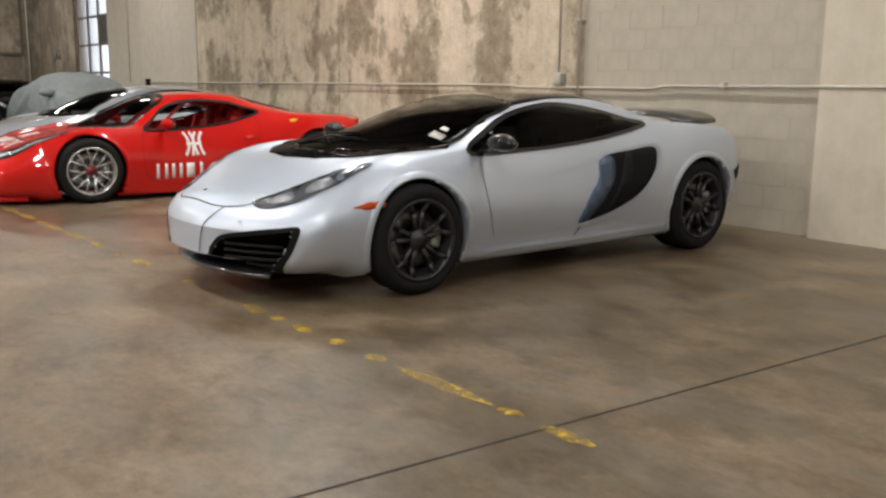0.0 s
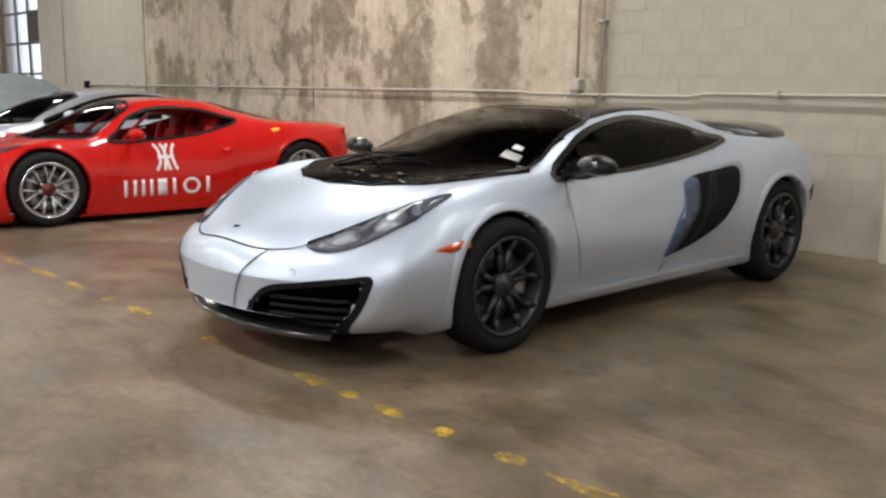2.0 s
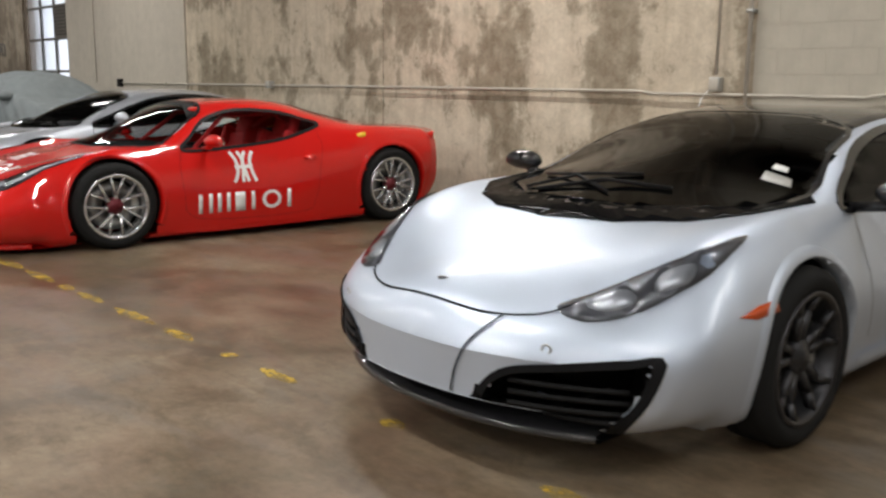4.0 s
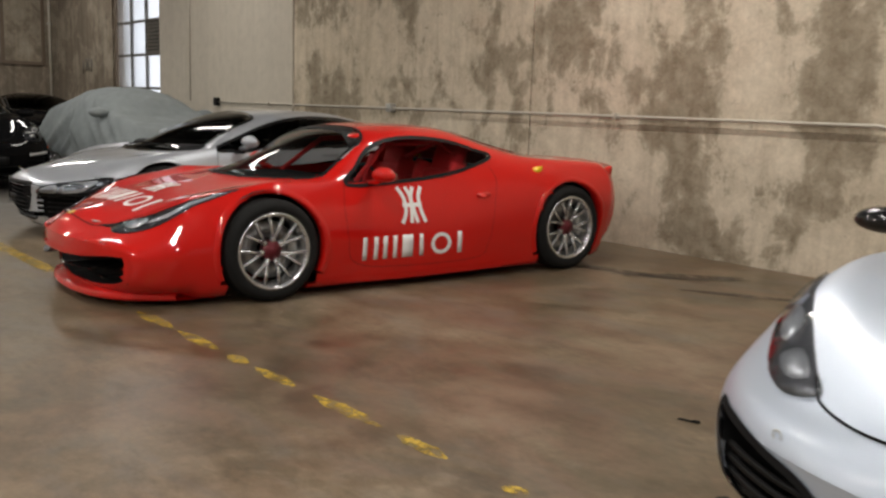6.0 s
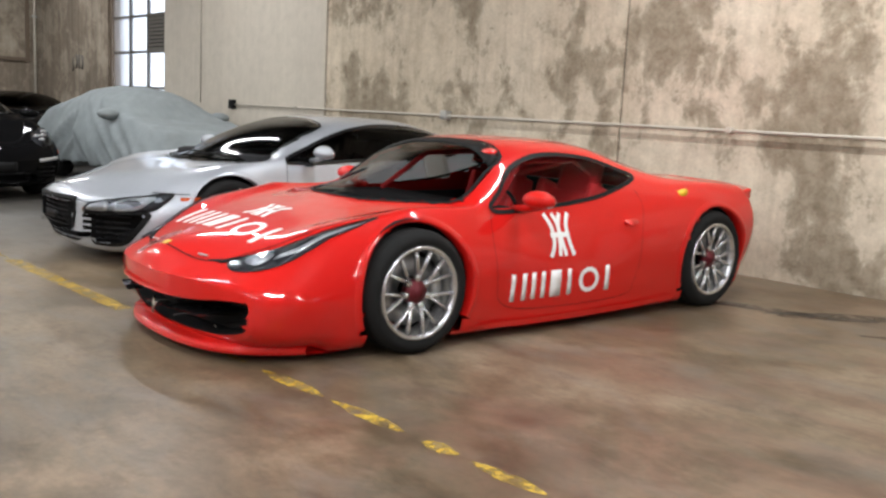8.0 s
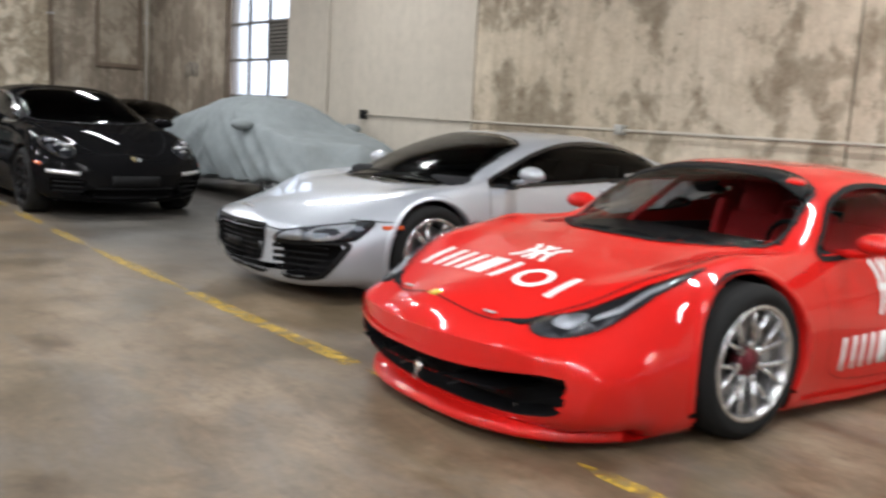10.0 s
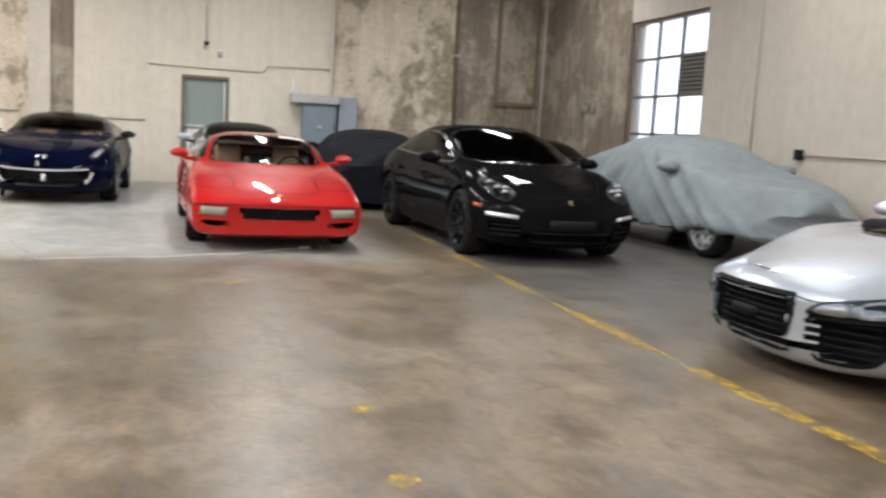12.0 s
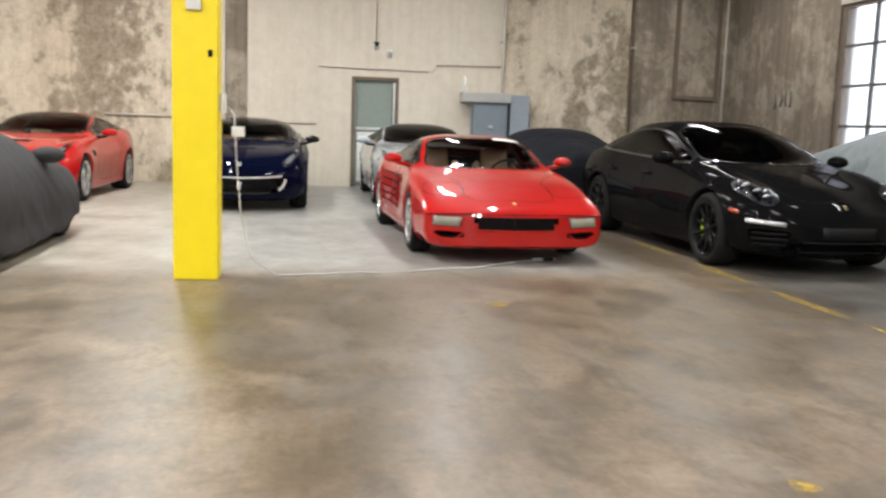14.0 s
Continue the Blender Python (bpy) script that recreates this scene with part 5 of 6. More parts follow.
def small_emblem(x, z, w, h):
    """A thin upright cast badge facing forward."""
    bm = bmesh.new()
    outline = [(0.0, 0.0), (0.45, 0.05), (0.35, 0.3), (0.7, 0.45), (0.95, 0.75), (0.6, 0.8), (0.5, 1.0), (0.25, 0.85), (0.05, 0.6), (0.2, 0.4)]
    f = bm.faces.new([bm.verts.new((x, (u - 0.5) * w, z + v * h)) for u, v in outline])
    e = bmesh.ops.extrude_face_region(bm, geom=[f])
    for v in [g for g in e["geom"] if isinstance(g, bmesh.types.BMVert)]:
        v.co.x += 0.006
    bmesh.ops.recalc_face_normals(bm, faces=bm.faces)
    return bm


def red_race_coupe():
    shape = dict(
        top=[(2.45, 0.47), (2.44, 0.53), (2.35, 0.585), (2.0, 0.67), (1.7, 0.745), (1.38, 0.805), (1.2, 0.855), (0.85, 1.005), (0.5, 1.14), (0.2, 1.195), (-0.1, 1.206), (-0.5, 1.18), (-0.9, 1.09), (-1.3, 1.0), (-1.8, 0.935), (-2.05, 0.92), (-2.125, 0.83)],
        low=[(2.45, 0.3), (2.42, 0.2), (2.3, 0.12), (1.9, 0.1), (-1.7, 0.11), (-2.0, 0.2), (-2.125, 0.42)],
        sill=[(2.45, 0.68), (2.0, 0.76), (1.3, 0.82), (0.0, 0.85), (-1.3, 0.85), (-2.125, 0.7)],
        lower=[(2.45, 0.8, 0.28), (2.0, 0.87, 0.24), (1.325, 0.93, 0.24), (0.7, 0.9, 0.2), (0.0, 0.9, 0.2), (-0.7, 0.91, 0.22), (-1.325, 0.95, 0.3), (-2.125, 0.82, 0.4)],
        waist=[(2.45, 0.82, 0.4), (2.0, 0.9, 0.45), (1.7, 0.92, 0.5), (1.325, 0.955, 0.57), (0.8, 0.925, 0.53), (0.0, 0.9, 0.5), (-0.6, 0.92, 0.58), (-1.325, 0.968, 0.66), (-1.8, 0.945, 0.68), (-2.125, 0.85, 0.64)],
        shoulder=[(2.45, 0.62, 0.47), (2.1, 0.68, 0.595), (1.9, 0.735, 0.69), (1.7, 0.77, 0.778), (1.5, 0.79, 0.812), (1.325, 0.8, 0.82), (1.0, 0.8, 0.81), (0.5, 0.785, 0.81), (0.0, 0.78, 0.83), (-0.5, 0.785, 0.875), (-1.0, 0.81, 0.92), (-1.325, 0.83, 0.93), (-1.8, 0.8, 0.91), (-2.125, 0.74, 0.84)],
        rail=[(2.45, 0.28, 0.47), (2.0, 0.4, 0.66), (1.6, 0.5, 0.752), (1.35, 0.56, 0.788), (1.2, 0.6, 0.803), (0.9, 0.67, 0.815), (0.7, 0.65, 0.935), (0.5, 0.605, 1.065), (0.3, 0.585, 1.122), (0.05, 0.573, 1.145), (-0.3, 0.567, 1.135), (-0.8, 0.57, 1.03), (-1.3, 0.53, 0.95), (-2.125, 0.44, 0.88)],
        sweep=(0.36, 0.2), drop=0.06)
    wind = mirror_half([(1.3, 0), (1.25, 0.3), (1.06, 0.53), (0.82, 0.645), (0.62, 0.61), (0.46, 0.565), (0.36, 0.3), (0.34, 0)])
    side = smooth_path([(0.72, 0.735), (0.62, 0.84), (0.48, 0.965), (0.28, 1.035), (0.04, 1.055), (-0.26, 1.03), (-0.5, 0.965), (-0.63, 0.92), (-0.42, 0.85), (-0.15, 0.79), (0.3, 0.745)], 3)
    rear = mirror_half([(-0.62, 0), (-0.64, 0.42), (-1.2, 0.36), (-1.24, 0)])
    mouths = [mirror_front([(0, 0.315), (0.2, 0.315), (0.45, 0.325), (0.66, 0.345), (0.755, 0.34), (0.765, 0.25), (0.71, 0.165), (0.45, 0.118), (0, 0.108)])]
    c = Car("race_car", "glossy red race coupe with white graphics and silver mesh wheels", (-10.14, 4.98), -92.5, shape, RED, (1.325, -1.325), (0.37, 0.38), (0.335, 0.345),
            [("windscreen", "T", wind), ("side_window", "S", side), ("rear_window", "T", rear)], GLASS_SMOKE, trim=BLACK, interior=(-0.6, 0.66, 0.72, SEATRED), openings=mouths, side_glass=GLASS_OPEN)
    r = c.root
    part("sun_strip", patch(c.bvh, mirror_half([(0.46, 0), (0.48, 0.3), (0.57, 0.585), (0.48, 0.565), (0.38, 0.3), (0.36, 0)]), "T", 1, 0.007), BLACK, r)
    bm = bmesh.new()
    for s in (-1, 1):
        tube(bm, [(0.55, s * 0.6, 0.3), (0.5, s * 0.58, 0.75), (0.2, s * 0.48, 1.0), (-0.3, s * 0.46, 1.02), (-0.55, s * 0.5, 0.85), (-0.6, s * 0.55, 0.3)], 0.02, 8)
    tube(bm, [(-0.3, -0.46, 1.02), (-0.3, 0.46, 1.02)], 0.02, 8)
    tube(bm, [(-0.55, -0.5, 0.8), (-0.3, 0.46, 1.02)], 0.02, 8)
    part("roll_cage", bm, SEATRED, r)
    # doors and panels
    c.line([(0.74, 0.73), (0.78, 0.6), (0.77, 0.4), (0.72, 0.22), (0.4, 0.16), (-0.35, 0.165), (-0.48, 0.28), (-0.54, 0.55), (-0.6, 0.74), (-0.58, 0.84)], "S", 0.003, (1, -1))
    c.line([(0.85, 0.1), (0.2, 0.09), (-0.5, 0.1), (-0.9, 0.12)], "S", 0.03, (1, -1), RED, "sill_blade", 0.018)
    c.panel("door_handle", [(-0.4, 0.65), (-0.5, 0.655), (-0.5, 0.625), (-0.4, 0.62)], "S", RED, (1, -1), 0.015, 2)
    c.panel("shield_badge", [(-0.98, 0.83), (-1.08, 0.845), (-1.06, 0.81), (-1.0, 0.8)], "S", plain("badge_yellow", (0.8, 0.5, 0.02), 0.4), (1, -1), 0.004, 2)
    blocks(c, "S", 0.65, 0.22, -0.93, 0.16, 1)
    emblem(c, "S", 0.31, 0.46, -0.21, 0.25, 1)
    blocks(c, "S", -0.28, 0.22, 0.93, 0.16, -1)
    emblem(c, "S", 0.1, 0.46, 0.21, 0.25, -1)
    blocks(c, "T", -0.5, 2.06, 1.0, -0.19, 1, 1, 1)
    emblem(c, "T", -0.11, 1.82, 0.22, -0.19, 1, 1, 1)
    # nose
    c.line([(1.3, 0.7), (1.6, 0.715), (1.9, 0.66), (2.1, 0.545), (2.24, 0.42), (2.31, 0.2), (2.335, 0), (2.31, -0.2), (2.24, -0.42), (2.1, -0.545), (1.9, -0.66), (1.6, -0.715), (1.3, -0.7)], "T", 0.007)
    lamp = [(1.5, 0.77), (1.72, 0.752), (1.9, 0.7), (2.05, 0.62), (2.16, 0.53), (2.225, 0.52), (2.225, 0.6), (2.13, 0.69), (1.95, 0.76), (1.7, 0.79)]
    c.panel("headlight", lamp, "T", LAMPDARK, (1, -1), 0.003, 4)
    c.panel("led_strip", [(1.58, 0.782), (1.75, 0.776), (1.95, 0.74), (2.06, 0.68), (2.03, 0.68), (1.93, 0.725), (1.74, 0.764)], "T", LAMPLIGHT, (1, -1), 0.006, 0, rim=0.004)
    c.panel("projector", [(2.04, 0.66), (2.1, 0.58), (2.16, 0.58), (2.13, 0.65)], "T", LAMPLIGHT, (1, -1), 0.006, 4, rim=0.004)
    c.panel("headlight_lens", lamp, "T", LENS, (1, -1), 0.011, 4)
    c.panel("lamp_slit", [(2.255, 0.36), (2.2, 0.46), (2.14, 0.53), (2.19, 0.53), (2.235, 0.47)], "T", GAP, (1, -1), 0.003, rim=0.002)
    for s in (1, -1):
        c.line([(s * 0.18, 0.17), (s * 0.22, 0.23), (s * 0.5, 0.23), (s * 0.56, 0.19)], "F", 0.02, (1,), BLACKGLOSS, "inner_vane", 0.012)
        p = c.surf("T", 2.25, s * 0.3)
        part("bonnet_pin", lathe([(0.001, 0.006), (0.028, 0.006), (0.032, 0.0), (0.001, 0.0)], 18, False), METAL_GREY, r).matrix_local = Matrix.Translation(p) @ pose(0, 0, 0, 78, 0, 90)
    c.line([(0.0, 0.318), (0.3, 0.323), (0.6, 0.345), (0.74, 0.342)], "F", 0.02, (1, -1), RED, "grille_lip", 0.012)
    c.panel("nose_badge", [(2.3, 0.025), (2.34, 0.025), (2.34, -0.025), (2.3, -0.025)], "T", plain("badge_gold", (0.75, 0.5, 0.05), 0.4), off=0.004, rim=0.002)
    part("grille_emblem", small_emblem(2.385, 0.145, 0.06, 0.1), CHROME, r)
    bm = bmesh.new()
    last = None
    for y in np.linspace(-0.79, 0.79, 33):
        x = 2.37 - 0.36 * (abs(y) / 0.93) ** 2.4 - 0.16 * (abs(y) / 0.79) ** 8
        vs = [bm.verts.new(p) for p in ((x - 0.3, y, 0.04), (x + 0.02 - 0.1 * (abs(y) / 0.84) ** 6, y, 0.045), (x + 0.035 - 0.1 * (abs(y) / 0.84) ** 6, y, 0.06), (x + 0.02 - 0.1 * (abs(y) / 0.84) ** 6, y, 0.095), (x - 0.3, y, 0.11))]
        if last:
            for k in range(5):
                bm.faces.new((last[k], last[(k + 1) % 5], vs[(k + 1) % 5], vs[k]))
        last = vs
    bmesh.ops.recalc_face_normals(bm, faces=bm.faces)
    part("front_splitter", bm, RED, r)
    # tail
    bm = bmesh.new()
    last = None
    for y in np.linspace(-0.82, 0.82, 33):
        e = (abs(y) / 0.82) ** 3
        x, z = -2.1 + 0.2 * e, 0.845 - 0.03 * (y / 0.82) ** 2
        vs = [bm.verts.new(k) for k in ((x + 0.16, y, z - 0.05), (x + 0.1, y, z - 0.012), (x - 0.02, y, z + 0.02), (x - 0.035, y, z + 0.005), (x - 0.01, y, z - 0.12), (x + 0.12, y, z - 0.16))]
        if last:
            for k in range(6):
                bm.faces.new((last[k], last[(k + 1) % 6], vs[(k + 1) % 6], vs[k]))
        else:
            bm.faces.new(vs)
        last = vs
    bm.faces.new(last)
    bmesh.ops.recalc_face_normals(bm, faces=bm.faces)
    part("ducktail", bm, RED, r)
    c.panel("tail_lamp", [(0.62, 0.7), (0.68, 0.75), (0.74, 0.75), (0.78, 0.7), (0.7, 0.65)], "R", AMBER, (1, -1), 0.006, 3)
    c.panel("windscreen_sticker", [(0.5, 0.44), (0.44, 0.43), (0.43, 0.5), (0.48, 0.52)], "T", RED, off=0.012, smooth=3, rim=0.002)
    c.mirrors(0.52, 0.98, 0.81, (0.08, 0.12, 0.06), RED, RED, 0.14)
    m = [wheel_meshes(0.335, 0.25, 0.25, "mesh", SILVERWHEEL, METAL_GREY), wheel_meshes(0.348, 0.31, 0.255, "mesh", SILVERWHEEL, METAL_GREY)]
    add_wheels(r, m, (1.325, -1.325), (0.945, 0.955), (0.335, 0.348))
    return c


# ---- silver mid-engined coupe ----
def silver_coupe():
    shape = dict(
        top=[(2.39, 0.52), (2.38, 0.585), (2.3, 0.63), (1.95, 0.715), (1.5, 0.795), (1.4, 0.815), (1.2, 0.86), (0.79, 1.035), (0.4, 1.165), (0.05, 1.235), (-0.3, 1.25), (-0.8, 1.232), (-1.2, 1.165), (-1.6, 1.06), (-2.0, 0.97), (-2.15, 0.93), (-2.195, 0.82)],
        low=[(2.39, 0.3), (2.355, 0.18), (2.25, 0.13), (1.8, 0.12), (-1.8, 0.13), (-2.1, 0.22), (-2.195, 0.4)],
        sill=[(2.39, 0.6), (1.9, 0.78), (1.3, 0.82), (0.0, 0.84), (-1.3, 0.84), (-2.195, 0.72)],
        lower=[(2.39, 0.78, 0.3), (1.9, 0.88, 0.28), (1.325, 0.92, 0.28), (0.6, 0.87, 0.24), (-0.6, 0.88, 0.24), (-1.325, 0.94, 0.3), (-2.195, 0.84, 0.4)],
        waist=[(2.39, 0.74, 0.46), (1.9, 0.885, 0.52), (1.325, 0.945, 0.6), (0.8, 0.905, 0.56), (0.0, 0.89, 0.56), (-0.7, 0.92, 0.62), (-1.325, 0.952, 0.68), (-2.195, 0.86, 0.64)],
        shoulder=[(2.39, 0.6, 0.55), (2.0, 0.7, 0.615), (1.75, 0.765, 0.675), (1.55, 0.8, 0.755), (1.325, 0.83, 0.815), (0.9, 0.82, 0.85), (0.4, 0.8, 0.87), (-0.3, 0.8, 0.9), (-0.9, 0.82, 0.94), (-1.325, 0.84, 0.95), (-1.8, 0.82, 0.92), (-2.195, 0.76, 0.84)],
        rail=[(2.39, 0.32, 0.57), (1.9, 0.42, 0.7), (1.5, 0.5, 0.79), (1.3, 0.58, 0.81), (0.99, 0.68, 0.835), (0.66, 0.657, 0.99), (0.3, 0.615, 1.12), (-0.05, 0.59, 1.185), (-0.6, 0.58, 1.19), (-1.1, 0.575, 1.115), (-1.6, 0.53, 1.0), (-2.195, 0.46, 0.89)],
        sweep=(0.46, 0.22), drop=0.04)
    wind = mirror_half([(1.34, 0), (1.29, 0.3), (1.14, 0.53), (0.91, 0.67), (0.63, 0.628), (0.28, 0.565), (0.22, 0.3), (0.2, 0)])
    side = smooth_path([(0.77, 0.805), (0.5, 0.94), (0.22, 1.04), (-0.05, 1.105), (-0.4, 1.135), (-0.78, 1.115), (-1.06, 1.04), (-1.12, 0.9), (-0.6, 0.855), (0.0, 0.825)], 3)
    grille = mirror_front([(0, 0.505), (0.3, 0.505), (0.36, 0.485), (0.345, 0.32), (0.27, 0.185), (0, 0.18)])
    mouths = [grille, [(0.46, 0.39), (0.48, 0.412), (0.62, 0.418), (0.81, 0.43), (0.83, 0.38), (0.78, 0.26), (0.7, 0.19), (0.5, 0.172), (0.45, 0.2)]]
    c = Car("sports_car", "metallic silver mid-engined coupe with tinted windows", (-12.99, 5.38), -90, shape, SILVER, (1.325, -1.325), (0.375, 0.378), (0.34, 0.345),
            [("windscreen", "T", wind), ("side_window", "S", side)], GLASS_DARK, interior=(-0.65, 0.72, 0.84, TUB), openings=mouths, edge=BLACK)
    r = c.root
    c.panel("side_blade", [(-0.72, 0.9), (-0.98, 0.93), (-0.98, 0.5), (-0.86, 0.28), (-0.66, 0.28), (-0.7, 0.6)], "S", METAL_GREY, (1, -1), 0.008)
    c.line([(0.76, 0.86), (0.8, 0.6), (0.74, 0.28), (0.3, 0.24), (-0.5, 0.25), (-0.68, 0.4), (-0.7, 0.9)], "S", 0.006, (1, -1))
    c.panel("door_handle", [(-0.4, 0.78), (-0.56, 0.785), (-0.56, 0.755), (-0.4, 0.75)], "S", SILVER, (1, -1), 0.014, 2)
    # grille, intakes with vanes, lamps
    slats(c, -0.28, 0.28, 0.2, 0.49, 8, BLACK, 0.005, (1,), -0.03)
    c.line([(a, b) for a, b in grille] + [grille[0]], "F", 0.016, (1,), BLACK, "grille_frame", 0.012)
    c.panel("number_plate", [(-0.12, 0.33), (0.12, 0.33), (0.12, 0.39), (-0.12, 0.39)], "F", BLACK, off=0.006, rim=0.004)
    slats(c, 0.5, 0.74, 0.2, 0.41, 5, BLACK, 0.007, (1, -1), -0.05)
    for k in range(4):
        z = 0.225 + 0.045 * k
        c.line([(0.41, z), (0.46, z + 0.004), (0.52, z + 0.006)], "F", 0.014, (1, -1), SILVER, "intake_vane", 0.012)
    lamp = [(0.44, 0.42), (0.49, 0.482), (0.6, 0.507), (0.72, 0.54), (0.84, 0.572), (0.86, 0.48), (0.82, 0.436), (0.62, 0.424)]
    c.panel("headlight", lamp, "F", LAMPDARK, (1, -1), 0.003, 3)
    c.panel("lamp_reflector", [(0.48, 0.437), (0.51, 0.477), (0.62, 0.5), (0.63, 0.44), (0.56, 0.433)], "F", LAMPLIGHT, (1, -1), 0.007, 3, rim=0.004)
    c.panel("lamp_reflector", [(0.66, 0.445), (0.67, 0.515), (0.79, 0.547), (0.8, 0.49), (0.77, 0.448)], "F", LAMPLIGHT, (1, -1), 0.007, 3, rim=0.004)
    c.panel("headlight_lens", lamp, "F", LENS, (1, -1), 0.012, 3)
    c.panel("side_marker", [(1.6, 0.55), (1.74, 0.545), (1.74, 0.52), (1.6, 0.525)], "S", AMBER, (1, -1), 0.006)
    c.line([(0.37, 0.5), (0.49, 0.49), (0.6, 0.515), (0.72, 0.548), (0.81, 0.573)], "F", 0.006, (1, -1))
    c.line([(1.9, 0.575), (1.8, 0.572), (1.68, 0.57), (1.58, 0.575)], "S", 0.006, (1, -1))
    for k in range(4):
        p = c.surf("T", 2.28, -0.066 + 0.044 * k)
        part("ring_emblem", lathe([(0.026, 0.004), (0.031, 0.0), (0.026, -0.004), (0.022, 0.0)], 18), CHROME, r).matrix_local = Matrix.Translation(p + Vector((0.01, 0, 0.008))) @ pose(0, 0, 0, 60, 0, 90)
    c.wiper((1.2, -0.45), (1.14, 0.1))
    c.wiper((1.24, 0.0), (1.06, 0.52))
    c.panel("paper_sheet", [(1.12, 0.15), (1.0, 0.18), (0.9, 0.5), (1.0, 0.52)], "T", DECAL, off=-0.03, rim=0, label="white paper behind the windscreen")
    bm = bmesh.new()
    add_box(bm, (-0.03, -0.09, -0.03), (0.03, 0.09, 0.03), 0.02)
    part("inner_mirror", bm, BLACK, r).location = (0.22, 0, 1.07)
    c.mirrors(0.52, 1.0, 0.9, (0.08, 0.12, 0.065), SILVER, SILVER, 0.12)
    m = [wheel_meshes(0.34, 0.25, 0.25, "five_twin", SILVERWHEEL, BLACK), wheel_meshes(0.348, 0.3, 0.255, "five_twin", SILVERWHEEL, BLACK)]
    add_wheels(r, m, (1.325, -1.325), (0.925, 0.94), (0.34, 0.348))
    return c


# ---- black four-door saloon ----
def black_saloon():
    shape = dict(
        top=[(2.39, 0.48), (2.37, 0.58), (2.28, 0.66), (2.0, 0.77), (1.6, 0.87), (1.2, 0.95), (1.0, 0.99), (0.7, 1.12), (0.35, 1.28), (0.0, 1.375), (-0.4, 1.418), (-0.9, 1.405), (-1.4, 1.33), (-1.9, 1.18), (-2.3, 1.05), (-2.5, 1.0), (-2.58, 0.88)],
        low=[(2.39, 0.32), (2.36, 0.22), (2.25, 0.16), (1.9, 0.14), (-1.9, 0.16), (-2.4, 0.26), (-2.58, 0.45)],
        sill=[(2.39, 0.6), (2.0, 0.76), (1.4, 0.82), (0.0, 0.83), (-1.4, 0.83), (-2.58, 0.7)],
        lower=[(2.39, 0.76, 0.34), (2.0, 0.88, 0.3), (1.46, 0.92, 0.3), (0.5, 0.88, 0.26), (-0.6, 0.88, 0.26), (-1.46, 0.93, 0.32), (-2.58, 0.8, 0.45)],
        waist=[(2.39, 0.8, 0.5), (2.0, 0.91, 0.56), (1.46, 0.95, 0.62), (0.8, 0.925, 0.6), (0.0, 0.92, 0.6), (-0.8, 0.93, 0.66), (-1.46, 0.965, 0.72), (-2.1, 0.93, 0.74), (-2.58, 0.82, 0.7)],
        shoulder=[(2.39, 0.66, 0.58), (2.15, 0.74, 0.7), (1.8, 0.79, 0.83), (1.46, 0.82, 0.9), (1.0, 0.82, 0.93), (0.4, 0.82, 0.94), (-0.4, 0.82, 0.96), (-1.0, 0.83, 0.99), (-1.46, 0.84, 1.01), (-2.1, 0.79, 1.0), (-2.58, 0.7, 0.9)],
        rail=[(2.39, 0.3, 0.56), (2.0, 0.42, 0.74), (1.6, 0.5, 0.85), (1.2, 0.58, 0.94), (0.95, 0.66, 0.98), (0.6, 0.66, 1.1), (0.2, 0.63, 1.25), (-0.2, 0.61, 1.34), (-0.8, 0.6, 1.345), (-1.4, 0.59, 1.26), (-1.9, 0.56, 1.12), (-2.58, 0.46, 0.93)],
        sweep=(0.4, 0.25))
    wind = mirror_half([(1.06, 0), (1.02, 0.32), (0.92, 0.58), (0.8, 0.68), (0.5, 0.66), (0.1, 0.6), (0.04, 0.3), (0.02, 0)])
    side = smooth_path([(0.78, 0.97), (0.4, 1.14), (0.0, 1.27), (-0.5, 1.315), (-1.0, 1.29), (-1.45, 1.19), (-1.7, 1.08), (-1.3, 1.04), (-0.4, 1.0)], 3)
    mouths = [[(0.5, 0.43), (0.82, 0.44), (0.8, 0.28), (0.52, 0.25)], mirror_front([(0, 0.36), (0.44, 0.36), (0.46, 0.22), (0, 0.2)])]
    c = Car("saloon_car", "glossy black four-door saloon with black wheels and lime calipers", (-19.25, 3.57), 2, shape, BLACKPAINT, (1.46, -1.46), (0.39, 0.39), (0.355, 0.36),
            [("windscreen", "T", wind), ("side_window", "S", side)], GLASS_DARK, interior=(-0.7, 0.75, 0.92, TUB), openings=mouths)
    r = c.root
    c.line([(0.86, 0.92), (0.92, 0.7), (0.84, 0.34), (0.2, 0.3), (-0.16, 0.32), (-0.2, 0.96)], "S", 0.007, (1, -1))
    c.line([(-0.2, 0.96), (-0.16, 0.34), (-0.7, 0.32), (-1.05, 0.5), (-1.15, 0.96)], "S", 0.007, (1, -1))
    for x in (0.0, -0.95):
        c.panel("door_handle", [(x, 0.83), (x - 0.2, 0.835), (x - 0.2, 0.805), (x, 0.8)], "S", BLACKPAINT, (1, -1), 0.014, 2)
    lamp = [(1.74, 0.83), (1.9, 0.83), (2.08, 0.75), (2.16, 0.64), (2.12, 0.56), (1.98, 0.56), (1.84, 0.66), (1.72, 0.76)]
    c.panel("headlight", lamp, "T", LAMPDARK, (1, -1), 0.004, 3)
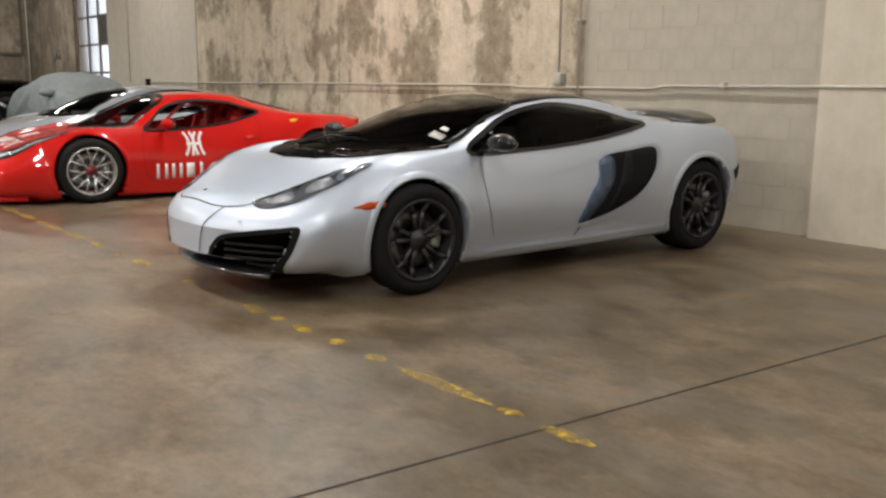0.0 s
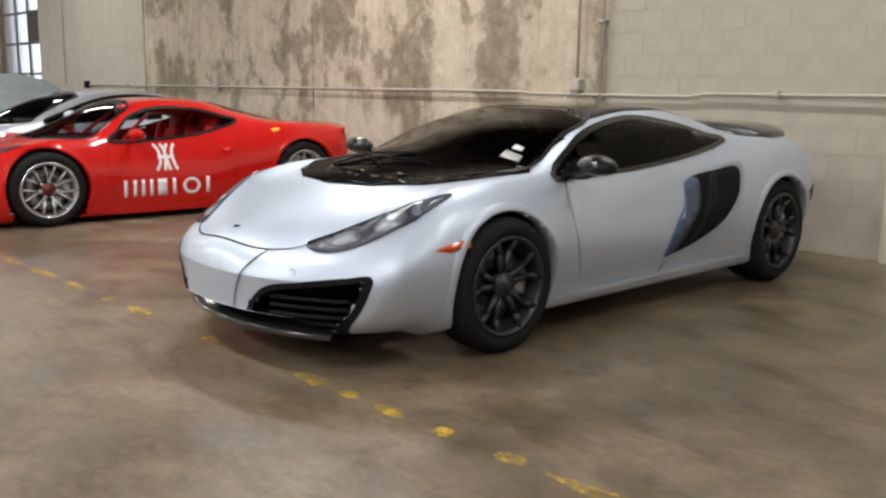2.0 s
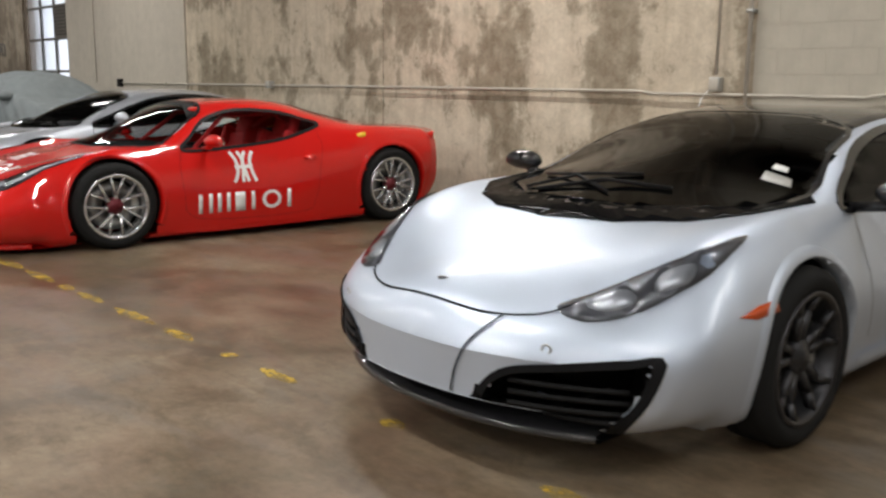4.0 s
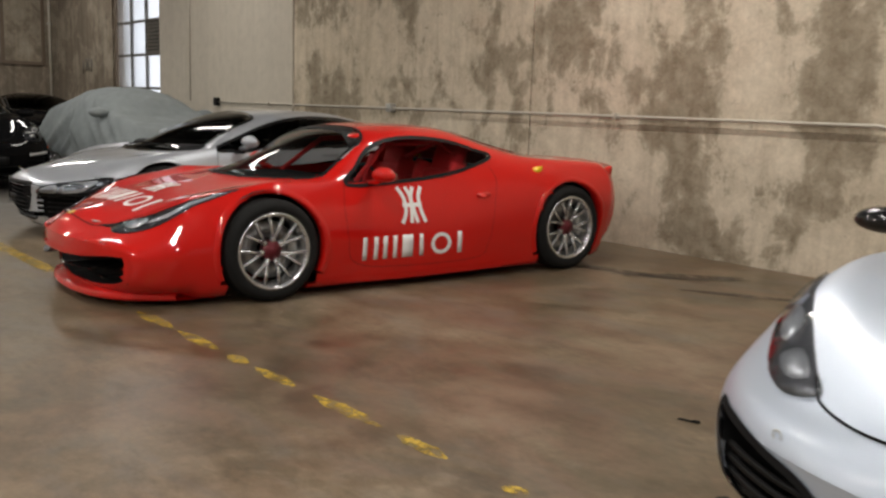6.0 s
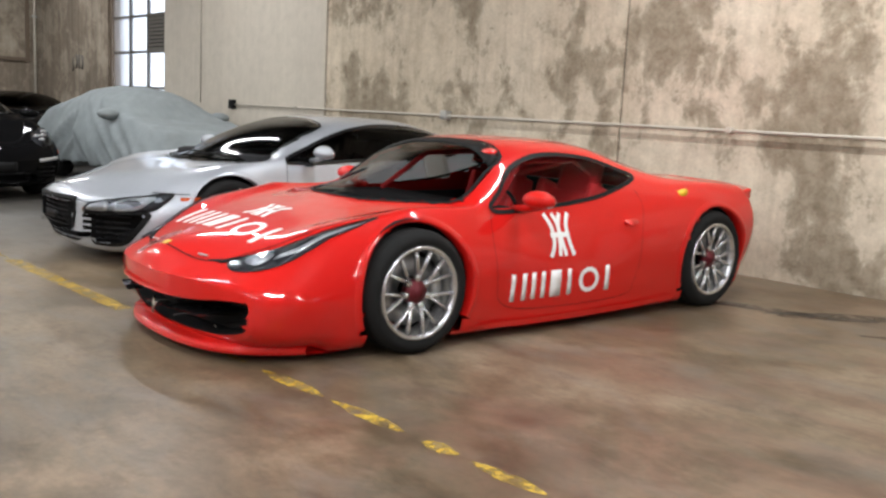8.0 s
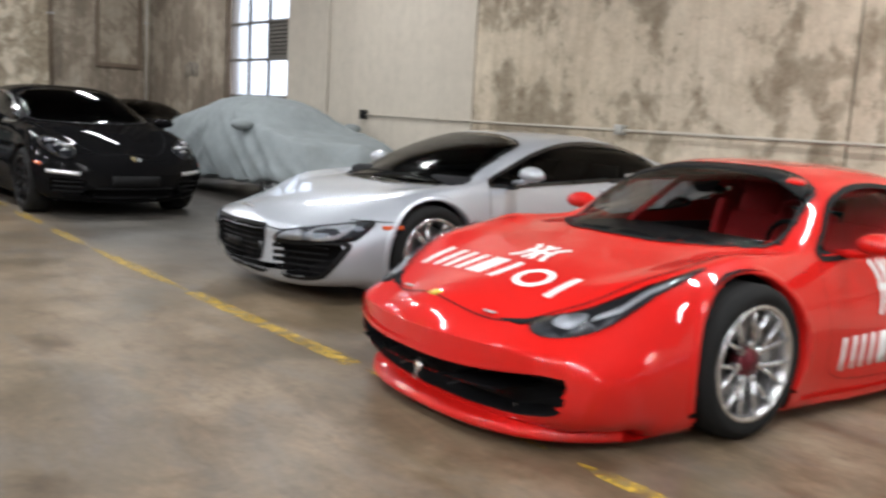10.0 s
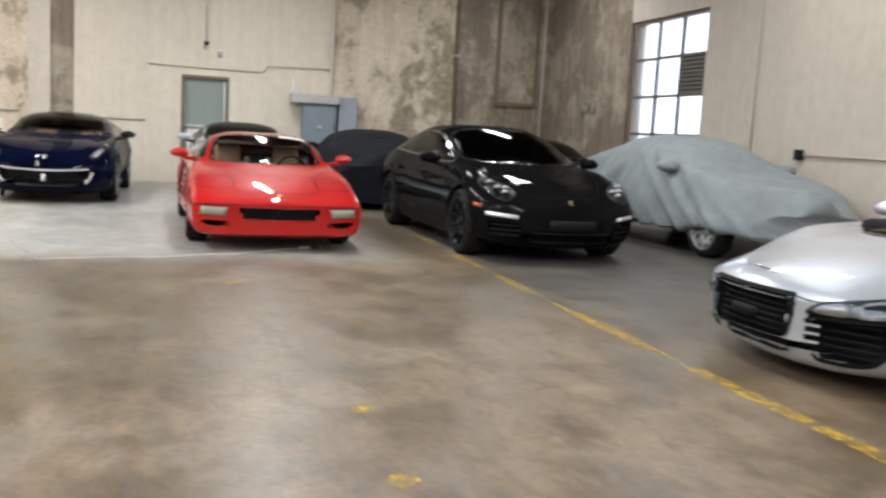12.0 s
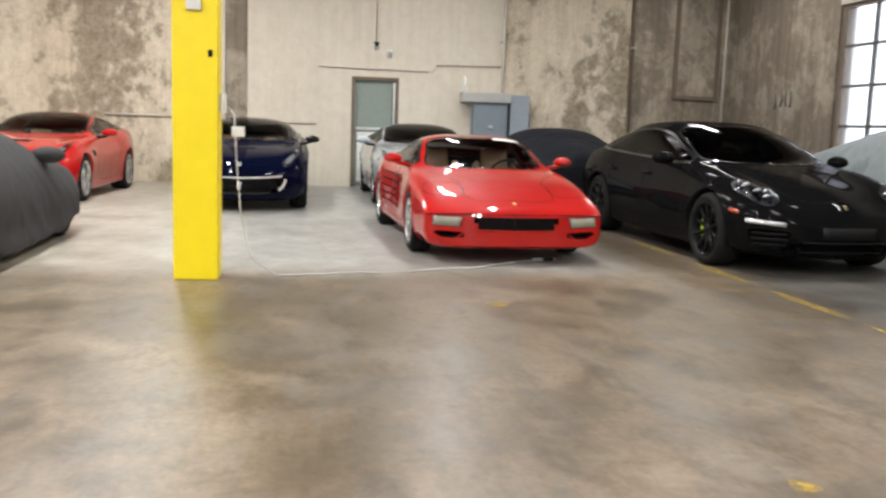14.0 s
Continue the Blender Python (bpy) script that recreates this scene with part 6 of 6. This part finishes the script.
    for k, (x, y) in enumerate(((1.86, 0.75), (1.98, 0.7), (2.0, 0.62), (2.07, 0.65))):
        p = c.surf("T", x, y)
        for s in (1, -1):
            bm = lathe([(0.001, 0.0), (0.03, 0.01), (0.036, 0.016), (0.04, 0.008), (0.038, 0.0)], 18, False)
            part("projector", bm, LAMPLIGHT, r).matrix_local = Matrix.Translation((p.x, s * p.y, p.z)) @ pose(0, 0, 0, 50, 0, 90)
    c.panel("headlight_lens", lamp, "T", LENS, (1, -1), 0.016, 3)
    c.panel("daytime_lamp", [(0.56, 0.5), (0.84, 0.52), (0.84, 0.485), (0.56, 0.465)], "F", LAMPLIGHT, (1, -1), 0.01)
    slats(c, 0.53, 0.79, 0.27, 0.42, 3, BLACK, 0.012, (1, -1), -0.02)
    slats(c, -0.42, 0.42, 0.22, 0.35, 4, BLACK, 0.01)
    c.panel("number_plate", [(-0.26, 0.36), (0.26, 0.36), (0.26, 0.47), (-0.26, 0.47)], "F", BLACK, off=0.02, rim=0.01, label="dark empty number plate holder")
    c.panel("side_marker", [(1.88, 0.6), (1.99, 0.585), (1.99, 0.555), (1.88, 0.57)], "S", AMBER, (1, -1), 0.008)
    c.panel("crest", [(2.26, 0.02), (2.31, 0.015), (2.31, -0.015), (2.26, -0.02)], "T", plain("crest_gold", (0.25, 0.2, 0.1), 0.4, 0.6), off=0.006, rim=0.003)
    c.line([(1.1, 0.7), (1.5, 0.64), (1.9, 0.5), (2.15, 0.3), (2.2, 0), (2.15, -0.3), (1.9, -0.5), (1.5, -0.64), (1.1, -0.7)], "T", 0.006)
    c.mirrors(0.62, 1.02, 1.0, (0.085, 0.13, 0.075), BLACKPAINT, BLACK, 0.12)
    m = [wheel_meshes(0.355, 0.27, 0.262, "ten", BLACKWHEEL, LIME), wheel_meshes(0.36, 0.3, 0.262, "ten", BLACKWHEEL, LIME)]
    add_wheels(r, m, (1.46, -1.46), (0.935, 0.95), (0.355, 0.36))
    return c


# ---- classic red wedge coupe ----
def red_wedge():
    shape = dict(
        top=[(2.2, 0.46), (2.195, 0.505), (2.1, 0.56), (1.8, 0.65), (1.4, 0.735), (1.0, 0.8), (0.82, 0.84), (0.5, 0.99), (0.2, 1.12), (0.0, 1.155), (-0.3, 1.17), (-0.6, 1.15), (-0.9, 1.06), (-1.2, 0.98), (-1.7, 0.94), (-1.98, 0.91), (-2.03, 0.8)],
        low=[(2.2, 0.17), (2.1, 0.14), (1.8, 0.13), (1.0, 0.14), (-1.6, 0.16), (-1.9, 0.22), (-2.03, 0.42)],
        sill=[(2.2, 0.74), (1.8, 0.78), (1.2, 0.8), (0.0, 0.82), (-1.2, 0.86), (-2.03, 0.8)],
        lower=[(2.2, 0.83, 0.23), (1.8, 0.85, 0.28), (1.225, 0.87, 0.28), (0.5, 0.85, 0.25), (-0.5, 0.9, 0.25), (-1.225, 0.94, 0.28), (-2.03, 0.88, 0.4)],
        waist=[(2.2, 0.84, 0.4), (1.8, 0.87, 0.45), (1.225, 0.89, 0.5), (0.5, 0.87, 0.5), (0.0, 0.88, 0.5), (-0.6, 0.92, 0.54), (-1.225, 0.947, 0.56), (-2.03, 0.9, 0.56)],
        shoulder=[(2.2, 0.83, 0.475), (2.0, 0.825, 0.56), (1.6, 0.82, 0.66), (1.225, 0.83, 0.72), (0.8, 0.82, 0.77), (0.3, 0.8, 0.79), (-0.3, 0.8, 0.81), (-0.8, 0.82, 0.83), (-1.225, 0.85, 0.85), (-2.03, 0.82, 0.82)],
        rail=[(2.2, 0.45, 0.495), (1.8, 0.47, 0.645), (1.4, 0.5, 0.73), (1.0, 0.56, 0.79), (0.75, 0.63, 0.82), (0.45, 0.6, 0.95), (0.15, 0.55, 1.08), (-0.1, 0.53, 1.12), (-0.5, 0.52, 1.115), (-0.85, 0.54, 1.02), (-1.2, 0.56, 0.94), (-2.03, 0.5, 0.88)],
        sweep=(0.09, 0.08))
    wind = mirror_half([(0.86, 0), (0.83, 0.3), (0.74, 0.54), (0.64, 0.62), (0.4, 0.58), (0.14, 0.52), (0.1, 0.3), (0.09, 0)])
    side = smooth_path([(0.58, 0.835), (0.35, 0.96), (0.1, 1.06), (-0.2, 1.09), (-0.5, 1.075), (-0.72, 1.0), (-0.78, 0.87), (-0.4, 0.835), (0.1, 0.825)], 3)
    mouths = [mirror_front([(0, 0.462), (0.39, 0.462), (0.41, 0.445), (0.37, 0.315), (0, 0.31)]), [(0.47, 0.325), (0.76, 0.33), (0.72, 0.255), (0.5, 0.25)]]
    c = Car("sports_car", "classic red wedge-shaped coupe with black grille and pop-up lamps", (-19.72, 0.72), 1, shape, RED2, (1.225, -1.225), (0.345, 0.355), (0.31, 0.32),
            [("windscreen", "T", wind), ("side_window", "S", side)], GLASS_CLEAR, interior=(-0.5, 0.6, 0.78, SEATTAN), openings=mouths)
    r = c.root
    slats(c, -0.36, 0.36, 0.34, 0.45, 6, BLACK, 0.005)
    part("grille_emblem", small_emblem(2.155, 0.365, 0.035, 0.06), CHROME, r)
    c.panel("turn_lamp", [(0.5, 0.45), (0.76, 0.455), (0.78, 0.37), (0.52, 0.355)], "F", LAMPDARK, (1, -1), 0.004)
    c.panel("turn_lens", [(0.51, 0.445), (0.755, 0.45), (0.77, 0.375), (0.53, 0.36)], "F", plain("milky_lens", (0.3, 0.29, 0.23), 0.2, 0, 0.5), (1, -1), 0.01)
    c.line([(0.0, 0.325), (0.42, 0.325), (0.6, 0.24), (0.8, 0.24)], "F", 0.012, (1, -1), RED2, "bumper_crease", 0.012)
    # shadow of the nose crease, drawn as a thin dark line
    c.line([(0.0, 0.472), (0.4, 0.472), (0.7, 0.468), (0.83, 0.462)], "F", 0.012, (1, -1), GAP, "nose_shade_line", 0.004)
    c.line([(1.5, 0.45), (1.5, 0.76), (1.82, 0.76), (1.86, 0.45), (1.5, 0.45)], "T", 0.007, (1, -1), GAP)
    c.line([(1.0, 0.66), (1.45, 0.42), (1.95, 0.4), (2.02, 0), (1.95, -0.4), (1.45, -0.42), (1.0, -0.66)], "T", 0.006)
    for k in range(5):
        z = 0.36 + 0.075 * k
        c.line([(0.25, z), (-0.3, z + 0.004), (-0.82, z + 0.01)], "S", 0.056, (1, -1), RED2, "side_strake", 0.02)
    c.panel("side_intake", [(0.2, 0.7), (-0.86, 0.72), (-0.86, 0.34), (0.0, 0.34)], "S", GAP, (1, -1), 0.003)
    c.line([(0.62, 0.8), (0.66, 0.55), (0.6, 0.26), (0.0, 0.24), (-0.5, 0.26)], "S", 0.006, (1, -1))
    c.panel("emblem", [(2.06, 0.018), (2.1, 0.018), (2.1, -0.018), (2.06, -0.018)], "T", plain("emblem_gold", (0.6, 0.42, 0.1), 0.4), off=0.004, rim=0.002)
    c.panel("windscreen_sticker", [(0.2, 0.2), (0.13, 0.2), (0.12, 0.5), (0.19, 0.51)], "T", DECAL, off=0.008, rim=0.002, label="white paper strip on the windscreen")
    c.mirrors(0.45, 0.95, 0.9, (0.07, 0.1, 0.06), RED2, RED2, 0.12)
    m = [wheel_meshes(0.31, 0.22, 0.22, "five", SILVERWHEEL, BLACK), wheel_meshes(0.32, 0.26, 0.225, "five", SILVERWHEEL, BLACK)]
    add_wheels(r, m, (1.225, -1.225), (0.875, 0.93), (0.31, 0.32))
    return c


# ---- front-engined grand tourers ----
def grand_tourer(label, at, heading, colour, seat, glass):
    shape = dict(
        top=[(2.285, 0.5), (2.27, 0.6), (2.2, 0.67), (1.9, 0.77), (1.4, 0.87), (0.9, 0.93), (0.6, 0.97), (0.3, 1.1), (0.0, 1.22), (-0.3, 1.29), (-0.6, 1.308), (-1.0, 1.27), (-1.4, 1.17), (-1.8, 1.07), (-2.15, 1.03), (-2.28, 0.9)],
        low=[(2.285, 0.32), (2.26, 0.22), (2.15, 0.15), (1.8, 0.13), (-1.8, 0.15), (-2.15, 0.25), (-2.28, 0.42)],
        sill=[(2.285, 0.6), (1.9, 0.78), (1.3, 0.82), (0.0, 0.83), (-1.3, 0.84), (-2.28, 0.7)],
        lower=[(2.285, 0.72, 0.32), (1.9, 0.86, 0.3), (1.335, 0.9, 0.3), (0.5, 0.86, 0.26), (-0.6, 0.87, 0.26), (-1.335, 0.92, 0.32), (-2.28, 0.8, 0.44)],
        waist=[(2.285, 0.76, 0.48), (1.9, 0.88, 0.55), (1.335, 0.935, 0.62), (0.6, 0.9, 0.6), (-0.6, 0.91, 0.64), (-1.335, 0.95, 0.72), (-2.28, 0.84, 0.68)],
        shoulder=[(2.285, 0.62, 0.56), (2.0, 0.72, 0.7), (1.6, 0.79, 0.83), (1.335, 0.81, 0.87), (0.8, 0.82, 0.9), (0.2, 0.81, 0.92), (-0.6, 0.82, 0.96), (-1.335, 0.83, 1.02), (-1.9, 0.8, 1.01), (-2.28, 0.72, 0.92)],
        rail=[(2.285, 0.3, 0.57), (1.9, 0.42, 0.75), (1.4, 0.5, 0.86), (0.9, 0.6, 0.92), (0.55, 0.66, 0.955), (0.25, 0.64, 1.06), (-0.1, 0.6, 1.19), (-0.5, 0.58, 1.23), (-1.0, 0.58, 1.19), (-1.5, 0.56, 1.09), (-2.28, 0.46, 0.96)],
        sweep=(0.42, 0.25))
    wind = mirror_half([(0.66, 0), (0.62, 0.3), (0.52, 0.56), (0.4, 0.66), (0.1, 0.62), (-0.24, 0.565), (-0.3, 0.3), (-0.32, 0)])
    side = smooth_path([(0.38, 0.96), (0.05, 1.11), (-0.3, 1.195), (-0.7, 1.205), (-1.1, 1.14), (-1.35, 1.06), (-0.9, 1.01), (-0.2, 0.975)], 3)
    g = [(0, 0.46), (0.35, 0.47), (0.58, 0.49), (0.62, 0.46), (0.56, 0.34), (0.4, 0.285), (0, 0.27)]
    c = Car("grand_tourer", label, at, heading, shape, colour, (1.335, -1.335), (0.375, 0.38), (0.34, 0.345), [("windscreen", "T", wind), ("side_window", "S", side)], glass, interior=(-0.85, 0.35, 0.9, seat), openings=[mirror_front(g)])
    r = c.root
    slats(c, -0.5, 0.5, 0.29, 0.45, 6, BLACK, 0.005)
    c.line([(-0.62, 0.46), (-0.56, 0.34), (-0.4, 0.285), (0, 0.268), (0.4, 0.285), (0.56, 0.34), (0.62, 0.46)], "F", 0.036, (1,), SATIN, "grille_surround", 0.014)
    c.line([(0, 0.478), (0.35, 0.487), (0.57, 0.503)], "F", 0.02, (1, -1), SATIN, "grille_bar", 0.014)
    c.panel("grille_emblem", [(-0.03, 0.32), (0.02, 0.32), (0.04, 0.42), (-0.02, 0.43)], "F", SATIN, off=0.025, rim=0.01)
    lamp = [(1.5, 0.79), (1.75, 0.78), (1.98, 0.7), (2.06, 0.6), (1.96, 0.59), (1.78, 0.69), (1.55, 0.75)]
    c.panel("headlight", lamp, "T", LAMPDARK, (1, -1), 0.003, 3)
    c.panel("lamp_reflector", [(1.78, 0.75), (1.95, 0.69), (2.0, 0.62), (1.93, 0.63), (1.78, 0.71)], "T", LAMPLIGHT, (1, -1), 0.007, 3, rim=0.004)
    c.panel("headlight_lens", lamp, "T", LENS, (1, -1), 0.012, 3)
    c.panel("bonnet_scoop", mirror_half([(1.5, 0), (1.5, 0.16), (1.36, 0.2), (1.34, 0)]), "T", GAP, off=0.004)
    c.panel("nose_badge", [(2.16, 0.025), (2.22, 0.025), (2.22, -0.025), (2.16, -0.025)], "T", METAL_GREY, off=0.004, rim=0.002)
    c.line([(0.44, 0.93), (0.5, 0.7), (0.44, 0.3), (-0.6, 0.28), (-0.78, 0.5), (-0.85, 0.98)], "S", 0.006, (1, -1))
    c.panel("fender_vent", [(0.72, 0.72), (0.9, 0.74), (0.86, 0.66), (0.72, 0.64)], "S", GAP, (1, -1))
    c.mirrors(0.28, 1.0, 0.99, (0.08, 0.12, 0.07), BLACKGLOSS if colour is NAVY else colour, BLACK, 0.12)
    m = [wheel_meshes(0.34, 0.25, 0.25, "ten", SILVERWHEEL, BLACK), wheel_meshes(0.348, 0.29, 0.255, "ten", SILVERWHEEL, BLACK)]
    add_wheels(r, m, (1.335, -1.335), (0.915, 0.935), (0.34, 0.348))
    return c


# ---- cars under cloth covers ----
def covered_car(label, at, heading, cloth, height, length=4.5, hem=0.16, folds=0.03, nose=1.0, seed=0):
    k = height / 1.25
    h = length / 4.5
    shape = dict(
        top=[(2.25 * h, 0.58 * k), (2.21 * h, 0.68 * k), (2.0 * h, 0.745 * k), (1.4 * h, 0.85 * k * nose), (0.95 * h, 0.93 * k * nose), (0.5 * h, 1.11 * k), (0.0, 1.23 * k), (-0.4, 1.25 * k), (-0.9 * h, 1.2 * k), (-1.5 * h, 1.06 * k), (-2.0 * h, 0.95 * k), (-2.2 * h, 0.86 * k), (-2.25 * h, 0.7 * k)],
        low=[(2.25 * h, hem + 0.03), (1.4, hem + 0.1), (0.8, hem), (-0.8, hem), (-1.4, hem + 0.08), (-2.25 * h, hem)],
        sill=[(2.25 * h, 0.7), (1.5, 0.92), (0.0, 0.93), (-1.5, 0.92), (-2.25 * h, 0.8)],
        lower=[(2.25 * h, 0.78, 0.3), (1.5, 0.96, 0.3), (0.0, 0.96, 0.3), (-1.5, 0.96, 0.3), (-2.25 * h, 0.84, 0.32)],
        waist=[(2.25 * h, 0.76, 0.46), (1.5, 0.95, 0.52), (0.0, 0.95, 0.58), (-1.5, 0.96, 0.62), (-2.25 * h, 0.84, 0.5)],
        shoulder=[(2.25 * h, 0.6, 0.5 * k), (1.6, 0.8, 0.74 * k), (1.0, 0.84, 0.82 * k), (0.0, 0.86, 0.88 * k), (-1.2, 0.84, 0.92 * k), (-2.25 * h, 0.7, 0.66 * k)],
        rail=[(2.25 * h, 0.3, 0.51 * k), (1.6, 0.48, 0.78 * k), (0.95, 0.64, 0.88 * k), (0.5, 0.66, 1.01 * k), (0.0, 0.62, 1.14 * k), (-0.5, 0.6, 1.17 * k), (-1.2, 0.58, 1.05 * k), (-2.25 * h, 0.45, 0.68 * k)],
        sweep=(0.35, 0.25))
    t = tagged(new("covered_car"), label, "covered car")
    t.matrix_world = pose(at[0], at[1], 0, 0, 0, heading)
    bm = body_mesh(axles=(1.3, -1.3), nu=150, **shape)
    bm.normal_update()
    for v in bm.verts:
        drop = max(0.0, min(1.0, (0.95 * k - v.co.z) / (0.7 * k)))
        diag = v.co.x * 0.9 + 1.1 * v.co.z * (1 if v.co.x > -0.4 else -1)
        r1 = 1 - 2 * abs(noise.noise((diag * 2.3 + seed, v.co.y * 0.9, v.co.z * 0.5)))
        r2 = 1 - 2 * abs(noise.noise((diag * 5.5 + seed * 2, v.co.y * 1.6, v.co.z * 0.9 + 5)))
        r3 = noise.noise((v.co.x * 9 + v.co.z * 4, v.co.y * 6, v.co.z * 4 + seed))
        v.co += v.normal * folds * ((0.3 + 1.7 * drop) * (r1 - 0.4) + (0.3 + 0.5 * drop) * (r2 - 0.4) + 0.3 * r3)
        if v.co.z < 0.3 and abs(v.co.y) > 0.4:
            v.co.z += 0.05 * noise.noise((v.co.x * 3, seed, 0))
        v.co.z = max(v.co.z, 0.02)
    part("cover", bm, cloth, t)
    for s in (1, -1):
        bm = bmesh.new()
        bmesh.ops.create_uvsphere(bm, u_segments=14, v_segments=8, radius=1.0)
        for v in bm.verts:
            v.co = Vector((v.co.x * 0.12 * (1 + 0.3 * noise.noise(v.co)), v.co.y * 0.16, v.co.z * 0.08))
        part("mirror_bulge", bm, cloth, t).location = (0.6, s * 0.92, 0.9 * k)
    m = wheel_meshes(0.33, 0.24, 0.24, "ten", SILVERWHEEL, BLACK)
    add_wheels(t, [m, m], (1.33, -1.33), (0.88, 0.88), (0.33, 0.33))
    return t


pearl_supercar()
red_race_coupe()
silver_coupe()
black_saloon()
red_wedge()
grand_tourer("dark navy grand tourer with a chrome grille surround", (-24.34, -2.05), 0, NAVY, SEATTAN, GLASS_CLEAR)
grand_tourer("bright red grand tourer parked by the stained wall", (-24.75, -5.2), -2, RED2, SEATTAN, GLASS_CLEAR)
grand_tourer("pale silver grand tourer with dark windows", (-25.2, 0.82), 0, PALESILVER, TUB, GLASS_DARK)
grand_tourer("black coupe parked close to the corner wall", (-24.4, 6.35), 0, BLACKPAINT, TUB, GLASS_DARK)
covered_car("car under a pale grey fitted cloth cover with folds", (-19.2, 6.5), 5, GREYCLOTH, 1.45, 4.6, 0.3, 0.055, 0.93, 2)
covered_car("car under a charcoal grey cloth cover", (-18.0, -4.5), 180, DARKCLOTH, 1.2, 4.5, 0.08, 0.009, 1.0, 7)
covered_car("car under a black cloth cover", (-24.9, 3.05), 180, BLACKCLOTH, 1.3, 4.5, 0.06, 0.02, 1.0, 11)


# ---- small things left on the floor ----
def chock(at, heading):
    t = tagged(new("wheel_chock"), "small black chock with a green face beside the car", "wheel chock")
    t.matrix_world = pose(at[0], at[1], 0, 0, 0, heading)
    bm = box((-0.04, -0.03, 0.0), (0.04, 0.03, 0.06), 0.005)
    for v in bm.verts:
        if v.co.z > 0.03:
            v.co.x = v.co.x * 0.5 - 0.02
    part("block", bm, BLACK, t)
    part("face", box((-0.048, -0.025, 0.006), (-0.041, 0.025, 0.054), 0.002), plain("green_plastic", (0.12, 0.2, 0.05), 0.35), t, "dull green plastic face")


chock((-5.7, 3.31), 65)

scrap = tagged(new("plastic_scrap"), "thin dark scrap of plastic lying on the floor", "scrap")
scrap.matrix_world = pose(-6.33, 3.97, 0, 0, 0, 15)
bm = bmesh.new()
add_box(bm, (-0.045, -0.009, 0.0), (0.02, 0.009, 0.006), 0.002)
add_box(bm, (0.018, -0.007, 0.0), (0.05, 0.008, 0.012), 0.003)
part("strip", bm, BLACK, scrap)

plug = tagged(new("charger_plug"), "white and black charger plug at the cable's end", "plug")
plug.matrix_world = pose(-17.86, 1.08, 0, 0, 0, 98)
part("body", box((-0.08, -0.025, 0.0), (0.03, 0.025, 0.035), 0.01), METAL_GREY, plug)
part("grip", box((0.03, -0.022, 0.004), (0.14, 0.022, 0.036), 0.008), BLACK, plug)
for s in (-0.009, 0.009):
    part("prong", box((0.14, s - 0.003, 0.014), (0.165, s + 0.003, 0.022), 0.001), CHROME, plug)
